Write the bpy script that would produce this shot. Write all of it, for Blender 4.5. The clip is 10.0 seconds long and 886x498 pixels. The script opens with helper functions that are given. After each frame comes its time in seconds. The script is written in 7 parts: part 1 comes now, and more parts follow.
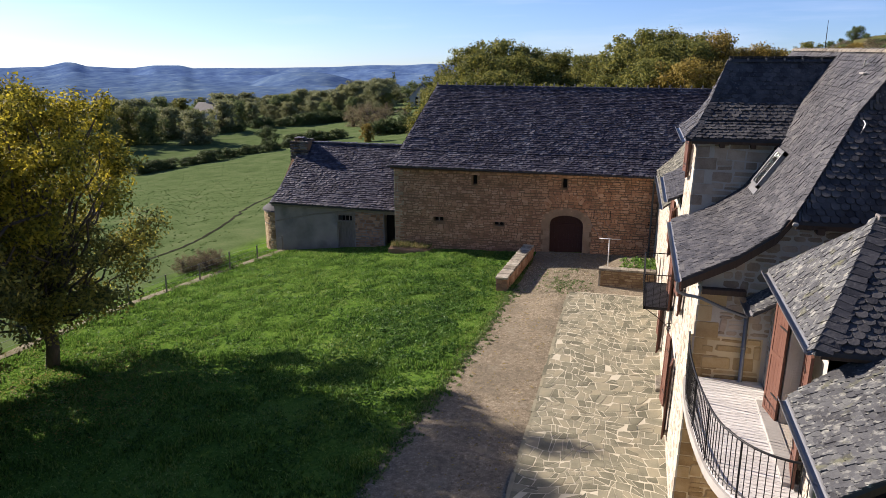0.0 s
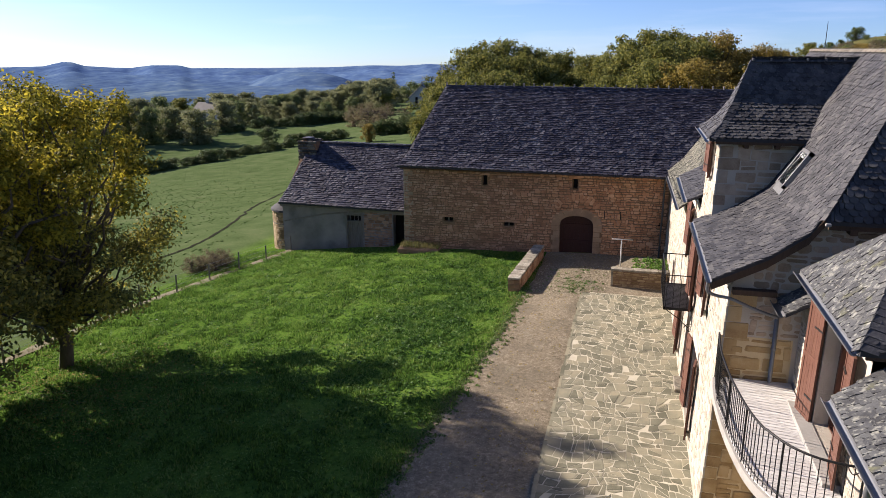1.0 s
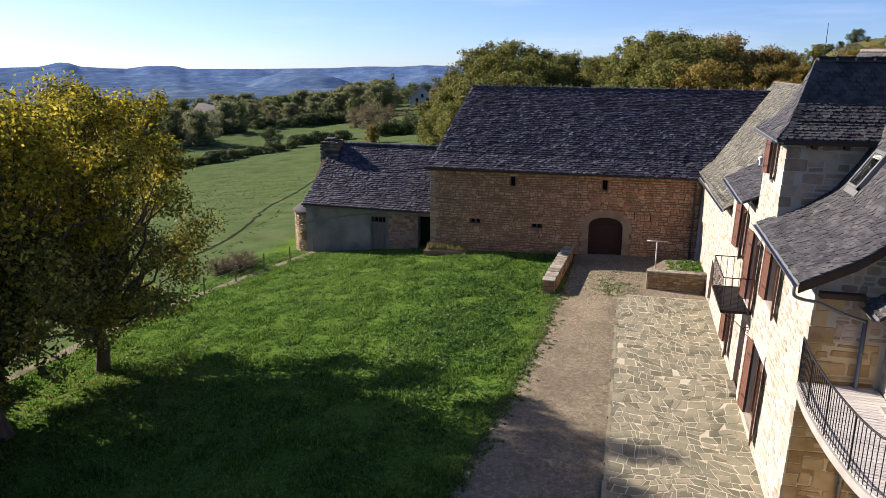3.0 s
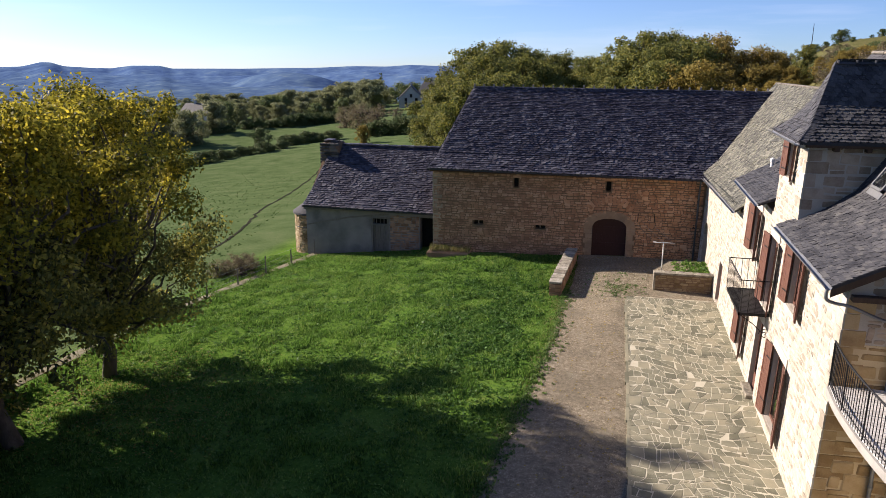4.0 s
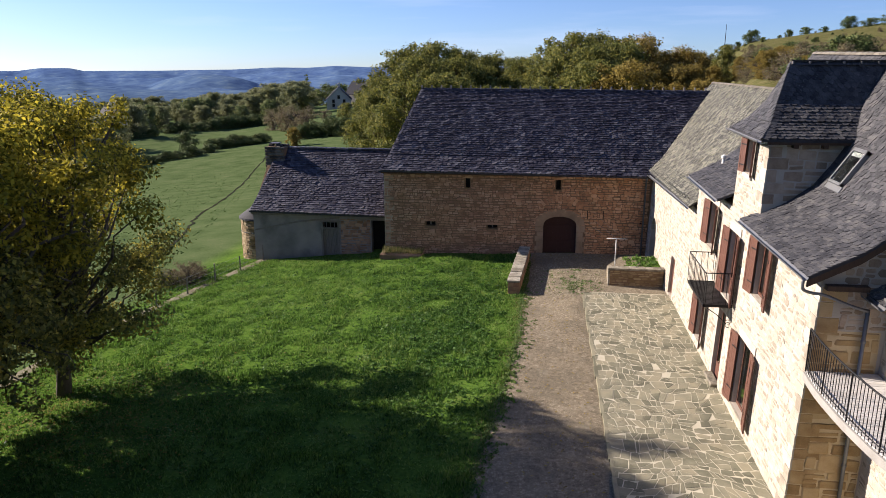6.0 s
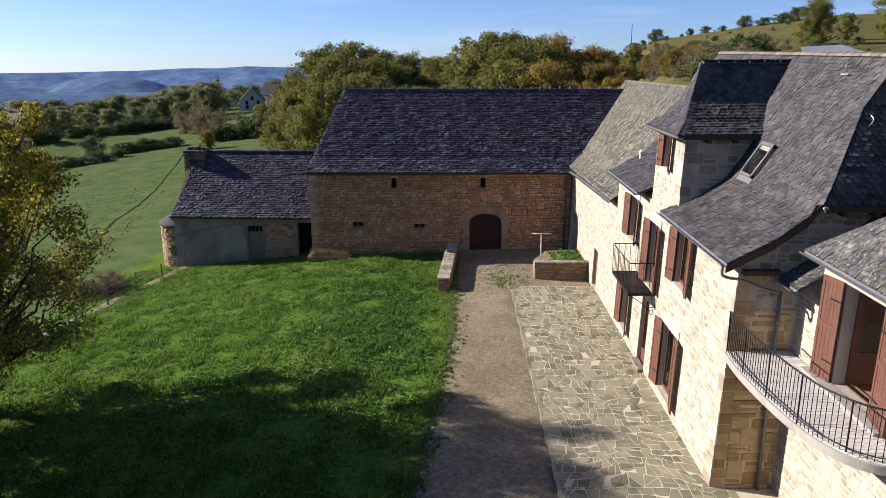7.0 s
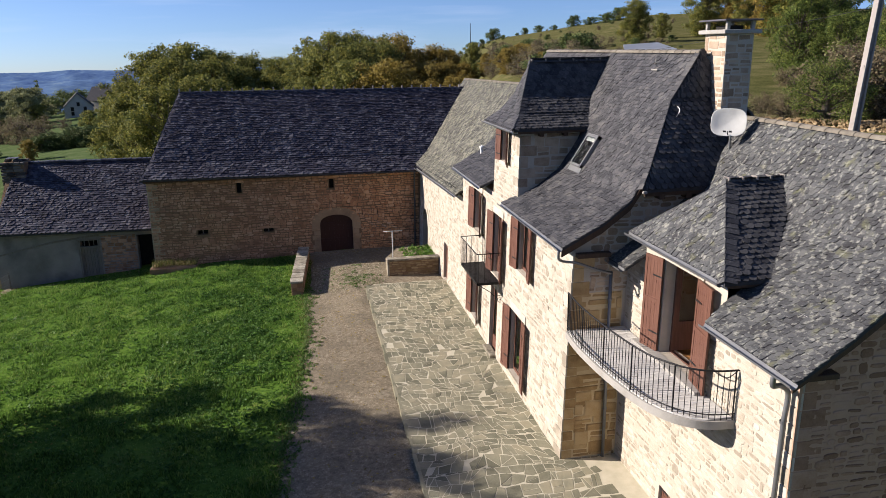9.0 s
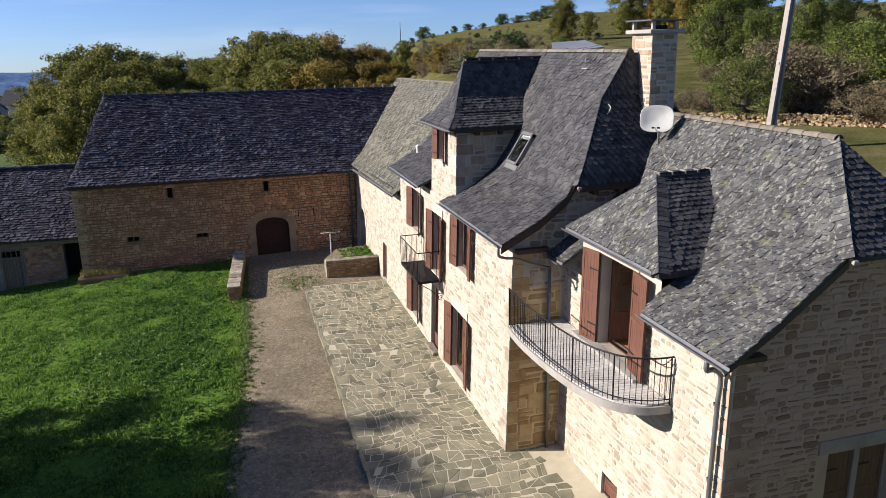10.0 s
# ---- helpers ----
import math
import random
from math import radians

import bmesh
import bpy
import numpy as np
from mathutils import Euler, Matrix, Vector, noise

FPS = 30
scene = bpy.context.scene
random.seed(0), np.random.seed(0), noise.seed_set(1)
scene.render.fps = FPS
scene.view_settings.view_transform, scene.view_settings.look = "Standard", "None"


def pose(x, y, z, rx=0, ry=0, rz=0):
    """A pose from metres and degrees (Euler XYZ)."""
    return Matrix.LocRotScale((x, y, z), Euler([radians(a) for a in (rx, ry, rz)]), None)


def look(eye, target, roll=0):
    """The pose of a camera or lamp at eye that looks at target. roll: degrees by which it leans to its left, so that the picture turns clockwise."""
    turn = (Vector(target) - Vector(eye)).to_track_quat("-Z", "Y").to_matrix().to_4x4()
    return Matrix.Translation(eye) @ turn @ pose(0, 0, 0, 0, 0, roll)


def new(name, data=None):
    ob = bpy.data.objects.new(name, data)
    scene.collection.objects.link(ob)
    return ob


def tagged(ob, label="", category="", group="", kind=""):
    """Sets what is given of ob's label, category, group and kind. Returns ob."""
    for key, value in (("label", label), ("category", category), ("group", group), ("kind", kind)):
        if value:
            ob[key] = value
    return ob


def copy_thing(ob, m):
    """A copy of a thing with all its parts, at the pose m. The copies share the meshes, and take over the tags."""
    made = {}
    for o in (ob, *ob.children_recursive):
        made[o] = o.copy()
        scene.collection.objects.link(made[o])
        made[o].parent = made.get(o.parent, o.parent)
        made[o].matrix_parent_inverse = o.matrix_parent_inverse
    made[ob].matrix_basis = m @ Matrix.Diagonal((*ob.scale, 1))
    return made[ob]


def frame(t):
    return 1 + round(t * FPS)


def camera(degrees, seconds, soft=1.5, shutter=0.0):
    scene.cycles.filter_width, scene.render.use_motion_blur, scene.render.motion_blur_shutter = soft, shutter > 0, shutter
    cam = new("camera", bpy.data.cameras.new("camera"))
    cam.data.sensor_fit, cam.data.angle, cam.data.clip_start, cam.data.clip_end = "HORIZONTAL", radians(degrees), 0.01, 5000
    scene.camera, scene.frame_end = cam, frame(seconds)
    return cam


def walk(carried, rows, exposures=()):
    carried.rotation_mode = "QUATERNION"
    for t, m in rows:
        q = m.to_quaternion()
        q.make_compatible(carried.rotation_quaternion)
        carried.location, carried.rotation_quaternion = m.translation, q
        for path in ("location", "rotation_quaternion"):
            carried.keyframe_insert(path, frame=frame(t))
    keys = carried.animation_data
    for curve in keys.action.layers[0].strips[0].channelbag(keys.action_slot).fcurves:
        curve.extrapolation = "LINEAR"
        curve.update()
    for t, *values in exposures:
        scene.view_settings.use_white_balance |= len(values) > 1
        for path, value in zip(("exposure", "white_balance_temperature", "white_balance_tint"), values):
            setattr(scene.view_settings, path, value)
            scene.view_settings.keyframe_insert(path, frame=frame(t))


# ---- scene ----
cam = camera(62.0, 10.0, soft=0.65)
PATH = [
    (0, (-1.823, 0.07, 10.462), (-2.31, 1.938, 9.937), -0.2),
    (0.5, (-2.084, 0.033, 10.46), (-2.57, 1.901, 9.936), -0.2),
    (1, (-2.464, -0.041, 10.447), (-2.946, 1.828, 9.923), -0.1),
    (1.5, (-2.865, -0.056, 10.428), (-3.345, 1.813, 9.905), -0.1),
    (2, (-3.331, -0.111, 10.396), (-3.806, 1.76, 9.874), -0.0),
    (2.5, (-3.756, -0.147, 10.384), (-4.231, 1.725, 9.863), -0.0),
    (3, (-4.215, -0.148, 10.395), (-4.687, 1.724, 9.874), -0.0),
    (4.5, (-5.517, -0.197, 10.483), (-5.917, 1.692, 9.961), -0.0),
    (5, (-5.855, -0.263, 10.495), (-6.204, 1.636, 9.973), -0.1),
    (6.5, (-6.678, -0.564, 10.537), (-6.843, 1.36, 10.016), -0.2),
    (7, (-6.831, -0.755, 10.583), (-6.866, 1.175, 10.06), -0.4),
    (7.5, (-6.841, -0.83, 10.601), (-6.737, 1.098, 10.078), -0.7),
    (8, (-6.744, -0.9, 10.62), (-6.552, 1.02, 10.093), -0.8),
    (8.5, (-6.67, -0.947, 10.61), (-6.392, 0.962, 10.083), -0.9),
    (9, (-6.676, -0.998, 10.592), (-6.323, 0.899, 10.064), -0.9),
    (9.5, (-6.725, -1.044, 10.608), (-6.283, 0.833, 10.076), -1.1),
    (10, (-6.831, -1.105, 10.654), (-6.31, 0.751, 10.119), -1.3),
]
walk(cam, [(t, look(eye, target, roll)) for t, eye, target, roll in PATH], [(0, 1.21, 6750, 16), (5, 1.17, 6750, 16), (7, 1.08, 6650, 15), (9, 0.95, 6550, 13.5), (10, 0.955, 6500, 13)])

# ---- world, sun ----
SUN_EL, SUN_AZ = 25.0, 16.0     # height, and degrees from -x towards +y
to_sun = Vector((-math.cos(radians(SUN_EL)) * math.cos(radians(SUN_AZ)), math.cos(radians(SUN_EL)) * math.sin(radians(SUN_AZ)), math.sin(radians(SUN_EL))))
world = bpy.data.worlds.new("world")
scene.world = world
world.use_nodes = True
wn = world.node_tree.nodes
sky = wn.new("ShaderNodeTexSky")
sky.sky_type, sky.sun_disc = "NISHITA", False
sky.sun_elevation, sky.sun_rotation = radians(SUN_EL), math.atan2(to_sun.x, to_sun.y)
sky.air_density, sky.dust_density, sky.ozone_density = 1.0, 0.55, 5.0
wn["Background"].inputs["Strength"].default_value = 0.07
wl = world.node_tree.links
tc = wn.new("ShaderNodeTexCoord")
lift = wn.new("ShaderNodeVectorMath")           # the clear blue stands low over the hills
lift.operation = "MULTIPLY_ADD"
lift.inputs[1].default_value, lift.inputs[2].default_value = (1, 1, 1.4), (0, 0, 0.06)
wl.new(tc.outputs["Generated"], lift.inputs[0])
wl.new(lift.outputs[0], sky.inputs["Vector"])
cmap = wn.new("ShaderNodeMapping")              # thin high cloud
cmap.inputs["Scale"].default_value = (1.3, 1.3, 14.0)
cmap.inputs["Rotation"].default_value = (0.06, 0.05, 0.4)
wl.new(tc.outputs["Generated"], cmap.inputs["Vector"])
cn = wn.new("ShaderNodeTexNoise")
cn.inputs["Scale"].default_value, cn.inputs["Detail"].default_value, cn.inputs["Roughness"].default_value = 2.2, 5, 0.55
wl.new(cmap.outputs[0], cn.inputs["Vector"])
cr = wn.new("ShaderNodeMapRange")
cr.inputs["From Min"].default_value, cr.inputs["From Max"].default_value, cr.inputs["To Max"].default_value = 0.53, 0.75, 0.22
wl.new(cn.outputs["Fac"], cr.inputs["Value"])
cm = wn.new("ShaderNodeMix")
cm.data_type = "RGBA"
wl.new(cr.outputs[0], cm.inputs["Factor"])
wl.new(sky.outputs[0], cm.inputs["A"])
cm.inputs["B"].default_value = (6.5, 6.9, 7.4, 1)
tint = wn.new("ShaderNodeMix")
tint.data_type, tint.blend_type = "RGBA", "MULTIPLY"
tint.inputs["Factor"].default_value = 1.0
tint.inputs["B"].default_value = (0.92, 0.97, 1.17, 1)
wl.new(cm.outputs["Result"], tint.inputs["A"])
wl.new(tint.outputs["Result"], wn["Background"].inputs["Color"])
sun = new("sun", bpy.data.lights.new("sun", "SUN"))
sun.data.energy, sun.data.angle, sun.data.color = 5.0, radians(0.53), (1.0, 0.92, 0.82)
sun.matrix_world = look(to_sun * 100, (0, 0, 0))


# ---- materials ----
def material(name, colors, scale=6.0, fine=40.0, rough=0.85, bump=0.3, bump_scale=30.0, metal=0.0, vary=0.0, mix=0.35, dist=0.02, spec=0.3, stretch=(1, 1, 1), stain=None, thin=0.0, zones=()):
    """A surface of up to four colours mixed by noise at two scales; vary: spread between single pieces."""
    m = bpy.data.materials.new(name)
    m.use_nodes = True
    nt, L = m.node_tree, m.node_tree.links
    b = nt.nodes["Principled BSDF"]
    co = nt.nodes.new("ShaderNodeTexCoord")
    geo = nt.nodes.new("ShaderNodeNewGeometry")
    mp = nt.nodes.new("ShaderNodeMapping")
    mp.inputs["Scale"].default_value = stretch
    L.new(geo.outputs["Position"], mp.inputs["Vector"])
    n1 = nt.nodes.new("ShaderNodeTexNoise")
    n1.inputs["Scale"].default_value, n1.inputs["Detail"].default_value, n1.inputs["Roughness"].default_value = scale, 6, 0.6
    n2 = nt.nodes.new("ShaderNodeTexNoise")
    n2.inputs["Scale"].default_value, n2.inputs["Detail"].default_value = fine, 4
    L.new(mp.outputs[0], n1.inputs["Vector"])
    L.new(mp.outputs[0], n2.inputs["Vector"])
    add = nt.nodes.new("ShaderNodeMath")
    add.operation = "MULTIPLY_ADD"
    L.new(n2.outputs["Fac"], add.inputs[0])
    add.inputs[1].default_value = mix
    off = nt.nodes.new("ShaderNodeMath")
    off.operation = "MULTIPLY_ADD"
    L.new(n1.outputs["Fac"], off.inputs[0])
    off.inputs[1].default_value, off.inputs[2].default_value = 1.5, -0.25 - mix / 2
    L.new(off.outputs[0], add.inputs[2])
    fac = add.outputs[0]
    if vary:
        oi = nt.nodes.new("ShaderNodeObjectInfo")
        s = nt.nodes.new("ShaderNodeMath")
        s.operation = "ADD"
        L.new(oi.outputs["Random"], s.inputs[0])
        L.new(geo.outputs["Random Per Island"], s.inputs[1])
        fr = nt.nodes.new("ShaderNodeMath")
        fr.operation = "FRACT"
        L.new(s.outputs[0], fr.inputs[0])
        v = nt.nodes.new("ShaderNodeMath")
        v.operation = "MULTIPLY_ADD"
        L.new(fr.outputs[0], v.inputs[0])
        v.inputs[1].default_value, v.inputs[2].default_value = vary, -vary / 2
        a2 = nt.nodes.new("ShaderNodeMath")
        L.new(v.outputs[0], a2.inputs[0])
        L.new(fac, a2.inputs[1])
        fac = a2.outputs[0]
    ramp = nt.nodes.new("ShaderNodeValToRGB")
    el = ramp.color_ramp.elements
    while len(el) < len(colors):
        el.new(0.5)
    for i, c in enumerate(colors):
        el[i].position = 0.12 + 0.76 * i / max(1, len(colors) - 1)
        el[i].color = (*c, 1)
    L.new(fac, ramp.inputs[0])
    out = ramp.outputs[0]
    for ax, lo, hi, cols in zones:
        sep = nt.nodes.new("ShaderNodeSeparateXYZ")
        L.new(geo.outputs["Position"], sep.inputs[0])
        mr = nt.nodes.new("ShaderNodeMapRange")
        mr.inputs["From Min"].default_value, mr.inputs["From Max"].default_value = lo, hi
        L.new(sep.outputs[ax], mr.inputs["Value"])
        rz = nt.nodes.new("ShaderNodeValToRGB")
        ez = rz.color_ramp.elements
        while len(ez) < len(cols):
            ez.new(0.5)
        for i, c in enumerate(cols):
            ez[i].position = 0.12 + 0.76 * i / max(1, len(cols) - 1)
            ez[i].color = (*c, 1)
        L.new(fac, rz.inputs[0])
        mz = nt.nodes.new("ShaderNodeMix")
        mz.data_type = "RGBA"
        L.new(mr.outputs[0], mz.inputs["Factor"])
        L.new(out, mz.inputs["A"])
        L.new(rz.outputs[0], mz.inputs["B"])
        out = mz.outputs["Result"]
    for stain in ([stain] if isinstance(stain, tuple) else stain or []):
        n3 = nt.nodes.new("ShaderNodeTexNoise")
        n3.inputs["Scale"].default_value, n3.inputs["Detail"].default_value = stain[1], 5
        L.new(geo.outputs["Position"], n3.inputs["Vector"])
        r3 = nt.nodes.new("ShaderNodeMapRange")
        r3.inputs["From Min"].default_value, r3.inputs["From Max"].default_value = stain[2], stain[2] + 0.12
        r3.inputs["To Max"].default_value = stain[3]
        L.new(n3.outputs["Fac"], r3.inputs["Value"])
        mx = nt.nodes.new("ShaderNodeMix")
        mx.data_type = "RGBA"
        L.new(r3.outputs[0], mx.inputs["Factor"])
        L.new(out, mx.inputs["A"])
        mx.inputs["B"].default_value = (*stain[0], 1)
        out = mx.outputs["Result"]
    L.new(out, b.inputs["Base Color"])
    b.inputs["Roughness"].default_value, b.inputs["Metallic"].default_value = rough, metal
    b.inputs["Specular IOR Level"].default_value = spec
    if bump:
        n4 = nt.nodes.new("ShaderNodeTexNoise")
        n4.inputs["Scale"].default_value, n4.inputs["Detail"].default_value = bump_scale, 5
        L.new(mp.outputs[0], n4.inputs["Vector"])
        bp = nt.nodes.new("ShaderNodeBump")
        bp.inputs["Strength"].default_value, bp.inputs["Distance"].default_value = bump, dist
        L.new(n4.outputs["Fac"], bp.inputs["Height"])
        L.new(bp.outputs[0], b.inputs["Normal"])
    if thin:
        tr = nt.nodes.new("ShaderNodeBsdfTranslucent")
        L.new(out, tr.inputs["Color"])
        ms = nt.nodes.new("ShaderNodeMixShader")
        ms.inputs[0].default_value = thin
        L.new(b.outputs[0], ms.inputs[1])
        L.new(tr.outputs[0], ms.inputs[2])
        L.new(ms.outputs[0], nt.nodes["Material Output"].inputs["Surface"])
    return m


M_CREAM = material("cream_limestone", [(0.255, 0.218, 0.168), (0.34, 0.3, 0.238), (0.405, 0.366, 0.3), (0.468, 0.43, 0.365)], 2.2, 30, vary=0.75, bump=0.6)
M_MORTAR = material("lime_mortar", [(0.3536, 0.308, 0.2484), (0.4154, 0.3678, 0.3047), (0.4684, 0.4214, 0.3562)], 1.6, 60, bump=0.7, bump_scale=40)
# the near gable's shade is mixed into this mortar colour
M_MORTAR_SHADE = material("shaded_gable_mortar", [(0.36, 0.228, 0.155), (0.43, 0.28, 0.195)], 3, 60, bump=0.7, bump_scale=40)
# mortar tinted golden for the warm light bounced onto the return wall
M_MORTAR_BOUNCE = material("lime_mortar_warm_bounce", [(0.48, 0.365, 0.205), (0.58, 0.455, 0.275)], 3, 60, bump=0.7, bump_scale=40)
# redder towards the house: ruddy stone there, plus warm bounce light in the colour
M_BARNSTONE = material("ochre_barn_stone_bounce", [(0.235, 0.133, 0.08), (0.335, 0.194, 0.12), (0.412, 0.25, 0.16), (0.48, 0.318, 0.218)], 1.6, 28, vary=0.6, bump=0.7, stain=((0.15, 0.105, 0.07), 0.35, 0.55, 0.4), zones=(("X", -9.0, -3.2, [(0.37, 0.178, 0.09), (0.485, 0.246, 0.127), (0.57, 0.314, 0.17), (0.62, 0.386, 0.23)]),))
M_BARNMORTAR = material("earth_mortar", [(0.17, 0.112, 0.069), (0.245, 0.165, 0.105)], 3, 60, bump=0.8, bump_scale=40, spec=0.03)
M_SLATE = material("grey_roof_slate", [(0.026, 0.026, 0.03), (0.043, 0.043, 0.047), (0.064, 0.063, 0.067), (0.095, 0.092, 0.09)], 2.2, 30, rough=0.65, vary=0.5, bump=0.5, spec=0.2, stain=[((0.16, 0.158, 0.148), 12.0, 0.6, 0.55), ((0.034, 0.032, 0.033), 1.0, 0.6, 0.4)])
M_SLATE_OLD = material("lichened_stone_slate", [(0.028, 0.028, 0.03), (0.047, 0.048, 0.051), (0.07, 0.072, 0.074), (0.105, 0.107, 0.103)], 2.6, 34, rough=0.78, vary=0.45, bump=0.6, stain=[((0.25, 0.25, 0.22), 11.0, 0.55, 0.72), ((0.3, 0.295, 0.25), 5.0, 0.62, 0.7), ((0.17, 0.17, 0.065), 3.2, 0.6, 0.4), ((0.04, 0.038, 0.036), 1.3, 0.6, 0.5)])
M_SLATE_LICHEN = material("yellow_lichened_slate", [(0.038, 0.038, 0.035), (0.075, 0.074, 0.063), (0.118, 0.115, 0.093), (0.185, 0.178, 0.14)], 2.4, 30, rough=0.8, vary=0.75, bump=0.6, stain=[((0.3, 0.29, 0.225), 12.0, 0.55, 0.6), ((0.15, 0.145, 0.06), 4.0, 0.58, 0.4)])
M_SLATE_BARN = material("dark_stone_slate", [(0.02, 0.0175, 0.029), (0.038, 0.035, 0.05), (0.06, 0.057, 0.074), (0.115, 0.111, 0.127)], 1.4, 30, rough=0.55, vary=0.62, bump=0.7, spec=0.4)
M_UNDER = material("roof_underlay", [(0.03, 0.03, 0.033), (0.05, 0.05, 0.055)], 3, 30, bump=0)
M_SHUTTER = material("red_brown_paint", [(0.085, 0.036, 0.024), (0.118, 0.052, 0.035), (0.142, 0.067, 0.047)], 3, 40, rough=0.55, bump=0.15, stretch=(6, 6, 0.6))
M_WOOD = material("dark_oak", [(0.05, 0.028, 0.018), (0.085, 0.05, 0.03)], 4, 50, rough=0.7, bump=0.3, stretch=(6, 6, 0.7))
M_GREYWOOD = material("weathered_grey_wood", [(0.10, 0.085, 0.07), (0.17, 0.15, 0.13), (0.23, 0.21, 0.185)], 5, 50, rough=0.85, bump=0.4, stretch=(6, 6, 0.5))
M_IRON = material("black_wrought_iron", [(0.012, 0.012, 0.013), (0.025, 0.024, 0.024)], 8, 60, rough=0.5, bump=0.1, metal=0.3)
M_ZINC = material("zinc_gutter", [(0.16, 0.165, 0.175), (0.24, 0.245, 0.25)], 3, 30, rough=0.45, bump=0.05, metal=0.6)
M_CONCRETE = material("grey_concrete", [(0.238, 0.223, 0.202), (0.31, 0.295, 0.27), (0.36, 0.346, 0.317)], 2, 40, rough=0.9, bump=0.3)
M_RENDER = material("old_cement_render", [(0.15, 0.136, 0.125), (0.22, 0.2, 0.184), (0.28, 0.257, 0.236)], 0.9, 20, rough=0.9, bump=0.4, stain=((0.09, 0.085, 0.08), 0.7, 0.52, 0.6))
M_DISH = material("weathered_dish_paint", [(0.42, 0.42, 0.4), (0.52, 0.52, 0.5)], 3, 30, rough=0.6, bump=0.05)
M_WHITE = material("white_paint", [(0.66, 0.65, 0.62), (0.78, 0.77, 0.74)], 3, 40, rough=0.6, bump=0.05)
M_FRAME = material("weathered_grey_frame", [(0.21, 0.155, 0.125), (0.28, 0.212, 0.175), (0.34, 0.262, 0.22)], 2, 30, rough=0.9, bump=0.3)
# near-black colour that stands in for shade inside openings
M_INNER_SHADE = material("inner_shade_black", [(0.012, 0.010, 0.009), (0.022, 0.019, 0.016)], 3, 20, bump=0)
M_FIELD = material("pasture_ground", [(0.034, 0.066, 0.012), (0.062, 0.122, 0.02), (0.095, 0.165, 0.028), (0.135, 0.165, 0.045)], 0.35, 9, rough=0.95, bump=0.6, bump_scale=14, dist=0.04, mix=0.9, spec=0.0, zones=(
    ("X", -25.2, -27.0, [(0.045, 0.068, 0.027), (0.068, 0.099, 0.039), (0.087, 0.119, 0.05), (0.113, 0.13, 0.066)]),
    ("X", 4.0, 12.0, [(0.044, 0.05, 0.018), (0.078, 0.08, 0.03), (0.115, 0.108, 0.046), (0.17, 0.145, 0.08)])))
M_GRAVEL = material("fine_gravel", [(0.112, 0.092, 0.064), (0.172, 0.143, 0.101), (0.232, 0.194, 0.139), (0.36, 0.309, 0.226)], 9, 42, rough=0.95, bump=0.45, bump_scale=45, mix=1.5, spec=0.03, dist=0.02, stain=[((0.13, 0.113, 0.083), 0.6, 0.5, 0.45), ((0.255, 0.23, 0.175), 1.1, 0.56, 0.35), ((0.075, 0.062, 0.043), 7.0, 0.66, 0.7)])
M_PAVE = material("sandstone_paving", [(0.135, 0.13, 0.093), (0.185, 0.177, 0.127), (0.235, 0.221, 0.158), (0.285, 0.258, 0.18)], 1.5, 30, rough=0.85, vary=0.7, bump=0.5, bump_scale=18, spec=0.03, stain=((0.29, 0.235, 0.155), 0.5, 0.6, 0.3))
M_JOINT = material("pale_joint_mortar", [(0.42, 0.385, 0.29), (0.52, 0.48, 0.375)], 3, 60, rough=0.95, bump=0.3, spec=0.03)
M_BARK = material("grey_brown_bark", [(0.05, 0.038, 0.028), (0.09, 0.072, 0.055), (0.13, 0.11, 0.09)], 5, 30, rough=0.95, bump=0.9, bump_scale=25, stretch=(1, 1, 0.3))
M_PALEWOOD = material("grey_deck_boards", [(0.414, 0.402, 0.38), (0.529, 0.517, 0.494), (0.621, 0.609, 0.575)], 5, 50, rough=0.8, vary=0.4, bump=0.2, stretch=(0.6, 6, 6))
# tawny tone holds the return wall's shade and warm bounce light
M_QUOIN_SHADE = material("tawny_quoin_stone_shade", [(0.25, 0.157, 0.066), (0.33, 0.215, 0.096), (0.4, 0.275, 0.13), (0.46, 0.335, 0.175)], 2.5, 30, vary=0.7, bump=0.6)
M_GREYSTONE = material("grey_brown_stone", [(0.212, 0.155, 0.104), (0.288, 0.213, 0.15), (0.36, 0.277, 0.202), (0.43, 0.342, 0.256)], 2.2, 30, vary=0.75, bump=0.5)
# gable stone darkened in its colour for the wall's shade; shed front reuses it
M_GABLESTONE_SHADE = material("brown_gable_stone_shade", [(0.2, 0.112, 0.068), (0.27, 0.158, 0.1), (0.335, 0.206, 0.136), (0.4, 0.258, 0.18)], 2.2, 30, vary=0.8, bump=0.5)
M_FLOOR = material("oak_floor", [(0.3, 0.14, 0.05), (0.42, 0.21, 0.08)], 5, 40, rough=0.5, bump=0.1, stretch=(6, 0.6, 6))
M_BARNDOOR = material("red_brown_boards", [(0.035, 0.014, 0.011), (0.055, 0.022, 0.017)], 4, 40, rough=0.7, bump=0.2, stretch=(6, 6, 0.7))
M_DOORSTONE = material("pale_door_plaster", [(0.253, 0.168, 0.103), (0.33, 0.226, 0.1426), (0.3864, 0.28, 0.1877)], 1.4, 30, bump=0.4, stain=((0.17, 0.12, 0.08), 0.9, 0.52, 0.6))
M_BARNQUOIN = material("pale_barn_quoin", [(0.24, 0.19, 0.125), (0.33, 0.265, 0.185), (0.4, 0.34, 0.25)], 2, 30, vary=0.6, bump=0.4)
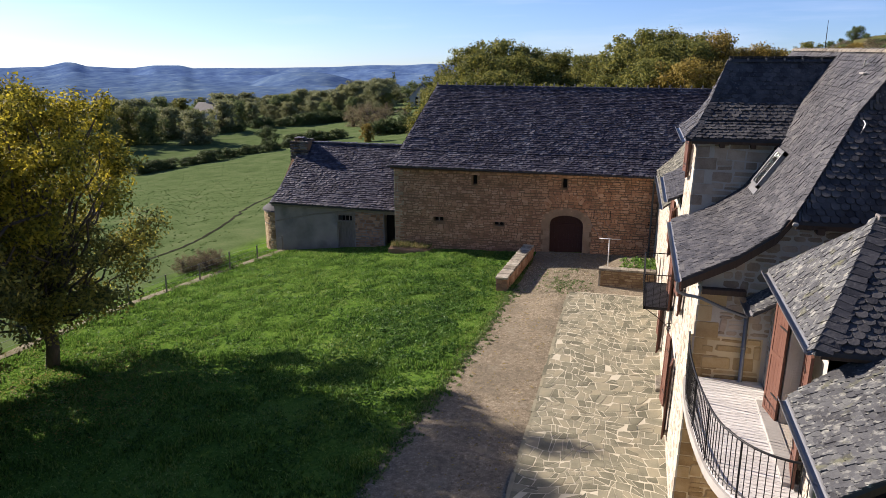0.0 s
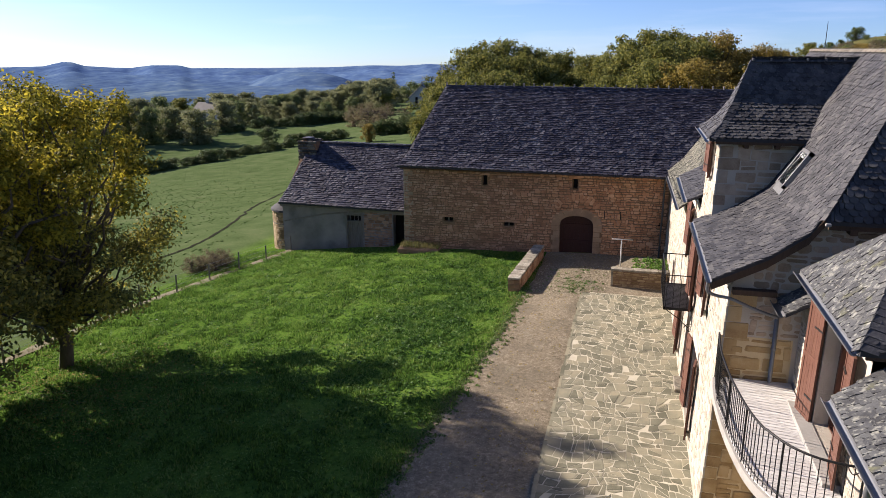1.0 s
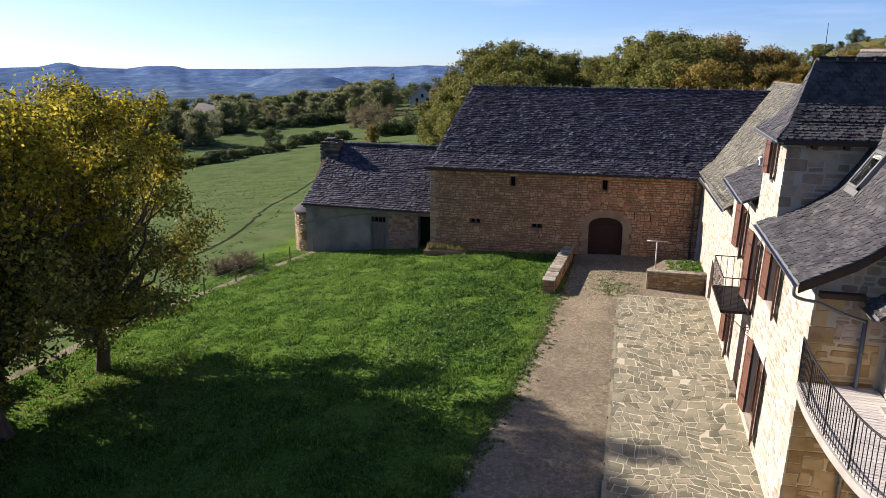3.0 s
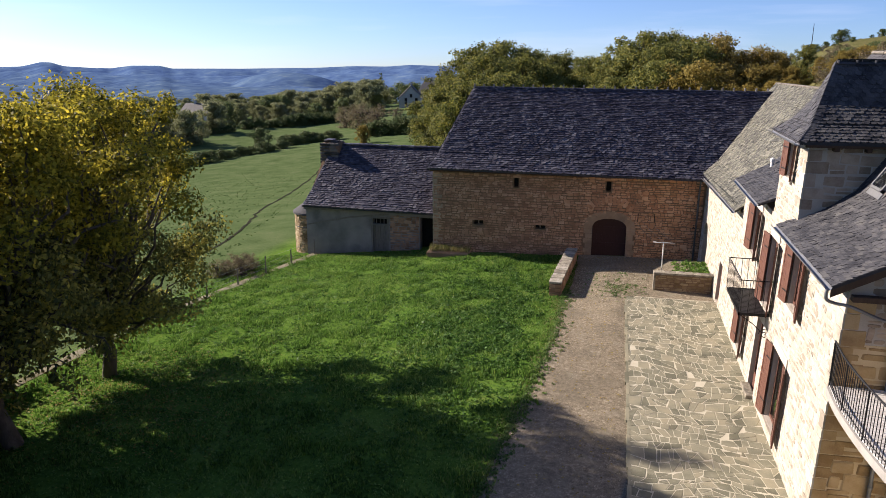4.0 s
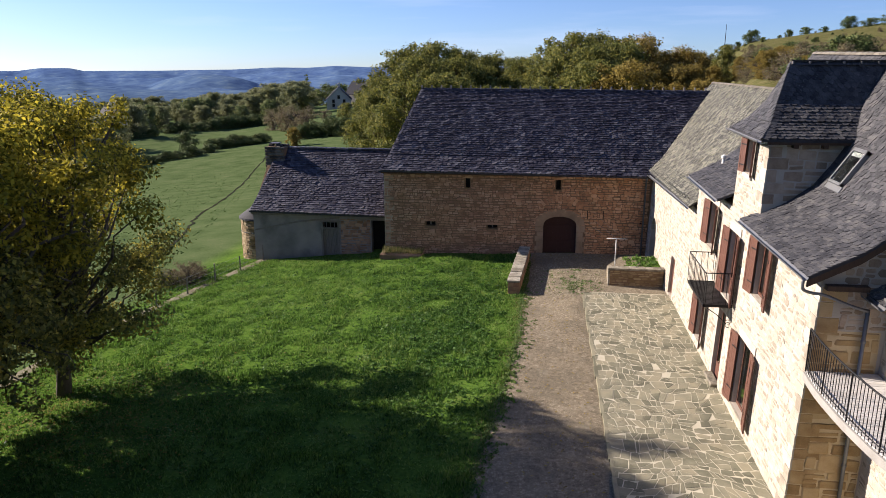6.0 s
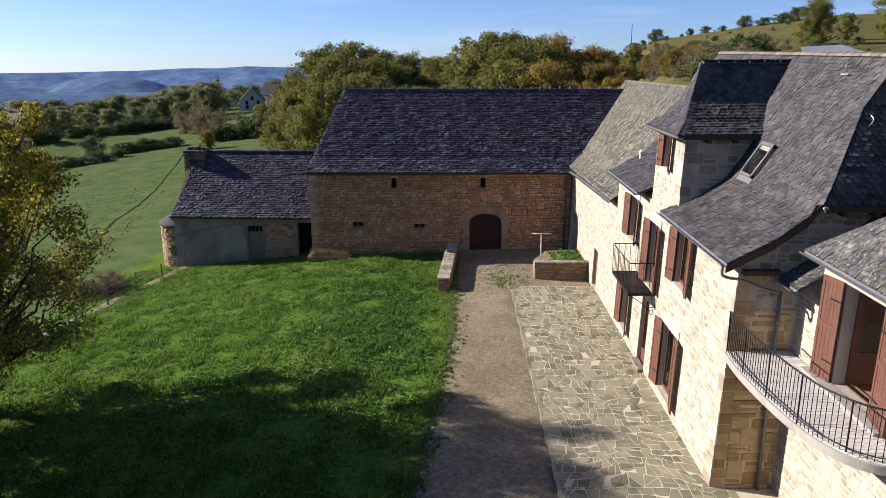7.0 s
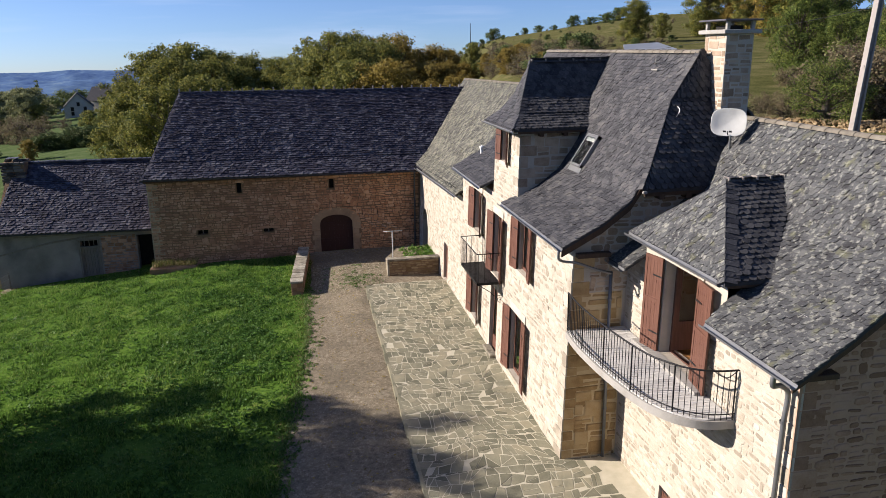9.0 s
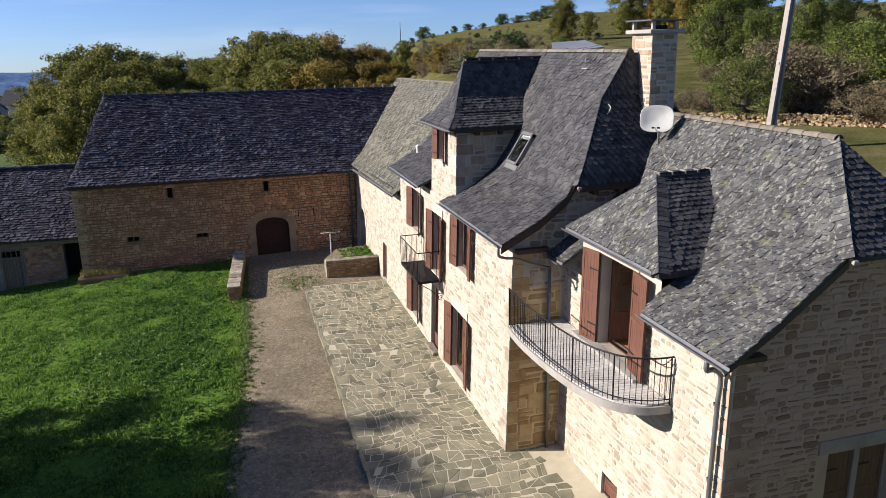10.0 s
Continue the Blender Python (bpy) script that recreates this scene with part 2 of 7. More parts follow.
M_SOOTSTONE = material("dark_mossy_stone", [(0.035, 0.031, 0.027), (0.07, 0.06, 0.05), (0.11, 0.096, 0.08), (0.16, 0.14, 0.115)], 3, 30, vary=0.7, bump=0.8)
M_OVENSTONE = material("golden_rubble", [(0.17, 0.111, 0.051), (0.281, 0.2, 0.106), (0.365, 0.281, 0.162)], 2, 30, vary=0.7, bump=0.5)
M_COPING = material("pale_coping", [(0.13, 0.11, 0.08), (0.21, 0.185, 0.14), (0.3, 0.27, 0.21), (0.4, 0.37, 0.3)], 5, 30, vary=0.5, bump=0.6, mix=0.7, stain=((0.09, 0.085, 0.07), 4, 0.55, 0.6))
M_PATH = material("stony_earth", [(0.075, 0.075, 0.035), (0.13, 0.118, 0.075), (0.2, 0.18, 0.13), (0.07, 0.095, 0.03)], 1.2, 14, rough=0.95, bump=0.8, bump_scale=20, mix=0.7, spec=0.03)
M_TRACK = material("trodden_earth", [(0.012, 0.014, 0.006), (0.02, 0.02, 0.01), (0.032, 0.03, 0.016)], 1.5, 14, rough=0.95, bump=0.6, bump_scale=20, spec=0.03)
M_TERRACOTTA = material("ridge_tile", [(0.115, 0.1, 0.08), (0.165, 0.145, 0.115), (0.21, 0.187, 0.15)], 4, 40, rough=0.85, vary=0.5)


def leafy(name, colors, vary=0.8, thin=0.33):
    return material(name, colors, 0.9, 8, rough=0.7, bump=0, vary=vary, spec=0.15, thin=thin)


M_LEAF_Y = leafy("yellowing_leaves", [(0.09, 0.09, 0.016), (0.2, 0.18, 0.024), (0.35, 0.3, 0.032), (0.52, 0.42, 0.048)], thin=0.45)
M_LEAF_T = leafy("olive_autumn_leaves", [(0.0898, 0.0959, 0.028), (0.1757, 0.1757, 0.0479), (0.2995, 0.2755, 0.0638), (0.5391, 0.4492, 0.0878)], thin=0.45)
M_LEAF_D = leafy("dark_green_leaves", [(0.041, 0.067, 0.022), (0.067, 0.102, 0.034), (0.097, 0.131, 0.041), (0.149, 0.158, 0.053)], thin=0.15)
M_LEAF_O = leafy("oak_leaves", [(0.0574, 0.072, 0.0209), (0.1086, 0.1222, 0.0306), (0.1735, 0.1735, 0.0391), (0.2566, 0.2309, 0.05)])
M_LEAF_A = leafy("amber_leaves", [(0.13, 0.1, 0.03), (0.22, 0.165, 0.038), (0.3, 0.215, 0.045), (0.25, 0.2, 0.06)])
M_LEAF_K = leafy("mid_green_leaves", [(0.048, 0.072, 0.02), (0.085, 0.12, 0.03), (0.125, 0.162, 0.038), (0.19, 0.21, 0.048)])
M_LEAF_O2 = leafy("olive_leaves", [(0.0771, 0.0942, 0.03), (0.1327, 0.1443, 0.0401), (0.1958, 0.1971, 0.0473), (0.2656, 0.2412, 0.0557)])
M_LEAF_R = leafy("russet_leaves", [(0.122, 0.091, 0.029), (0.203, 0.152, 0.036), (0.284, 0.193, 0.041), (0.223, 0.193, 0.051)])
# both valley leaf colours are lightened to carry the distance haze
M_LEAF_V_HAZE = leafy("hazed_valley_wood_leaves", [(0.075, 0.108, 0.046), (0.12, 0.16, 0.062), (0.17, 0.208, 0.076), (0.235, 0.245, 0.095)])
M_LEAF_G_HAZE = leafy("hazed_grey_green_leaves", [(0.125, 0.143, 0.07), (0.182, 0.2, 0.094), (0.24, 0.25, 0.118), (0.29, 0.284, 0.14)])
M_GRASS = material("lawn_blades", [(0.0485, 0.1008, 0.0184), (0.0926, 0.1883, 0.0301), (0.1367, 0.2594, 0.042), (0.2117, 0.2984, 0.0722)], 0.5, 5, rough=0.6, bump=0, vary=0.8, spec=0.2, thin=0.38)
M_TUFT = material("pasture_tufts", [(0.06, 0.112, 0.03), (0.09, 0.155, 0.043), (0.125, 0.195, 0.055), (0.16, 0.205, 0.075)], 0.5, 6, rough=0.7, bump=0, vary=0.8, spec=0.1, thin=0.3)
M_WEED = material("clover_leaves", [(0.0264, 0.0706, 0.0144), (0.0546, 0.1274, 0.024), (0.088, 0.1813, 0.036), (0.132, 0.2303, 0.054)], 1.0, 8, rough=0.5, bump=0, vary=0.8, spec=0.1, thin=0.33)
M_COBBLE = material("yard_stones", [(0.13, 0.108, 0.065), (0.21, 0.178, 0.113), (0.29, 0.25, 0.165), (0.38, 0.335, 0.235)], 3, 30, rough=0.9, bump=0.2, vary=0.8)
M_DRYGRASS = material("dry_grass_blades", [(0.06, 0.085, 0.02), (0.12, 0.125, 0.035), (0.2, 0.17, 0.07), (0.26, 0.22, 0.11)], 0.8, 8, rough=0.8, bump=0, vary=0.8, thin=0.3)
M_POLE = material("cast_concrete", [(0.25, 0.223, 0.203), (0.312, 0.285, 0.265)], 2, 30, rough=0.9, bump=0.1)
M_SHEET = material("blue_grey_sheet", [(0.17, 0.19, 0.22), (0.23, 0.25, 0.28)], 0.6, 8, rough=0.5, bump=0.05)
M_FARWALL = material("pale_render", [(0.408, 0.384, 0.348), (0.516, 0.492, 0.444)], 0.6, 6, rough=0.9, bump=0.1)
# distance haze is put into the colours, bluer and paler farther off
M_HILLS_HAZE = material("hazed_far_hills", [(0.036, 0.06, 0.1), (0.05, 0.083, 0.14), (0.072, 0.114, 0.165), (0.135, 0.18, 0.19)], 0.013, 0.05, rough=1.0, bump=0, mix=1.0, spec=0.0, stretch=(1, 0.5, 1.6), zones=(
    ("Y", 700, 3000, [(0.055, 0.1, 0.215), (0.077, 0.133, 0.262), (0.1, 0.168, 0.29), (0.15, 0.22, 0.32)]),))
M_LEAF_B = leafy("brown_scrub", [(0.0938, 0.075, 0.045), (0.16, 0.1237, 0.075), (0.2063, 0.165, 0.1038), (0.1688, 0.1688, 0.075)])


# ---- building kit ----
class Geo:
    """Loose vertices and faces, to become one mesh."""

    def __init__(self):
        self.v, self.f = [], []

    def add(self, verts, faces, m=None):
        n = len(self.v)
        self.v += [tuple(m @ Vector(p)) if m else tuple(p) for p in verts]
        self.f += [tuple(n + i for i in f) for f in faces]
        return self

    def box(self, x0, x1, y0, y1, z0, z1, m=None, c=0.0):
        if c:
            x0, x1, y0, y1 = min(x0, x1), max(x0, x1), min(y0, y1), max(y0, y1)
            rings = []
            for z, k in ((z0, c), (z0 + c, 0), (z1 - c, 0), (z1, c)):
                rings.append([(x0 + k, y0 + k, z), (x1 - k, y0 + k, z), (x1 - k, y1 - k, z), (x0 + k, y1 - k, z)])
            faces = [(3, 2, 1, 0), (12, 13, 14, 15)]
            for r in range(3):
                for i in range(4):
                    j = (i + 1) % 4
                    faces.append((4 * r + i, 4 * r + j, 4 * r + 4 + j, 4 * r + 4 + i))
            return self.add([p for r in rings for p in r], faces, m)
        v = [(x, y, z) for z in (z0, z1) for y in (y0, y1) for x in (x0, x1)]
        return self.add(v, [(0, 2, 3, 1), (4, 5, 7, 6), (0, 1, 5, 4), (2, 6, 7, 3), (0, 4, 6, 2), (1, 3, 7, 5)], m)

    def prism(self, pts, off, m=None):
        """A flat outline pushed along off."""
        n = len(pts)
        o = Vector(off)
        v = [Vector(p) for p in pts] + [Vector(p) + o for p in pts]
        f = [tuple(range(n - 1, -1, -1)), tuple(range(n, 2 * n))]
        f += [(i, (i + 1) % n, n + (i + 1) % n, n + i) for i in range(n)]
        return self.add(v, f, m)

    def tube(self, pts, r, sides=8, r1=None):
        """A round bar along points, of radius r, tapering to r1."""
        pts = [Vector(p) for p in pts]
        n0 = len(self.v)
        k = len(pts)
        for i, p in enumerate(pts):
            t = (pts[min(i + 1, k - 1)] - pts[max(i - 1, 0)]).normalized()
            a = t.orthogonal().normalized() if i == 0 else (a - t * a.dot(t)).normalized()
            b = t.cross(a)
            q = r + ((r1 if r1 is not None else r) - r) * i / max(1, k - 1)
            self.v += [tuple(p + (a * math.cos(w) + b * math.sin(w)) * q) for w in (2 * math.pi * s / sides for s in range(sides))]
        for i in range(k - 1):
            for s in range(sides):
                t = (s + 1) % sides
                self.f.append((n0 + i * sides + s, n0 + i * sides + t, n0 + (i + 1) * sides + t, n0 + (i + 1) * sides + s))
        self.f.append(tuple(n0 + s for s in range(sides - 1, -1, -1)))
        self.f.append(tuple(n0 + (k - 1) * sides + s for s in range(sides)))
        return self

    def lathe(self, profile, cx, cy, sides=20, a0=0.0, a1=2 * math.pi):
        n0, full = len(self.v), abs(a1 - a0) > 6.28
        cols = sides if full else sides + 1
        for r, z in profile:
            self.v += [(cx + r * math.cos(a0 + (a1 - a0) * s / sides), cy + r * math.sin(a0 + (a1 - a0) * s / sides), z) for s in range(cols)]
        for i in range(len(profile) - 1):
            for s in range(sides):
                t = (s + 1) % cols
                self.f.append((n0 + i * cols + s, n0 + i * cols + t, n0 + (i + 1) * cols + t, n0 + (i + 1) * cols + s))
        return self

    def weld(self):
        """Joins vertices that lie in one place."""
        at, to, v = {}, [], []
        for p in self.v:
            k = tuple(round(c, 5) for c in p)
            if k not in at:
                at[k] = len(v)
                v.append(p)
            to.append(at[k])
        self.v, self.f = v, [tuple(to[i] for i in f) for f in self.f]
        return self

    def mesh(self, name, mat, smooth=False):
        me = bpy.data.meshes.new(name)
        me.from_pydata(self.v, [], self.f)
        me.validate()
        if mat:
            me.materials.append(mat)
        if smooth:
            me.polygons.foreach_set("use_smooth", [True] * len(me.polygons))
        me.update()
        return me


def part(name, geo, mat, parent, label="", smooth=False, kind=""):
    ob = new(name, geo.mesh(name, mat, smooth) if isinstance(geo, Geo) else geo)
    ob.parent = parent
    if parent.parent is None:
        ob.matrix_parent_inverse = Matrix.Translation(-parent.location)
    return tagged(ob, label, kind=kind)


def thing(name, label, category, at=(0, 0, 0), group="", kind=""):
    ob = new(name)
    ob.location = at
    ob.empty_display_size = 0.2
    return tagged(ob, label, category, group, kind)


def solid(name, geo, mat, label, category, group="", kind="", smooth=False):
    return tagged(new(name, geo.mesh(name, mat, smooth)), label, category, group, kind)


rng = random.Random(7)


def wall_geo(u0, u1, z0, z1, holes, thick, m):
    """A wall in the plane of local x (along) and z, its face at y = 0, its body behind at y > 0, with holes (u0, u1, z0, z1)."""
    g = Geo()
    us = sorted({u0, u1, *(min(max(h[i], u0), u1) for h in holes for i in (0, 1))})
    zs = sorted({z0, z1, *(min(max(h[i], z0), z1) for h in holes for i in (2, 3))})
    full = lambda i, j: 0 <= i < len(us) - 1 and 0 <= j < len(zs) - 1 and not any(h[0] <= (us[i] + us[i + 1]) / 2 <= h[1] and h[2] <= (zs[j] + zs[j + 1]) / 2 <= h[3] for h in holes)
    for i in range(len(us) - 1):
        for j in range(len(zs) - 1):
            if not full(i, j):
                continue
            a, b, c, d = us[i], us[i + 1], zs[j], zs[j + 1]
            g.add([(a, 0, c), (b, 0, c), (b, 0, d), (a, 0, d)], [(0, 1, 2, 3)], m)
            g.add([(a, thick, c), (b, thick, c), (b, thick, d), (a, thick, d)], [(3, 2, 1, 0)], m)
            for di, dj, e, f in ((-1, 0, (a, c), (a, d)), (1, 0, (b, d), (b, c)), (0, -1, (b, c), (a, c)), (0, 1, (a, d), (b, d))):
                if not full(i + di, j + dj):
                    g.add([(e[0], 0, e[1]), (f[0], 0, f[1]), (f[0], thick, f[1]), (e[0], thick, e[1])], [(0, 1, 2, 3)], m)
    return g


def stone_templates(name, mat, n=7, round_=1.0):
    """Unit blocks with a rough, chamfered face towards -y."""
    out = []
    for k in range(n):
        r = random.Random(100 + k)
        j = lambda s: r.uniform(-s, s)
        cut = [(r.uniform(0.06, 0.24) * round_, r.uniform(0.12, 0.36) * round_) for _ in range(4)]
        o = []
        for (sx, sz), (cx, cz) in zip(((-1, -1), (1, -1), (1, 1), (-1, 1)), cut):
            p, q = (sx * (0.5 - cx), sz * 0.5), (sx * 0.5, sz * (0.5 - cz))
            o += [q, p] if sx * sz > 0 else [p, q]
        o = [(x + j(0.03), z + j(0.05)) for x, z in o]
        n_ = len(o)
        mid = [(x * 0.97, z * 0.95) for x, z in o]
        inn = [(x * 0.86 + j(0.02), z * 0.78 + j(0.03)) for x, z in o]
        tilt = j(0.3)
        v = [(x, 1.0, z) for x, z in o] + [(x, -0.45, z) for x, z in mid] + [(x, -1.0 + tilt * x + j(0.08), z) for x, z in inn]
        f = [tuple(range(2 * n_, 3 * n_))]
        for s in (0, n_):
            f += [(s + i, s + (i + 1) % n_, s + n_ + (i + 1) % n_, s + n_ + i) for i in range(n_)]
        out.append(Geo().add(v, f).mesh(name, mat))
    return out


def slate_templates(name, mat, n=5, round_=False):
    """Unit slates, x across, y up the slope from 0 to 1, rounded at the lower end, z from 0 to 1."""
    out = []
    for k in range(n):
        r = random.Random(300 + k)
        j = lambda s: r.uniform(-s, s)
        o = [(-0.5, 1.0), (-0.5, 0.3 + j(0.1)), (-0.36 + j(0.06), 0.08 + j(0.05)), (0.0 + j(0.12), 0.0 + j(0.04)), (0.36 + j(0.06), 0.08 + j(0.05)), (0.5, 0.3 + j(0.1)), (0.5, 1.0)]
        if round_:
            o = [(-0.5, 1.0)] + [(-0.5 * math.cos(q * math.pi / 6) + j(0.02), 0.42 - 0.42 * math.sin(q * math.pi / 6) ** 0.8 + j(0.02)) for q in range(7)] + [(0.5, 1.0)]
        c = len(o)
        v = [(x, y, 1.0 - 0.75 * y) for x, y in o] + [(x, y, -0.2 - 0.75 * y) for x, y in o]
        f = [tuple(range(c))] + [(i + 1, i, c + i, c + i + 1) for i in range(c - 1)]
        out.append(Geo().add(v, f).mesh(name, mat))
    return out


def scatter(name, places, templates, parent, keep=300, near=None, mat=None, rest=None):
    """Pieces at the given matrices: the keep that lie nearest to the stretch's middle as parts, the rest joined."""
    if near is not None:
        places = sorted(places, key=lambda m: (m.translation - Vector(near)).length_squared)
    for i, m in enumerate(places[:keep]):
        ob = bpy.data.objects.new(name, templates[i % len(templates)])
        scene.collection.objects.link(ob)
        ob.parent = parent
        ob.matrix_basis = m
    left = places[keep:]
    if left:
        tv = [(np.array([list(v.co) + [1] for v in t.vertices]), [tuple(p.vertices) for p in t.polygons]) for t in templates]
        vs, fs, n = [], [], 0
        for i, m in enumerate(left):
            v, f = tv[i % len(tv)]
            vs.append((v @ np.array(m).T)[:, :3])
            fs += [tuple(n + q for q in p) for p in f]
            n += len(v)
        me = bpy.data.meshes.new(name)
        me.from_pydata(np.concatenate(vs).tolist(), [], fs)
        me.materials.append(templates[0].materials[0])
        ob = bpy.data.objects.new(rest or name + "_field", me)
        scene.collection.objects.link(ob)
        ob.parent = parent
        tagged(ob, kind="stuff")


def courses(m, u0, u1, z0, z1, holes=(), h=(0.13, 0.22), w=(0.2, 0.5), proud=0.02, top=None, seed=1, gap=0.012, bare=0.0):
    """Matrices for rubble laid in courses on a wall face; top(u): the wall's height there."""
    r = random.Random(seed)
    out, z = [], z0
    while z < z1 - 0.06:
        hh = min(r.uniform(*h), z1 - z)
        u = u0 - r.uniform(0, w[0])
        while u < u1:
            ww = r.uniform(*w)
            a, b = max(u, u0), min(u + ww, u1)
            u += ww
            spans = [(a, b)]
            for q in holes:
                if q[2] < z + hh * 0.6 and q[3] > z + hh * 0.4:
                    spans = [s for a_, b_ in spans for s in ((a_, min(b_, q[0])), (max(a_, q[1]), b_)) if s[1] - s[0] > 0.05]
            for a_, b_ in spans:
                sag = 0.055 * noise.noise((a_ * 0.7, z * 2.2, seed)) + 0.02 * noise.noise((a_ * 3.0, z * 6.0, seed + 5))
                if b_ - a_ < 0.07 + gap or r.random() < bare or (top and z + hh > min(top(a_), top(b_))):
                    continue
                tall = hh * (1 if r.random() < 0.45 else r.uniform(0.6, 0.95))
                if hh > 0.15 and b_ - a_ > 0.16 and r.random() < 0.28:
                    f = r.uniform(0.4, 0.6)
                    for zz, th in ((z, hh * f), (z + hh * f, hh * (1 - f))):
                        out.append(m @ pose((a_ + b_) / 2, 0, zz + th / 2 + sag, 0, r.uniform(-4, 4), 0) @ Matrix.Diagonal((b_ - a_ - gap * r.uniform(0.6, 1.6), proud * r.uniform(0.5, 1.5), th - gap * 0.8, 1)))
                    continue
                if r.random() < 0.1:
                    tall = hh * 1.5
                out.append(m @ pose((a_ + b_) / 2, 0, z + hh * 0.5 + sag + r.uniform(-0.3, 0.3) * (hh - tall), 0, r.uniform(-7, 7) * min(1.0, 0.22 / (b_ - a_)), 0) @ Matrix.Diagonal((b_ - a_ - gap * r.uniform(0.6, 1.6), proud * r.uniform(0.5, 1.5), tall - gap, 1)))
        z += hh
    return out


def tiling(Lp, Rp, step=0.15, width=(0.17, 0.3), thick=0.018, seed=2, skip=None, taper=0.0):
    """Matrices for slates in rows from eave to ridge on the sheet ruled between two edge lines."""
    r = random.Random(seed)
    Lp, Rp = [Vector(p) for p in Lp], [Vector(p) for p in Rp]
    out = []
    mids = [(a + b) / 2 for a, b in zip(Lp, Rp)]
    cum = [0]
    up0 = []
    for i in range(len(Lp) - 1):
        along = (Rp[i] - Lp[i]) if (Rp[i] - Lp[i]).length > (Rp[i + 1] - Lp[i + 1]).length else (Rp[i + 1] - Lp[i + 1])
        d = mids[i + 1] - mids[i]
        ax = along.normalized()
        d = d - ax * d.dot(ax)
        cum.append(cum[-1] + d.length)
    s, row = 0.0, 0
    while s < cum[-1] - 0.03:
        i = max(k for k in range(len(cum) - 1) if cum[k] <= s)
        t = (s - cum[i]) / (cum[i + 1] - cum[i])
        a, b = Lp[i].lerp(Lp[i + 1], t), Rp[i].lerp(Rp[i + 1], t)
        ax = (b - a)
        wide = ax.length
        long_ax = (Rp[i] - Lp[i]) if (Rp[i] - Lp[i]).length > (Rp[i + 1] - Lp[i + 1]).length else (Rp[i + 1] - Lp[i + 1])
        x = long_ax.normalized()
        d = mids[i + 1] - mids[i]
        y = (d - x * d.dot(x)).normalized()
        n = x.cross(y)
        if n.z < 0:
            n = -n
            x = -x
            a, b = b, a
        grade = 1 + taper * (1 - 2 * s / cum[-1])
        st = step * grade * (1.0 if width[0] == width[1] else r.uniform(0.92, 1.08))
        s2 = min(s + st * 1.5, cum[-1] - 1e-6)
        i2 = max(k for k in range(len(cum) - 1) if cum[k] <= s2)
        t2 = (s2 - cum[i2]) / (cum[i2 + 1] - cum[i2])
        a2, b2_ = Lp[i2].lerp(Lp[i2 + 1], t2), Rp[i2].lerp(Rp[i2 + 1], t2)
        ends = sorted(((a2 - a).dot(x), (b2_ - a).dot(x)))
        lim0, lim1 = max(-0.01, ends[0] - 0.01), min(wide + 0.01, ends[1] + 0.01)
        even = width[0] == width[1]
        u = -((a.dot(x) + width[0] * 0.5 * (row % 2)) % width[0]) if even else -r.uniform(0, width[1])
        wob = 0.4 if even else 1.0
        while u < wide:
            ww = r.uniform(*width) * grade
            lo, hi = max(u, lim0), min(u + ww, lim1)
            u += ww
            if hi - lo < 0.045:
                continue
            p = a.lerp(b, ((lo + hi) / 2) / wide) + n * r.uniform(0.0, 0.012) * wob - y * r.uniform(0.0, 0.025) * wob
            if skip and skip(p):
                continue
            m = Matrix((x, y, n)).transposed().to_4x4()
            m.translation = p
            out.append(m @ pose(0, 0, 0, r.uniform(-4, 2), r.uniform(-4, 4) * min(1.8, thick / 0.025) * wob, r.uniform(-3.5, 3.5) * wob) @ Matrix.Diagonal((hi - lo - 0.006, st * 1.55, thick * r.uniform(0.8, 1.4), 1)))
        s += st
        row += 1
    return out


def sheet_geo(Lp, Rp, thick=0.07):
    g = Geo()
    n = len(Lp)
    v = []
    for a, b in zip(Lp, Rp):
        v += [Vector(a), Vector(b), Vector(a) - Vector((0, 0, thick)), Vector(b) - Vector((0, 0, thick))]
    f = []
    for i in range(n - 1):
        o, q = 4 * i, 4 * i + 4
        f += [(o, o + 1, q + 1, q), (o + 3, o + 2, q + 2, q + 3), (o, q, q + 2, o + 2), (o + 1, o + 3, q + 3, q + 1)]
    f += [(1, 0, 2, 3), (4 * n - 4, 4 * n - 3, 4 * n - 1, 4 * n - 2)]
    return g.add(v, f)


PIECES = []     # stones and slates, laid at the end


def smooth(a, b, x):
    t = min(1.0, max(0.0, (x - a) / (b - a)))
    return t * t * (3 - 2 * t)


# ---- ground ----
def land(x, y):
    """The height of the ground."""
    d = max(0.0, -7.5 - x)
    z = -0.12 - 0.07 * min(d, 17.5) - 0.04 * min(max(0.0, y - 28), 17) * min(1.0, d / 16)
    yard = smooth(-6.4, -4.5, x)
    z -= 0.29 * smooth(25, 32.5, y) * smooth(-12, -8, x) * (1 - yard) + 0.25 * smooth(31, 39, y) * yard
    z -= 0.095 * min(max(0.0, d - 17.5), 75)
    z -= 0.065 * min(max(0.0, y - 47), 60)
    dx, dy = x + 5, y
    r, az = math.hypot(dx, dy), math.degrees(math.atan2(dx, dy))
    if az < 60:
        z -= 0.25 * max(0.0, r - 345)
    hill = 6.2 + max(0.0, min(r, 330) - 30) * (0.016 + 0.0027 * min(14, max(0.0, az - 11))) - 0.05 * max(0, r - 330)
    if dy < 0:
        hill = 6.2
    w = smooth(7, 15, az) if y > 47 else smooth(8.2, 12.5, x)
    z = z * (1 - w) + hill * w
    return max(z, -135)


def axis(n, centre, k=8.0, far=4700):
    return [centre + math.sinh(k * (2 * i / n - 1)) / math.sinh(k) * far for i in range(n + 1)]


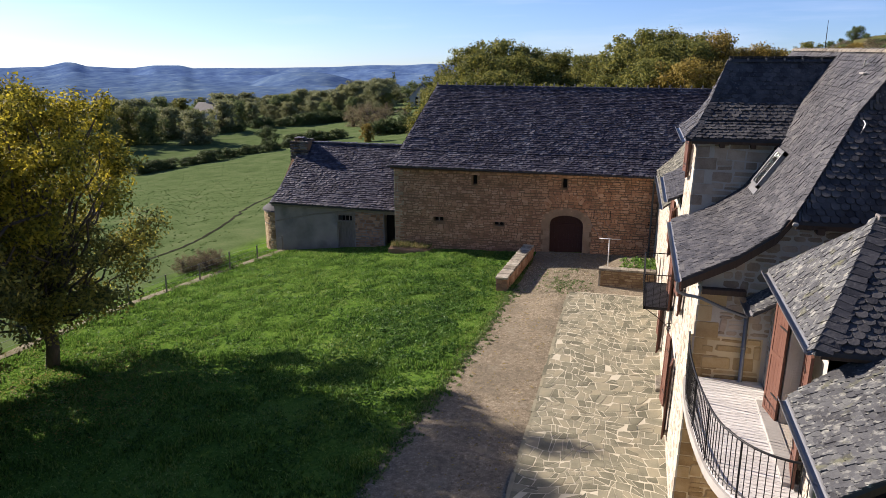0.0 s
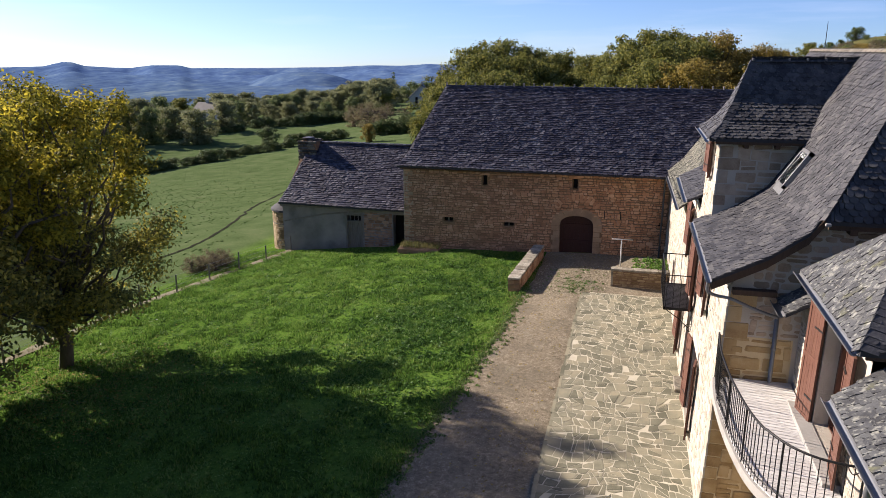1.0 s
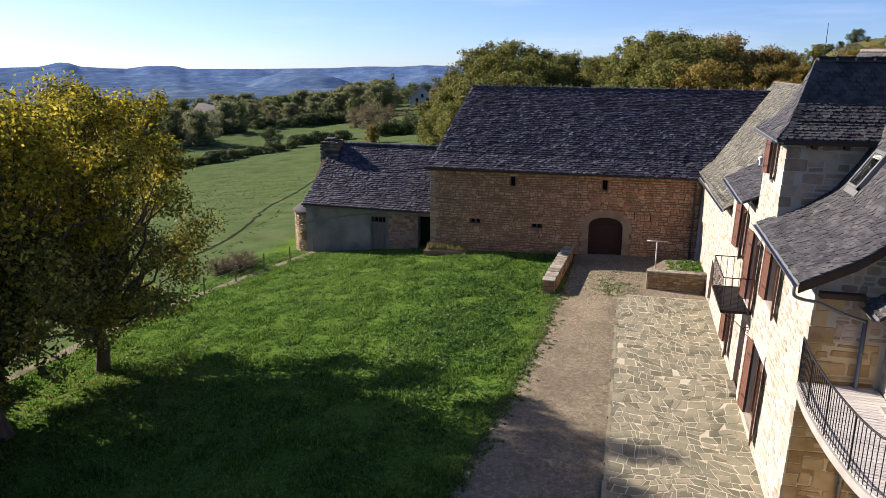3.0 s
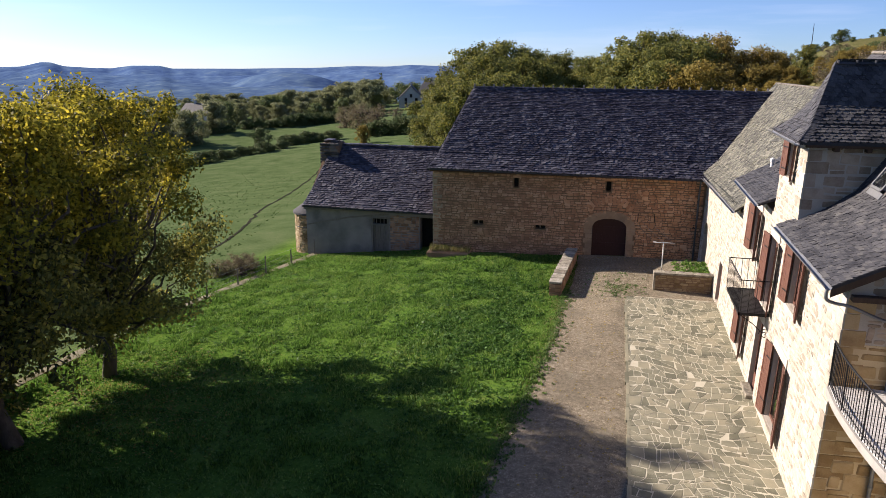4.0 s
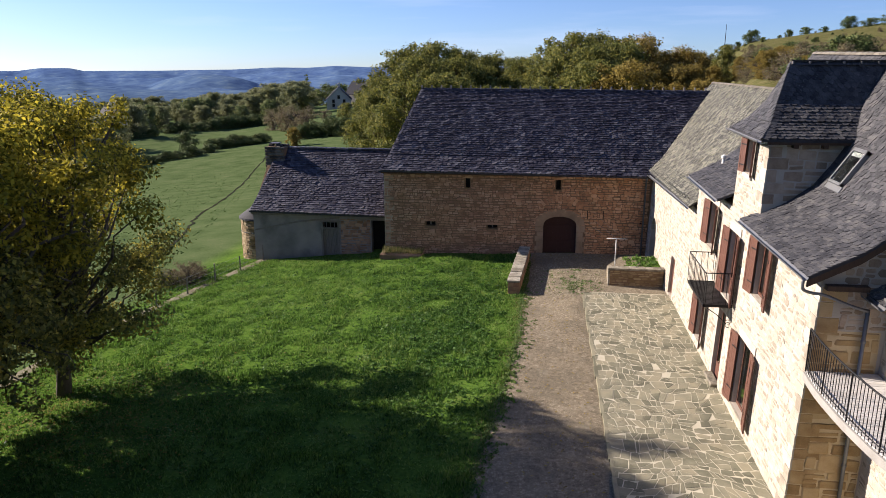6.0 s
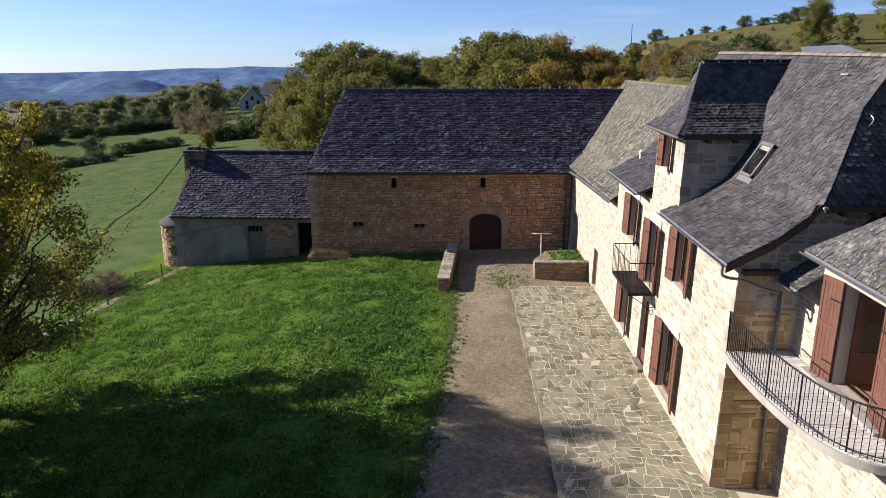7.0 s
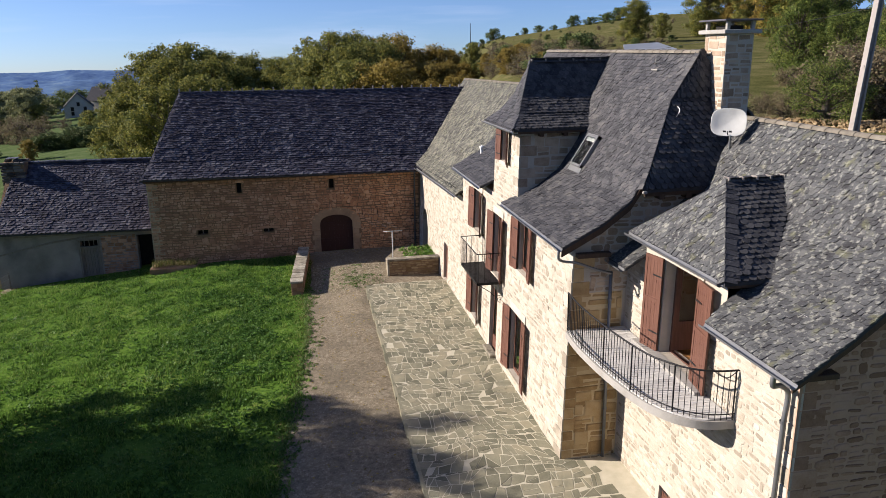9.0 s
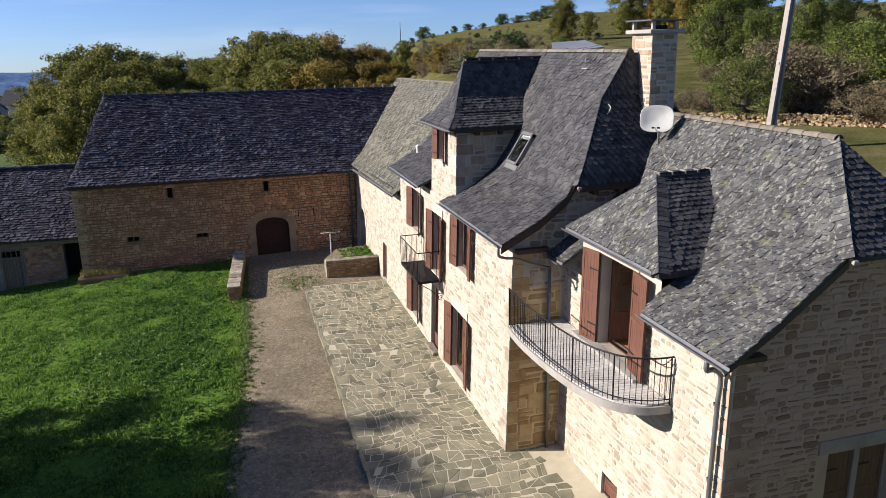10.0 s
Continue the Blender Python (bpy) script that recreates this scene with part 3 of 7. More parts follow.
gx, gy = axis(300, -14.0), axis(300, 26.0)
g = Geo()
g.v = [(x, y, land(x, y) + 0.03 * noise.noise((x * 0.8, y * 0.8, 0))) for y in gy for x in gx]
g.f = [(j * 301 + i, j * 301 + i + 1, (j + 1) * 301 + i + 1, (j + 1) * 301 + i) for j in range(300) for i in range(300)]
ground = solid("ground", g, M_FIELD, "green autumn pasture falling away to the valley", "ground", kind="structure", smooth=True)

# gravel drive between lawn and terrace
g = Geo()
rows = []
for k in range(90):
    y = 2 + k * 0.42
    left = -7.9 + 0.9 * smooth(14, 27, y) + 0.12 * noise.noise((0, y * 0.9, 3)) + 0.3 * smooth(31, 35, y)
    right = -4.25 if y < 31.3 else -0.55
    rows.append([(left + (right - left) * i / 10, y, max(land(left + (right - left) * i / 10, y) + 0.035 + 0.03 * (i > 0) * (i < 10), -9)) for i in range(11)])
g.v = [p for r in rows for p in r]
g.f = [(j * 11 + i, j * 11 + i + 1, j * 11 + 12 + i, j * 11 + 11 + i) for j in range(len(rows) - 1) for i in range(10)]
drive = solid("drive", g, M_GRAVEL, "worn brown gravel drive leading to the barn door", "drive", kind="structure", smooth=True)

# terrace slab, on which the flagstones lie
g = Geo()
g.prism([(-4.28, 2, -0.2), (1.2, 2, -0.2), (1.2, 15.6, -0.2), (-0.4, 15.6, -0.2), (-0.4, 31.7, -0.2), (-3.9, 31.7, -0.2), (-4.28, 31.2, -0.2)], (0, 0, 0.205))
terrace = solid("terrace", g, M_JOINT, "stone terrace of irregular flags along the house", "terrace", kind="structure")
for k in range(34):
    part("edging_stone", Geo().box(-4.325 + 0.02 * math.sin(k * 2.3), -4.225, 2 + k * 0.86, 2.85 + k * 0.86, -0.21, 0.013 + 0.004 * math.sin(k * 1.7)), M_PAVE, terrace)


# ---- farmhouse ----
house = thing("farmhouse", "cream limestone farmhouse with steep slate roofs and brown shutters", "house", (3, 20, 0))
BAT, XF = 0.035, -0.52      # the front leans back a little
FA = Matrix(((0, 1, BAT, XF), (-1, 0, 0, 0), (0, 0, 1, 0), (0, 0, 0, 1)))          # u = -y
FB = Matrix(((0, 1, 0.02, 1.0), (-1, 0, 0, 0), (0, 0, 1, 0), (0, 0, 0, 1)))
def facing(y):
    return Matrix.Translation((0, y, 0))


T_CREAM = stone_templates("stone", M_CREAM)
T_TAWNY = stone_templates("stone", M_QUOIN_SHADE, round_=0.35)
T_BLOCK = stone_templates("stone", M_GREYSTONE, round_=0.25)
T_GREYST = stone_templates("stone", M_GREYSTONE)
T_GABLE = stone_templates("stone", M_GABLESTONE_SHADE)
T_BARN = stone_templates("stone", M_BARNSTONE)
T_SLATE = slate_templates("slate", M_SLATE)
T_SCALE = slate_templates("slate", M_SLATE, round_=True)
T_SLATE_OLD = slate_templates("slate", M_SLATE_OLD)
T_SLATE_LICHEN = slate_templates("slate", M_SLATE_LICHEN)
T_SLATE_BARN = slate_templates("slate", M_SLATE_BARN)

M_GLASS = bpy.data.materials.new("window_glass")
M_GLASS.use_nodes = True
gb = M_GLASS.node_tree.nodes["Principled BSDF"]
gb.inputs["Base Color"].default_value = (0.75, 0.8, 0.8, 1)
gb.inputs["Roughness"].default_value, gb.inputs["Transmission Weight"].default_value = 0.03, 1.0


def boarded_leaf(w, h, m, parent, name="shutter", label=""):
    """A boarded leaf: hinge at x = 0, boards to x = w, face at y = 0; its frame, boards and hinges."""
    leaf = part(name, wall_geo(0, w, 0, h, [(0.075, w - 0.075, 0.1, h * 0.52), (0.075, w - 0.075, h * 0.52 + 0.09, h - 0.085)], 0.044, m @ Matrix.Translation((0, -0.022, 0))).weld(), M_SHUTTER, parent, label)
    n = max(3, round((w - 0.12) / 0.11))
    for i in range(n):
        x = 0.06 + (w - 0.12) * i / n
        part("board", Geo().box(x + 0.003, x + (w - 0.12) / n - 0.003, -0.012, 0.012, 0.04, h - 0.04, m, c=0.004), M_SHUTTER, leaf)
    for z in (0.2, 0.8):
        part("hinge", Geo().box(-0.02, 0.3, -0.03, -0.0235, h * z, h * z + 0.035, m), M_IRON, leaf)
    return leaf


def window(m, u0, u1, z0, z1, parent, door=False, shutter=0.0, ajar=(14, 14), depth=0.13, name="window", label=""):
    """A casement in the opening, with panes, sill and, where wanted, boarded shutters folded back."""
    t, mid = 0.085, (u0 + u1) / 2
    low = z0 + (0.55 if door else t)
    panes = [(u0 + t, mid - t * 0.6, low, z1 - t), (mid + t * 0.6, u1 - t, low, z1 - t)]
    fr = part(name, wall_geo(u0 + 0.002, u1 - 0.002, z0 + 0.002, z1 - 0.002, panes, 0.06, m @ Matrix.Translation((0, depth, 0))).weld(), M_SHUTTER, parent, label)
    for a, b in ((u0 + t, (u0 + u1) / 2), ((u0 + u1) / 2, u1 - t)):
        part("pane", Geo().add([(a, depth + 0.03, z0 + t), (b, depth + 0.03, z0 + t), (b, depth + 0.03, z1 - t), (a, depth + 0.03, z1 - t)], [(0, 1, 2, 3)], m), M_GLASS, fr).visible_shadow = False
    part("sill", Geo().box(u0 - 0.1, u1 + 0.1, -0.07, depth, z0 - 0.14, z0 - 0.004, m, c=0.012), M_CREAM, fr)
    part("lintel", Geo().box(u0 - 0.18, u1 + 0.18, -0.03, 0.2, z1 + 0.004, z1 + 0.26, m, c=0.012), M_CREAM, fr)
    if shutter:
        for k, (hu, sg) in enumerate(((u0, -1), (u1, 1))):
            h = z1 - z0 + 0.04
            sm = m @ Matrix.Translation((hu + sg * 0.02, -0.05, z0 - 0.02)) @ Matrix.Rotation(radians(-sg * ajar[k]), 4, "Z") @ Matrix.Diagonal((sg, 1, 1, 1))
            boarded_leaf(shutter, h, sm, parent)
    return fr


# front wall of the main house; openings as (y far, y near, z0, z1)
OPEN_A = [(26.0, 25.05, 3.86, 5.36), (23.05, 22.12, 2.98, 5.06), (20.12, 19.1, 3.92, 5.46), (26.05, 25.15, 0.38, 2.0), (23.3, 22.35, 0.0, 2.45), (20.6, 19.25, 0.36, 2.45)]
HA = [(-a, -b, c, d) for a, b, c, d in OPEN_A]
wall_a = part("wall", wall_geo(-28.3, -15.55, -0.3, 5.72, HA, 0.5, FA), M_MORTAR, house)
PIECES.append(("stone", courses(FA, -28.3, -15.85, -0.1, 5.72, [(a - 0.2, b + 0.2, c - 0.14, d + 0.27) for a, b, c, d in HA], seed=11, h=(0.09, 0.22), w=(0.12, 0.46), proud=0.009, gap=0.032, bare=0.04), T_CREAM, wall_a, (-0.5, 18, 3)))
window(FA, *HA[0], house, shutter=0.58, ajar=(8, 14))
window(FA, *HA[1], house, door=True, shutter=0.56, ajar=(8, 12))
window(FA, *HA[2], house, shutter=0.54, ajar=(8, 10))
window(FA, *HA[3], house, shutter=0.54, ajar=(8, 14))
window(FA, *HA[4], house, door=True, name="front_door", label="panelled brown front door up a stone step")
window(FA, *HA[5], house, shutter=0.56, ajar=(8, 10))

# dormer standing on the front wall
D1 = [(-22.5, -21.85, 6.98, 7.95)]
d1 = part("dormer_wall", wall_geo(-23.4, -20.5, 5.72, 8.12, D1, 0.4, FA), M_MORTAR, house)
PIECES.append(("stone", courses(FA, -23.4, -20.5, 5.74, 8.1, [(-22.65, -21.7, 6.84, 8.1)], seed=12, h=(0.11, 0.2), w=(0.16, 0.42), proud=0.01, gap=0.035), T_CREAM, d1, (-0.5, 22, 7)))
window(FA, *D1[0], house, shutter=0.36, ajar=(12, 14))
for y, s in ((20.5, 1), (23.4, -1)):
    mm = facing(y) if s > 0 else Matrix(((-1, 0, 0, 0), (0, -1, 0, y), (0, 0, 1, 0), (0, 0, 0, 1)))
    a, b = (0.17, 2.4) if s > 0 else (-2.4, -0.17)
    ck = part("dormer_cheek", wall_geo(a, b, 5.9, 8.12, (), 0.3, mm), M_MORTAR, house)
    if s > 0:
        # grey-brown instead of the front's cream: the cheek's shade is in the colour
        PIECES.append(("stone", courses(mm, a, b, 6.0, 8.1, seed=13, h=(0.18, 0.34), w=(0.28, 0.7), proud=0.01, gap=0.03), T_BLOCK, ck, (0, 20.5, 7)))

part("corner_skin", Geo().box(-0.2, 0.32, 20.494, 20.51, 6.1, 8.1), M_MORTAR, house)
# gable end of the main house, above and beside the lower wing
GY = 15.55
top_a = lambda x: 5.85 + (x + 0.45) * 0.75 if x < 1.28 else 7.12
g = Geo().prism([(-0.03, GY, -0.3), (6.95, GY, -0.3), (6.95, GY, 5.8), (5.2, GY, 7.12), (1.28, GY, 7.12), (-0.2, GY, 5.9), (-0.31, GY, 5.725), (0.18, GY, 5.72)], (0, 0.5, 0))
ga = part("gable_wall", g, M_MORTAR, house)
# stones of the shaded return, browner than the cream front by painted shade
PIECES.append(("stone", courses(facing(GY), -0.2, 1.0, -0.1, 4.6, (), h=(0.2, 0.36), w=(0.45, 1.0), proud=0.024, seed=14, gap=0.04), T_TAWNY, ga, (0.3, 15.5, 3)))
# grey-brown stones carry the upper gable's shade in their colour
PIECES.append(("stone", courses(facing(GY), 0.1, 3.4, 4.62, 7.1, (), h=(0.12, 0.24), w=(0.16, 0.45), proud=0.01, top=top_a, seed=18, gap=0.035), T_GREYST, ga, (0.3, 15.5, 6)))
part("return_pointing", Geo().box(-0.42, 1.0, 15.545, 15.56, -0.2, 4.6), M_MORTAR_BOUNCE, house)
# far gable and back walls close the house
part("far_gable", Geo().prism([(-0.5, 27.85, -0.3), (6.95, 27.85, -0.3), (6.95, 27.85, 5.7), (3.25, 27.85, 10.1), (2.4, 27.85, 8.9), (1.5, 27.85, 7.4), (1.0, 27.85, 6.7), (-0.3, 27.85, 5.75)], (0, 0.45, 0)), M_MORTAR, house)
part("back_wall", Geo().box(6.5, 6.95, 8.8, 44.2, -0.3, 5.75), M_MORTAR, house)


def roof(name, Lp, Rp, templates, step, width, seed, near, skip=None, thick=0.018):
    ob = part(name, sheet_geo(Lp, Rp), M_UNDER, house if name != "barn_roof" else None)
    PIECES.append(("slate", tiling(Lp, Rp, step, width, thick, seed, skip), templates, ob, near))
    return ob


PA = [(-0.72, 5.88), (0.3, 6.42), (1.0, 6.95), (1.5, 7.7), (2.4, 9.2), (3.25, 10.38)]
near_a = [15.3, 15.3, 15.32, 15.45, 16.4, 16.5]
def row_a(ys, n0=0, n1=6):
    return [(x, y, z) for (x, z), y in zip(PA[n0:n1], ys[n0:n1])]


SA = dict(templates=T_SLATE, step=0.105, width=(0.12, 0.25))
roof("roof", row_a([20.95, 20.5, 21.8, 21.9, 21.9], 0, 5), row_a(near_a, 0, 5), seed=21, near=(0.5, 18, 7), **SA)
roof("roof", row_a([28.48] * 6, 0, 5), row_a([23.7, 23.4, 22.1, 22.0, 22.0], 0, 5), seed=22, near=(0, 26, 7), **SA)
roof("roof", row_a([28.48] * 6, 4, 6), row_a(near_a, 4, 6), seed=23, near=(3, 18, 10), **SA)
hip_l = [(1.22, 15.2, 7.22), (1.5, 15.42, 7.7), (2.4, 16.35, 9.2), (3.2, 16.5, 10.36)]
roof("hip_roof", hip_l, [(6.5 - x, y, z) for x, y, z in hip_l], T_SCALE, 0.125, (0.17, 0.17), 24, (2.5, 16, 8), thick=0.046)
part("back_roof", sheet_geo([(3.25, 16.5, 10.38), (7.2, 15.3, 5.7)], [(3.25, 28.48, 10.38), (7.2, 28.48, 5.7)]), M_SLATE, house)

# dormer roof: hipped front and two slopes with flared eaves
yr = 21.97
prof = [(1.78, 8.2), (1.24, 8.52), (0.6, 9.04), (0.0, 10.12)]
fx = [-0.56, -0.22, 0.08, 0.5]
dl = [(f, yr - o, z) for f, (o, z) in zip(fx, prof)]
dr = [(b, yr - o, z) for b, (o, z) in zip((1.9, 2.2, 2.5, 3.2), prof)]
roof("dormer_roof", dl[:3], dr[:3], T_SCALE, 0.125, (0.17, 0.17), 25, (1, 21, 9), thick=0.036)
roof("dormer_roof", dl[2:], dr[2:], T_SCALE, 0.125, (0.17, 0.17), 28, (1, 22, 10), thick=0.014)
roof("dormer_roof", [(f, yr + o, z) for f, (o, z) in zip(fx, prof)], [(b, yr + o, z) for b, (o, z) in zip((1.9, 2.2, 2.5, 3.2), prof)], T_SCALE, 0.125, (0.17, 0.17), 26, (1, 23, 9))
roof("dormer_hip", [(f, yr + o, z) for f, (o, z) in zip(fx, prof)], [(f, yr - o, z) for f, (o, z) in zip(fx, prof)], T_SLATE, 0.11, (0.12, 0.21), 27, (0, 22, 9))

# low wing between house and barn
HC = [(-32.1, -31.15, 0.0, 1.75)]
wall_c = part("wall", wall_geo(-39.4, -28.3, -0.4, 4.6, HC + [(-38.2, -36.6, -0.4, 2.3)], 0.5, FA), M_MORTAR, house)
PIECES.append(("stone", courses(FA, -39.3, -28.3, -0.3, 4.5, [(-32.2, -31.05, 0.0, 1.85), (-38.35, -36.45, -0.4, 2.5)], seed=15, h=(0.1, 0.18), w=(0.15, 0.38), proud=0.01, gap=0.035), T_CREAM, wall_c, (-0.5, 31, 2)))
PC = [(-0.66, 0.0), (0.05, 0.55), (3.3, 4.45)]
roof("wing_roof", [(x, 44.4, 4.2 + h + 0.05) for x, h in PC], [(x, 28.3, 4.7 + h - 0.15 * (h > 4)) for x, h in PC], T_SLATE_LICHEN, 0.115, (0.11, 0.22), 28, (1, 31, 6))
part("back_roof", sheet_geo([(3.3, 28.3, 9.0), (7.2, 28.3, 4.7)], [(3.3, 44.4, 8.7), (7.2, 44.4, 4.3)]), M_SLATE_OLD, house)
part("wing_gable", Geo().prism([(-0.3, 43.9, -0.5), (6.95, 43.9, -0.5), (6.95, 43.9, 4.5), (3.3, 43.9, 8.5), (-0.3, 43.9, 4.5)], (0, 0.4, 0)), M_BARNMORTAR, house)

# lower wing with the large balcony
HB = [(-13.62, -12.15, 3.72, 5.93), (-13.05, -12.3, -0.1, 0.62)]
wall_b = part("wall", wall_geo(-15.55, -8.75, -0.3, 5.65, HB, 0.45, FB), M_MORTAR, house)
PIECES.append(("stone", courses(FB, -15.5, -9.05, -0.1, 5.6, [(-13.75, -12.05, 3.65, 6), (-13.2, -12.15, -0.2, 0.8)], h=(0.08, 0.17), w=(0.12, 0.4), proud=0.009, gap=0.032, seed=16, bare=0.05), T_CREAM, wall_b, (1, 11, 3)))
part("dormer_wall", wall_geo(-14.6, -11.15, 5.65, 6.3, [(-13.62, -12.15, 5.0, 5.93)], 0.45, FB), M_MORTAR, house)
fr = part("balcony_door", wall_geo(-13.618, -12.152, 3.722, 5.928, [(-13.55, -12.22, 3.76, 5.86)], 0.08, FB @ Matrix.Translation((0, 0.26, 0))).weld(), M_SHUTTER, house, "brown glazed balcony door standing open")
for hu, sg, turn in ((-13.55, 1, 84), (-12.22, -1, 100)):
    lm = FB @ Matrix.Translation((hu, 0.3, 3.77)) @ Matrix.Rotation(radians(sg * turn), 4, "Z") @ Matrix.Diagonal((sg, 1, 1, 1))
    lg = wall_geo(0.0, 0.65, 0.0, 2.07, [(0.09, 0.56, 0.7, 1.97)], 0.045, Matrix.Identity(4))
    leaf = part("door_leaf", Geo().add(lg.v, lg.f, lm).weld(), M_SHUTTER, fr)
    part("pane", Geo().add([(0.09, 0.02, 0.7), (0.56, 0.02, 0.7), (0.56, 0.02, 1.97), (0.09, 0.02, 1.97)], [(0, 1, 2, 3)], lm), M_GLASS, leaf).visible_shadow = False
part("sill", Geo().box(-13.72, -12.05, -0.07, 0.3, 3.58, 3.716, FB, c=0.012), M_CONCRETE, fr)
part("lintel", Geo().box(-13.8, -11.97, -0.03, 0.2, 5.934, 6.19, FB, c=0.012), M_CREAM, fr)
for k, (hu, sg) in enumerate(((-13.62, -1), (-12.15, 1))):
    sm = FB @ Matrix.Translation((hu + sg * 0.02, -0.05, 3.7)) @ Matrix.Rotation(radians(-sg * (12, 8)[k]), 4, "Z") @ Matrix.Diagonal((sg, 1, 1, 1))
    boarded_leaf((0.6, 0.74)[k], 2.25, sm, house)
part("dormer_cheek", wall_geo(1.12, 2.6, 5.6, 6.3, (), 0.3, facing(11.15)), M_MORTAR, house)
GB = 8.75
part("corner_skin", Geo().box(1.03, 1.6, 8.744, 8.77, -0.3, 5.655), M_MORTAR_SHADE, house)
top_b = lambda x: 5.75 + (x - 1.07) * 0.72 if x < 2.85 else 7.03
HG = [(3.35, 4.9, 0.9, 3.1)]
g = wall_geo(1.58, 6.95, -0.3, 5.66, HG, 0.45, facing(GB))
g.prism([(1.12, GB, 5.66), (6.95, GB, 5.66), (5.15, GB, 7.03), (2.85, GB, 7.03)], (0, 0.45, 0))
gbw = part("gable_wall", g, M_MORTAR_SHADE, house)
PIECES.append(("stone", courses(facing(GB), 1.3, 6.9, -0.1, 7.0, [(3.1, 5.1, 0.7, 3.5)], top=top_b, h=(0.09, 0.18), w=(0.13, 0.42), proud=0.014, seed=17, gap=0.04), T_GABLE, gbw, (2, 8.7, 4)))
gw = part("window", wall_geo(3.352, 4.898, 0.902, 3.098, [(3.42, 4.06, 0.97, 3.03), (4.19, 4.83, 0.97, 3.03)], 0.08, facing(GB + 0.1)).weld(), M_FRAME, house, "grey-framed window with closed brown shutters")
part("lintel", Geo().box(3.1, 5.15, GB - 0.03, GB + 0.2, 3.104, 3.4, c=0.015), M_FRAME, gw)
part("sill", Geo().box(3.2, 5.05, GB - 0.08, GB + 0.1, 0.76, 0.896, c=0.012), M_FRAME, gw)
for x0 in (3.42, 4.19):
    boarded_leaf(0.64, 2.06, Matrix.Translation((x0, GB + 0.16, 0.97)), house)
boarded_leaf(0.74, 0.71, FB @ Matrix.Translation((-13.045, 0.1, -0.095)), house, "hatch", "small brown plank hatch")
PB = [(0.6, 5.48), (1.6, 6.15), (2.85, 7.12), (4.0, 8.82)]
nb = [8.28, 8.32, 8.38, 10.1]
SB = dict(templates=T_SLATE_OLD, step=0.1, width=(0.1, 0.21), thick=0.02)
roof("roof", [(PB[0][0], 11.0, PB[0][1]), (PB[1][0], 11.3, PB[1][1]), (PB[2][0], 12.9, PB[2][1])], [(x, y, z) for (x, z), y in zip(PB[:3], nb)], seed=31, near=(1.5, 9.5, 6), **SB)
roof("roof", [(x, 15.55, z) for x, z in PB[:3]], [(x, y, z) for (x, z), y in zip(PB[:3], (14.6, 14.5, 13.0))], seed=32, near=(1, 15, 6), **SB)
roof("roof", [(x, 15.55, z) for x, z in PB[2:]], [(x, y, z) for (x, z), y in zip(PB[2:], nb[2:])], seed=33, near=(3, 10, 8), **SB)
hb = [(2.82, 8.25, 7.1), (4.0, 10.1, 8.82)]
roof("hip_roof", hb, [(8 - x, y, z) for x, y, z in hb], T_SCALE, 0.125, (0.17, 0.17), 34, (3.5, 9, 8), thick=0.046)
part("back_roof", sheet_geo([(4.0, 10.1, 8.82), (7.2, 8.3, 5.6)], [(4.0, 15.55, 8.82), (7.2, 15.55, 5.6)]), M_SLATE, house)
yr2, pr2, f2, b2 = 12.95, [(2.1, 6.28), (0.0, 7.8)], (0.85, 2.0), (1.9, 3.6)
roof("dormer_roof", [(f, yr2 - o, z) for f, (o, z) in zip(f2, pr2)], [(b, yr2 - o, z) for b, (o, z) in zip(b2, pr2)], T_SCALE, 0.125, (0.17, 0.17), 35, (2, 12, 7), thick=0.034)
roof("dormer_roof", [(f, yr2 + o, z) for f, (o, z) in zip(f2, pr2)], [(b, yr2 + o, z) for b, (o, z) in zip(b2, pr2)], T_SCALE, 0.125, (0.17, 0.17), 36, (2, 14, 7))
roof("dormer_hip", [(f, yr2 + o, z) for f, (o, z) in zip(f2, pr2)], [(f, yr2 - o, z) for f, (o, z) in zip(f2, pr2)], T_SLATE_OLD, 0.105, (0.11, 0.2), 37, (1, 13, 7))


def hip_slates(pts, n_out, w=0.3, seed=90):
    """Larger overlapping slates laid along a hip line on the sunlit side."""
    r = random.Random(seed)
    pts = [Vector(p) for p in pts]
    n_out = Vector(n_out)
    for a, b in zip(pts, pts[1:]):
        d = b - a
        y = d.normalized()
        x = (n_out - y * n_out.dot(y)).normalized()
        n = x.cross(y)
        if n.z < 0:
            n = -n
        k = max(1, round(d.length / 0.14))
        for i in range(k):
            m = Matrix((x, y, n)).transposed().to_4x4()
            m.translation = a.lerp(b, i / k) + n * 0.025
            ww = w * r.uniform(0.8, 1.1)
            part("hip_slate", Geo().prism([(-0.03, 0, 0.008), (ww, r.uniform(0, 0.03), 0.0), (ww, 0.2, -0.012), (-0.03, 0.2, -0.008)], (0, 0, 0.016), m @ pose(0, 0, 0, r.uniform(-2, 1), r.uniform(-2, 2), r.uniform(-3, 3))), M_SLATE if seed < 95 else M_SLATE_OLD, house)


hip_slates(hip_l, (-0.35, 1, -0.2), 0.17, 90)
hip_slates([(f, yr - o, z) for f, (o, z) in zip(fx, prof)], (0, 1, 0), 0.16, 91)
hip_slates([(f, yr - o, z) for f, (o, z) in zip(fx, prof)], (1, 0, 0), 0.16, 94)
hip_slates(hb, (-0.3, 1, -0.2), 0.26, 96)
hip_slates([(f, yr2 - o, z) for f, (o, z) in zip(f2, pr2)], (1, 0, 0), 0.24, 92)
hip_slates([(f, yr2 - o, z) for f, (o, z) in zip(f2, pr2)], (0, 1, 0), 0.2, 97)

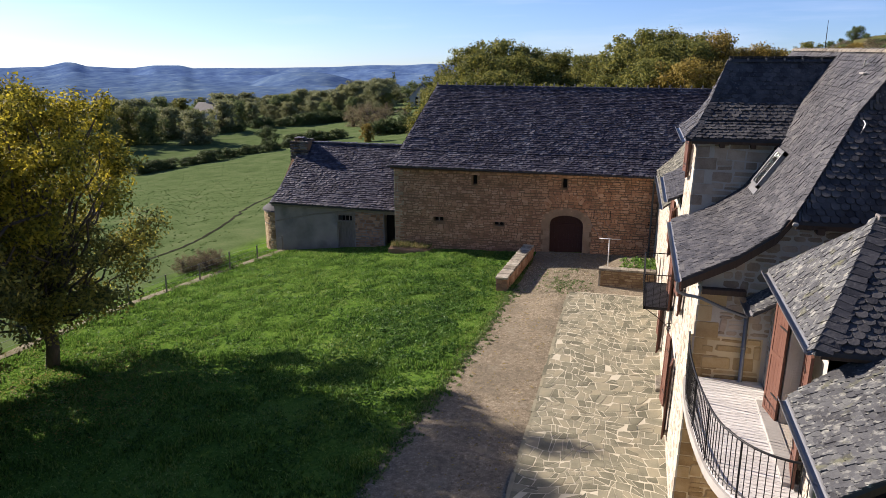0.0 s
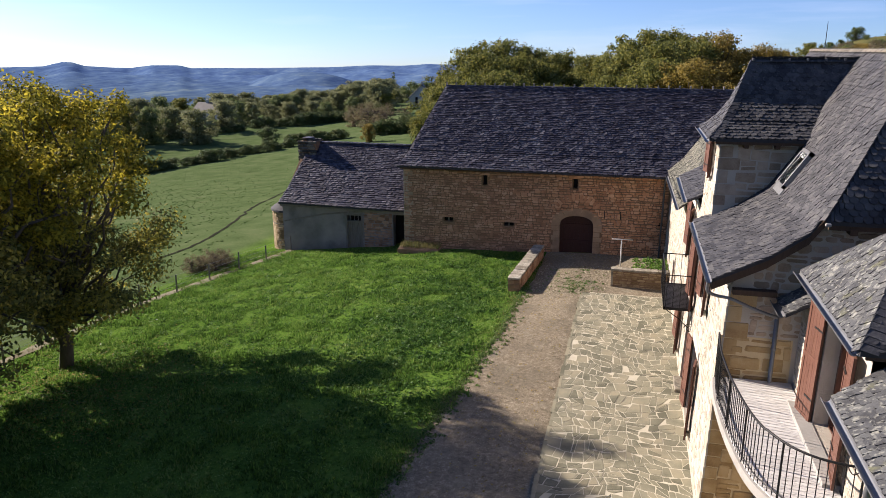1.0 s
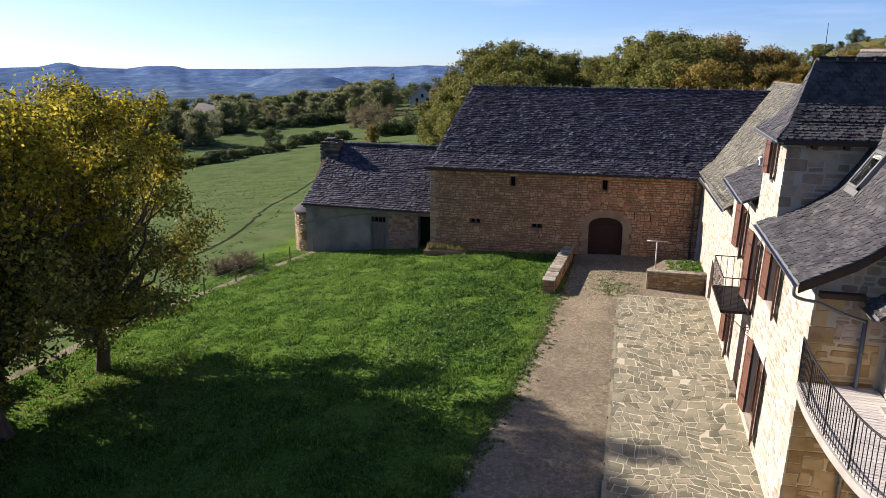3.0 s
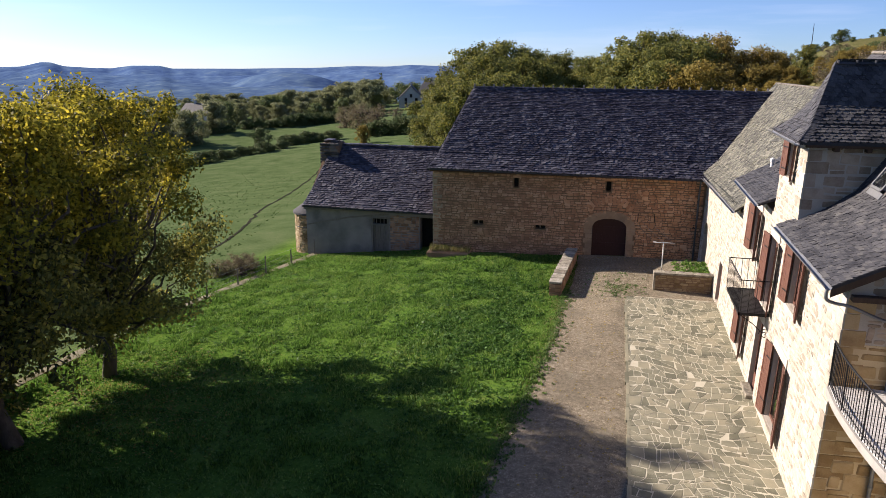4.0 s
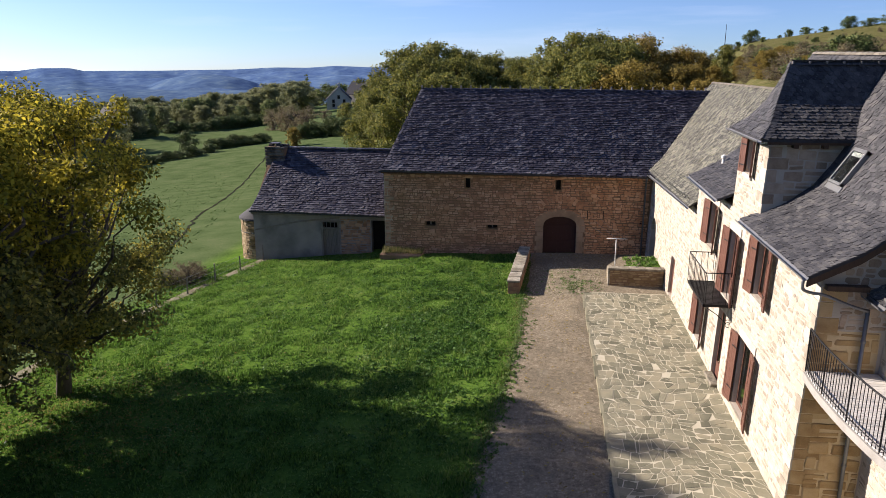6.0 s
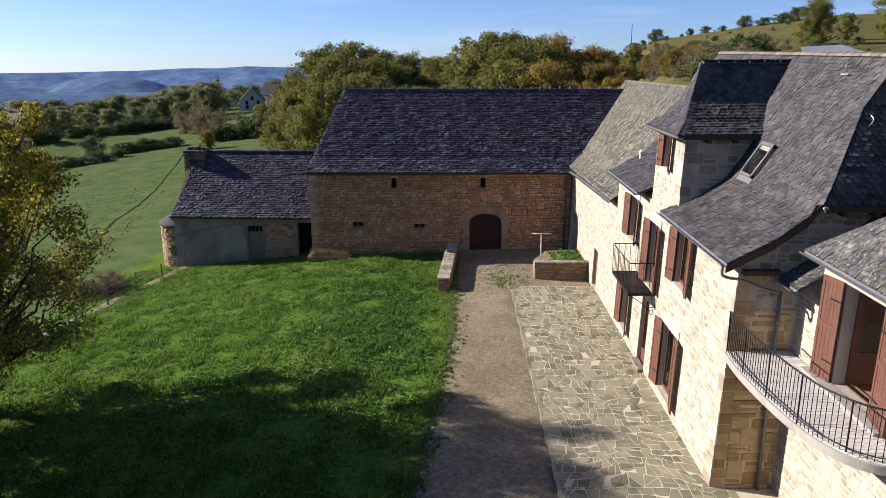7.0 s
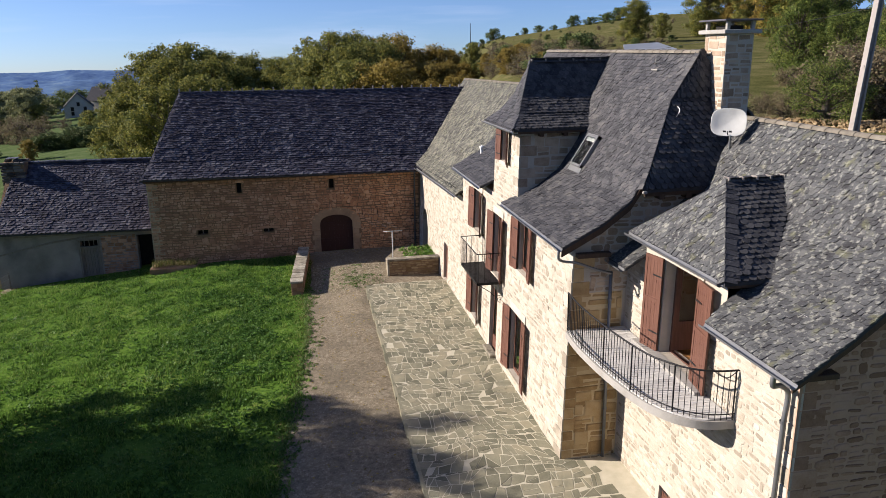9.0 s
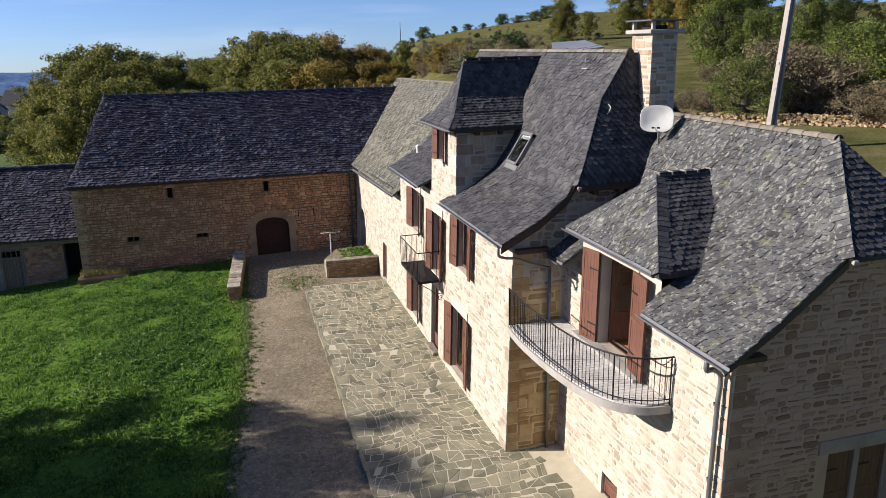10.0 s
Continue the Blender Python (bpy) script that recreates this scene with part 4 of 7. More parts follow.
# chimney
CX0, CX1, CY0, CY1 = 3.48, 4.2, 15.85, 16.82
chim = part("chimney", Geo().box(CX0, CX1, CY0, CY1, 7.2, 10.8), M_MORTAR, house, "square stone chimney stack")
FCX = Matrix(((0, 1, 0, CX0), (-1, 0, 0, 0), (0, 0, 1, 0), (0, 0, 0, 1)))
PIECES.append(("stone", courses(facing(CY0), CX0, CX1, 8.0, 10.78, h=(0.12, 0.3), w=(0.18, 0.42), seed=51, proud=0.008, gap=0.035) + courses(FCX, -CY1, -CY0, 8.0, 10.78, h=(0.12, 0.3), w=(0.18, 0.5), seed=52, proud=0.008, gap=0.035), T_BLOCK, chim, (3.4, 15.8, 10)))
part("coping", Geo().box(CX0 - 0.13, CX1 + 0.13, CY0 - 0.13, CY1 + 0.13, 10.8, 10.9, c=0.015), M_CONCRETE, chim)
for x in (CX0 + 0.03, CX1 - 0.03):
    for y in (CY0 + 0.03, CY1 - 0.03):
        part("cap_post", Geo().box(x - 0.04, x + 0.04, y - 0.04, y + 0.04, 10.9, 11.1), M_CONCRETE, chim)
part("cap", Geo().box(CX0 - 0.14, CX1 + 0.14, CY0 - 0.14, CY1 + 0.14, 11.1, 11.14, c=0.01), M_SLATE_BARN, chim, "thin grey slab on four posts")
# near-black block imitates the shade down the flue
part("flue", Geo().box(3.62, 4.05, 16.1, 16.6, 10.9, 11.0), M_INNER_SHADE, chim)
part("flashing", Geo().box(CX0 - 0.03, CX0 - 0.005, CY0 - 0.04, CY1 + 0.04, 8.3, 9.0).box(CX0 - 0.03, 4.0, CY0 - 0.04, CY0 - 0.005, 8.2, 8.5), M_ZINC, chim)

# large curved balcony: slab, boards, railing
curve = [(-0.5, 15.5), (-0.56, 14.6), (-0.54, 13.6), (-0.46, 12.6), (-0.32, 11.7), (-0.1, 11.1), (0.22, 10.7), (0.62, 10.5), (1.06, 10.45)]


def along(pts, step):
    """Points at even steps along a line of points."""
    out, carry = [], 0.0
    pts = [Vector(p) for p in pts]
    for a, b in zip(pts, pts[1:]):
        d = (b - a).length
        t = carry
        while t < d:
            out.append(a.lerp(b, t / d))
            t += step
        carry = t - d
    return out + [pts[-1]]


def rounded(pts, n=6):
    """A smooth line through points."""
    pts = [Vector(p) for p in pts]
    out = []
    for i in range(len(pts) - 1):
        p0, p1, p2, p3 = pts[max(i - 1, 0)], pts[i], pts[i + 1], pts[min(i + 2, len(pts) - 1)]
        for k in range(n):
            t = k / n
            out.append(0.5 * ((2 * p1) + (p2 - p0) * t + (2 * p0 - 5 * p1 + 4 * p2 - p3) * t * t + (3 * p1 - p0 - 3 * p2 + p3) * t ** 3))
    return out + [pts[-1]]


edge = rounded([(x, y, 0) for x, y in curve])
slab = part("balcony", Geo().prism([(p.x, p.y, 3.47) for p in edge] + [(1.06, 15.5, 3.47)], (0, 0, 0.17)), M_CONCRETE, house, "curved concrete balcony with grey boards and an iron railing")
for k in range(38):
    y = 15.42 - 0.13 * k
    ends = []
    for yy in (y - 0.06, y + 0.06):
        ends.append([p.x + (q.x - p.x) * (yy - p.y) / (q.y - p.y) for p, q in zip(edge, edge[1:]) if (p.y - yy) * (q.y - yy) <= 0 and abs(p.y - q.y) > 1e-6])
    if ends[0] and ends[1] and y > 10.6:
        part("floor_board", Geo().prism([(min(ends[0]) + 0.05, y - 0.06, 3.644), (1.04, y - 0.06, 3.644), (1.04, y + 0.06, 3.644), (min(ends[1]) + 0.05, y + 0.06, 3.644)], (0, 0, 0.028)), M_PALEWOOD, slab)
inset = [Vector((p.x + 0.05, p.y + (0.05 if p.x > -0.2 else 0), 0)) for p in edge]
top_l = [p + Vector((0, 0, 4.66)) for p in inset]
part("handrail", Geo().tube(top_l, 0.02, 8), M_IRON, slab, smooth=True)
part("bottom_rail", Geo().tube([p + Vector((0, 0, 3.76)) for p in inset], 0.012, 6), M_IRON, slab)
for k, p in enumerate(along(inset, 0.115)):
    main = k % 10 == 0
    part("post" if main else "baluster", Geo().tube([p + Vector((0, 0, 3.64)), p + Vector((0, 0, 4.66))], 0.017 if main else 0.008, 6), M_IRON, slab)
part("wall_rail", Geo().tube(rounded([(1.02, 10.5, 4.62), (0.95, 10.65, 4.45), (0.98, 11.0, 4.36), (1.02, 11.4, 4.34)]), 0.01, 6), M_IRON, slab)
part("threshold", Geo().box(0.8, 1.08, 11.5, 14.5, 3.644, 3.74, c=0.01), M_CONCRETE, slab)

# small iron balcony of the middle window
X0, X1, Y0, Y1, ZB = -1.28, -0.42, 21.9, 24.4, 2.95
bal = part("small_balcony", Geo().box(X0, X1, Y0, Y0 + 0.05, ZB - 0.09, ZB).box(X0, X1, Y1 - 0.05, Y1, ZB - 0.09, ZB).box(X0, X0 + 0.05, Y0, Y1, ZB - 0.09, ZB), M_IRON, house, "small black iron balcony with a slatted floor")
for k in range(20):
    y = Y0 + 0.08 + k * (Y1 - Y0 - 0.16) / 19
    part("floor_slat", Geo().box(X0 + 0.05, X1, y - 0.05, y + 0.05, ZB - 0.05, ZB - 0.015), M_IRON, bal)
ring = [(X1, Y0, ZB + 1), (X0, Y0, ZB + 1), (X0, Y1, ZB + 1), (X1, Y1, ZB + 1)]
part("handrail", Geo().tube(ring[:2], 0.018, 6).tube(ring[1:3], 0.018, 6).tube(ring[2:], 0.018, 6), M_IRON, bal)
for p in along(ring[:2], 0.2) + along(ring[1:3], 0.19) + along(ring[2:], 0.2):
    part("baluster", Geo().tube([p, p - Vector((0, 0, 1.02))], 0.009, 5), M_IRON, bal)
for y in (Y0 + 0.06, Y1 - 0.06):
    sp = [Vector((X1 - 0.05 - 0.17 * (1 - t / 24) * math.cos(t * 0.5), y, 2.3 + 0.17 * (1 - t / 24) * math.sin(t * 0.5))) for t in range(25)]
    part("scroll_bracket", Geo().tube([(X0 + 0.05, y, ZB - 0.08), (X0 + 0.45, y, ZB - 0.35), (X1 - 0.12, y, ZB - 0.62)], 0.014, 6).tube(sp, 0.012, 6), M_IRON, bal)

# gutters and downpipes


def gutter(a, b, r=0.075, mat=None):
    a, b = Vector(a), Vector(b)
    x = (b - a).normalized()
    side = x.cross(Vector((0, 0, 1))).normalized()
    g = Geo()
    n = 7
    for p in (a, b):
        for rr in (r, r - 0.008):
            g.v += [tuple(p + side * rr * math.cos(math.pi * k / (n - 1)) - Vector((0, 0, rr * math.sin(math.pi * k / (n - 1))))) for k in range(n)]
    for k in range(n - 1):
        g.f += [(k, k + 1, 2 * n + k + 1, 2 * n + k), (n + k + 1, n + k, 3 * n + k, 3 * n + k + 1)]
    g.f += [(0, 2 * n, 3 * n, n), (n - 1, 2 * n - 1, 4 * n - 1, 3 * n - 1)]
    g.f += [tuple(range(n)) + tuple(range(2 * n - 1, n - 1, -1)), tuple(range(2 * n, 3 * n)) + tuple(range(4 * n - 1, 3 * n - 1, -1))]
    return part("gutter", g, mat or M_ZINC, house)


gutter((-0.79, 15.28, 5.87), (-0.79, 20.9, 5.87))
gutter((-0.79, 23.75, 5.87), (-0.79, 28.5, 5.87))
gutter((-0.72, 28.3, 4.68), (-0.72, 39.0, 4.2))
gutter((0.53, 8.25, 5.46), (0.53, 11.0, 5.46))
gutter((0.53, 14.65, 5.46), (0.53, 15.5, 5.46))
gutter((0.78, 10.9, 6.26), (0.78, 15.0, 6.26))
gutter((-0.62, 20.2, 8.17), (-0.62, 23.7, 8.17))
part("downpipe", Geo().tube(rounded([(-0.79, 15.36, 5.8), (-0.78, 15.36, 5.6), (-0.6, 15.42, 5.5), (-0.3, 15.42, 5.45), (0.2, 15.42, 5.25), (0.62, 15.42, 5.12)]), 0.036, 8), M_ZINC, house, smooth=True)
part("downpipe", Geo().tube([(0.62, 15.44, 5.15), (0.62, 15.44, 0.0)], 0.045, 8), M_ZINC, house, smooth=True)
part("downpipe", Geo().tube(rounded([(0.53, 8.75, 5.4), (0.54, 8.76, 5.22), (0.8, 8.92, 5.12), (0.98, 8.95, 4.95), (0.96, 8.95, 4.5)]) + [Vector((0.9, 8.95, 0.0))], 0.048, 8), M_ZINC, house, smooth=True)
part("downpipe", Geo().tube([(-0.72, 39.0, 4.15), (-0.75, 39.2, 3.8), (-0.8, 39.25, -0.3)], 0.045, 8), M_ZINC, house, smooth=True)
for z in (1.4, 2.9, 4.4):
    part("pipe_clamp", Geo().lathe([(0.058, z), (0.058, z + 0.05)], 0.9 + 0.01 * z, 8.95, 10), M_ZINC, house)
    part("pipe_clamp", Geo().lathe([(0.056, z), (0.056, z + 0.05)], 0.62, 15.44, 10), M_ZINC, house)

# beam ends and barge boards
part("beam_end", Geo().box(-0.3, 0.55, 15.32, 15.5, 5.57, 5.69, c=0.01), M_WOOD, house)
part("beam_end", Geo().box(1.0, 1.55, 8.52, 8.72, 5.34, 5.44, c=0.01), M_WOOD, house)
for x in (1.75, 2.45):
    part("beam_end", Geo().box(x - 0.07, x + 0.07, 15.22, 15.5, 6.96, 7.1, c=0.01), M_WOOD, house)
for x in (0.35, 1.1):
    part("beam_end", Geo().box(x - 0.06, x + 0.06, 20.25, 20.48, 7.96, 8.08, c=0.01), M_WOOD, house)
part("barge_board", Geo().prism([(x, 15.33, z - 0.08) for x, z in PA[:4]] + [(x, 15.33, z - 0.24) for x, z in reversed(PA[:4])], (0, 0.04, 0)), M_WOOD, house)
part("barge_board", Geo().prism([(x, 8.36, z - 0.08) for x, z in PB[:3]] + [(x, 8.36, z - 0.22) for x, z in reversed(PB[:3])], (0, 0.04, 0)), M_WOOD, house)
part("eave_board", Geo().box(1.3, 3.4, 15.24, 15.3, 7.05, 7.16), M_WOOD, house)
part("eave_board", Geo().box(-0.4, 1.7, 20.22, 20.27, 8.06, 8.16), M_WOOD, house)
part("eave_board", Geo().box(0.95, 2.1, 10.9, 10.95, 6.14, 6.24), M_WOOD, house)
part("soffit", Geo().box(0.86, 1.04, 10.95, 14.95, 6.17, 6.2), M_WHITE, house)


def ridge_tiles(a, b, mat, r=0.11, step=0.42, name="ridge_tile"):
    a, b = Vector(a), Vector(b)
    n = max(1, round((b - a).length / step))
    d = (b - a) / n
    ax, side = d.normalized(), d.cross(Vector((0, 0, 1))).normalized()
    up = side.cross(ax)
    for k in range(n):
        g = Geo()
        for e, rr in ((-0.02, r * 1.06), (1.0, r * 0.92)):
            p = a + d * (k + e)
            g.v += [tuple(p + side * rr * math.cos(math.pi * q / 6) + up * (rr * math.sin(math.pi * q / 6) * 0.8 - 0.05)) for q in range(7)]
            g.v += [tuple(p + side * (rr - 0.02) * math.cos(math.pi * q / 6) + up * ((rr - 0.02) * math.sin(math.pi * q / 6) * 0.8 - 0.05)) for q in range(7)]
        g.f = [(q, q + 1, 15 + q, 14 + q) for q in range(6)] + [(7 + q, q, q + 1, 8 + q) for q in range(6)] + [(14 + q, 21 + q, 22 + q, 15 + q) for q in range(6)]
        yield name, g, mat


for spec in [((3.25, 16.5, 10.4), (3.25, 28.4, 10.4), M_TERRACOTTA), ((4.0, 10.1, 8.84), (4.0, 15.5, 8.84), M_TERRACOTTA), ((3.3, 28.4, 9.02), (3.3, 44.3, 8.72), M_TERRACOTTA)]:
    for nm, g, mt in ridge_tiles(*spec):
        part(nm, g, mt, house)
for a, b, n in (((0.5, yr, 10.14), (3.2, yr, 10.14), 6), ((2.0, yr2, 7.82), (3.6, yr2, 7.82), 5)):
    for nm, g, mt in ridge_tiles(a, b, M_SLATE, 0.09, 0.5):
        part(nm, g, mt, house)
    for k in range(n):
        p = Vector(a).lerp(Vector(b), (k + 0.05) / n)
        part("ridge_clip", Geo().box(p.x - 0.02, p.x + 0.02, p.y - 0.11, p.y + 0.11, p.z - 0.02, p.z + 0.055, c=0.005), M_RENDER, house)

# roof window
sk_b, sk_t = Vector((1.12, 0, 7.16)), Vector((1.68, 0, 8.04))
up = (sk_t - sk_b).normalized()
nrm = Vector((-up.z, 0, up.x))
SKM = Matrix(((0, up.x, nrm.x, sk_b.x), (-1, 0, 0, 19.72), (0, up.z, nrm.z, sk_b.z), (0, 0, 0, 1)))
LS = (sk_t - sk_b).length
g = Geo()
for a, b, c, d in ((0, 0.07, 0, LS), (0.75, 0.82, 0, LS), (0, 0.82, 0, 0.08), (0, 0.82, LS - 0.1, LS)):
    g.box(a, b, c, d, -0.05, 0.11, SKM, c=0.008)
skl = part("roof_window", g, M_ZINC, house, "grey metal roof window")
part("pane", Geo().add([(0.07, 0.08, 0.08), (0.75, 0.08, 0.08), (0.75, LS - 0.1, 0.08), (0.07, LS - 0.1, 0.08)], [(0, 1, 2, 3)], SKM), M_GLASS, skl)
part("blind", Geo().box(0.07, 0.75, LS - 0.22, LS - 0.1, 0.03, 0.05, SKM), M_WHITE, skl)
# near-black sheet under the pane imitates the unlit room
part("lining", Geo().box(0.05, 0.77, 0.05, LS - 0.05, -0.06, -0.03, SKM), M_INNER_SHADE, skl)
part("apron", Geo().box(-0.06, 0.88, -0.16, 0.0, -0.02, 0.045, SKM, c=0.006), M_ZINC, skl)

# small fittings on the roofs
part("vent_pipe", Geo().lathe([(0.06, 6.3), (0.06, 6.62), (0.09, 6.64), (0.09, 6.72), (0.0, 6.78)], 0.35, 27.9, 12), M_WHITE, house, "white roof vent pipe")
part("roof_hook", Geo().tube([(2.98, 18.3, 10.12), (2.86, 18.25, 10.08), (2.86, 18.2, 10.2)], 0.02, 6).box(2.8, 2.98, 18.0, 18.35, 9.9, 9.93), M_CONCRETE, house)
part("roof_hook", Geo().tube(rounded([(2.4, 16.02, 8.85), (2.4, 15.92, 8.93), (2.43, 15.92, 9.03), (2.41, 16.0, 9.1)]), 0.012, 6), M_ZINC, house)
part("verge_end", Geo().box(1.22, 1.32, 15.15, 15.21, 7.12, 7.2, c=0.02), M_CONCRETE, house)
part("verge_end", Geo().box(2.78, 2.88, 8.19, 8.25, 7.0, 7.08, c=0.02), M_CONCRETE, house)
g = Geo()
for h in (0.1, 0.2):
    g.tube([(-0.6, 29.0, 4.73 + h), (-0.6, 38.6, 4.27 + h)], 0.008, 5)
for k in range(15):
    y = 29 + 9.6 * k / 14
    g.tube([(-0.5, y, 4.78 - 0.048 * (y - 29)), (-0.6, y, 4.95 - 0.048 * (y - 29))], 0.008, 5)
part("snow_guard", g, M_IRON, house)

# satellite dish on a bracket behind the lower ridge
dish = thing("satellite_dish", "white rounded satellite dish on the roof beside the chimney", "satellite dish", (3.5, 15.3, 8.0))
DM = Matrix.Translation((3.33, 15.2, 8.75)) @ Matrix.Rotation(radians(-34), 4, "Z") @ Matrix.Rotation(radians(76), 4, "X")
gd = Geo().lathe([(0.0, 0.0), (0.15, 0.01), (0.3, 0.04), (0.4, 0.075), (0.41, 0.075), (0.3, 0.028), (0.15, -0.005), (0.0, -0.015)], 0, 0, 40)
soft_square = lambda x, y: 0.98 * math.hypot(x, y) / max(1e-9, (abs(x) ** 3.2 + abs(y) ** 3.2) ** (1 / 3.2)) if x or y else 1.0
part("reflector", Geo().add([(x * soft_square(x, y) * 1.0, y * soft_square(x, y) * 0.82, z) for x, y, z in gd.v], gd.f, DM), M_DISH, dish, smooth=True)
part("arm", Geo().tube([DM @ Vector((0, -0.3, 0.03)), DM @ Vector((0, -0.26, 0.36))], 0.012, 6), M_IRON, dish)
for q in (-0.1, 0.03):
    part("receiver", Geo().tube([DM @ Vector((q, -0.26, 0.36)), DM @ Vector((q + 0.07, -0.26, 0.36))], 0.022, 8), M_IRON, dish)
part("mast", Geo().tube([(3.5, 15.35, 7.9), (3.46, 15.32, 8.72)], 0.025, 8), M_ZINC, dish)

# corner stones
def quoins(x, y, z0, z1, seed, bat=0.0, sx=1, mat=None, parent=None, side=None):
    r = random.Random(seed)
    z, k = z0, 0
    while z < z1 - 0.12:
        h = min(r.uniform(0.22, 0.38), z1 - z)
        a, b = (0.52, 0.3) if k % 2 else (0.3, 0.5)
        xx = x + bat * (z + h / 2)
        q = sorted((xx - sx * 0.016, xx + sx * a * r.uniform(0.85, 1.1)))
        # each corner stone is split: cream sunlit face, shade colour on its side
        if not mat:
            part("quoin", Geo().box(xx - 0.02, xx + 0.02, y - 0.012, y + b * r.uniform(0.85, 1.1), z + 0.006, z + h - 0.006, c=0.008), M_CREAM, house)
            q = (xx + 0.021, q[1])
        part("quoin", Geo().box(q[0], q[1], y - 0.016, y + b * r.uniform(0.85, 1.1), z + 0.006, z + h - 0.006, c=0.014), mat or side or M_QUOIN_SHADE, parent or house)
        z += h
        k += 1


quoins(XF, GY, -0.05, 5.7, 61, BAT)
# cream strip for the lit face, grey-brown side for the shaded one
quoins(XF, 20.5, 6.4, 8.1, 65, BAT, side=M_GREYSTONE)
# cream towards the sun, shade-toned stone on the gable side
quoins(1.0, GB, -0.05, 5.5, 62, 0.02, side=M_GABLESTONE_SHADE)

# front step, small plank door, cart arch
part("step", Geo().box(-0.72, -0.45, 22.3, 23.35, -0.1, 0.12, c=0.02), M_COPING, house)
boarded_leaf(0.95, 1.75, FA @ Matrix.Translation((-32.1, 0.14, 0.0)), house, "plank_door", "plain brown plank door")
g = Geo()
for k in range(9):
    a0, a1 = math.pi * k / 9, math.pi * (k + 1) / 9
    c_ = lambda a, rr: (-37.4 + rr * math.cos(a), 0, 1.45 + rr * math.sin(a) * 0.95)
    part("arch_stone", Geo().prism([c_(a0, 0.8), c_(a1, 0.8), c_(a1, 1.12), c_(a0, 1.12)], (0, 0.3, 0), FA @ Matrix.Translation((0, -0.025, 0))), M_CREAM, house)
part("arch_spandrel", Geo().prism([(-38.2, 0.0, 2.3)] + [(-37.4 + 0.8 * math.cos(a), 0.0, 1.45 + 0.76 * math.sin(a)) for a in [math.pi - math.pi * k / 12 for k in range(13)]] + [(-36.6, 0.0, 2.3)], (0, 0.4, 0), FA), M_MORTAR, house)
# near-black sheet imitates the shade inside the cart passage
part("passage_shade", Geo().box(0.6, 0.65, 36.3, 38.5, -0.4, 2.4), M_INNER_SHADE, house)
# lining behind the balcony door: boarded floor and a pale wall
part("room_floor", Geo().box(1.45, 5.0, 11.6, 14.4, 3.55, 3.65), M_FLOOR, house)
part("room_wall", Geo().box(3.3, 3.4, 9.3, 15.4, 3.6, 6.1), M_WHITE, house)
part("room_ceiling", Geo().box(1.5, 3.3, 9.3, 15.4, 6.05, 6.1), M_WHITE, house)

# ---- barn ----
barn = thing("barn", "long ochre stone barn with a steep dark slate roof", "barn", (-8, 43, -0.5))
BY = 39.4
HBN = [(-10.38, -10.12, 3.2, 3.75), (-5.45, -5.2, 3.2, 3.75), (-12.6, -12.05, 1.02, 1.28), (-9.15, -8.6, 0.95, 1.17), (-6.1, -4.25, -0.5, 1.72), (-0.95, -0.7, 1.3, 1.6)]
bw = part("wall", wall_geo(-14.92, -0.4, -1.2, 4.15, HBN, 0.6, facing(BY)), M_BARNMORTAR, barn)
PIECES.append(("stone", courses(facing(BY), -14.9, -0.5, -0.7, 4.1, [(a - 0.05, b + 0.05, c - 0.05, d + 0.05) for a, b, c, d in HBN[:4]] + [(-6.5, -3.85, -1, 1.3), (-6.3, -4.05, 1.3, 1.72), (-5.85, -4.5, 1.72, 2.02)], h=(0.08, 0.19), w=(0.1, 0.4), proud=0.026, gap=0.02, seed=41), T_BARN, bw, (-6, 39.4, 2)))
part("side_wall", Geo().box(-14.92, -14.3, 40.0, 47, -1.5, 4.15), M_BARNMORTAR, barn)
part("back_wall", Geo().box(-14.92, 3, 46.6, 47.1, -1.5, 4.15), M_BARNMORTAR, barn)
PBN = [(38.78, 4.18), (39.7, 4.85), (43.05, 8.35)]


def barn_roof(name, Lp, Rp, seed, near):
    ob = part(name, sheet_geo(Lp, Rp), M_UNDER, barn)
    PIECES.append(("slate", tiling(Lp, Rp, 0.132, (0.15, 0.25), 0.055, seed, taper=0.28), T_SLATE_BARN, ob, near))


barn_roof("roof", [(x, y, z) for x, (y, z) in zip((-15.12, -14.75, -13.35), PBN)], [(x, y, z - 0.1) for x, (y, z) in zip((-0.3, 0.6, 3.4), PBN)], 42, (-6, 40, 5))
barn_roof("hip_roof", [(-15.12, 47.3, 4.18), (-14.75, 46.4, 4.85), (-13.35, 43.05, 8.35)], [(-15.12, 38.78, 4.18), (-14.75, 39.7, 4.85), (-13.35, 43.05, 8.35)], 43, (-15, 41, 5))
part("back_roof", sheet_geo([(-13.35, 43.05, 8.35), (-15.1, 47.3, 4.2)], [(3.4, 43.05, 8.25), (3.4, 47.3, 4.2)]), M_SLATE_BARN, barn)


def flat_arch(cx, half, z_s, rise, n=14):
    """A basket arch from left to right."""
    return [(cx - half * math.cos(math.pi * k / n), z_s + rise * abs(math.sin(math.pi * k / n)) ** 0.75) for k in range(n + 1)]


arc = flat_arch(-5.17, 0.9, 1.15, 0.58)
bdoor = part("door", Geo().box(-6.07, -4.27, BY + 0.31, BY + 0.34, -0.42, 1.74), M_BARNDOOR, barn, "dark red-brown plank barn door")
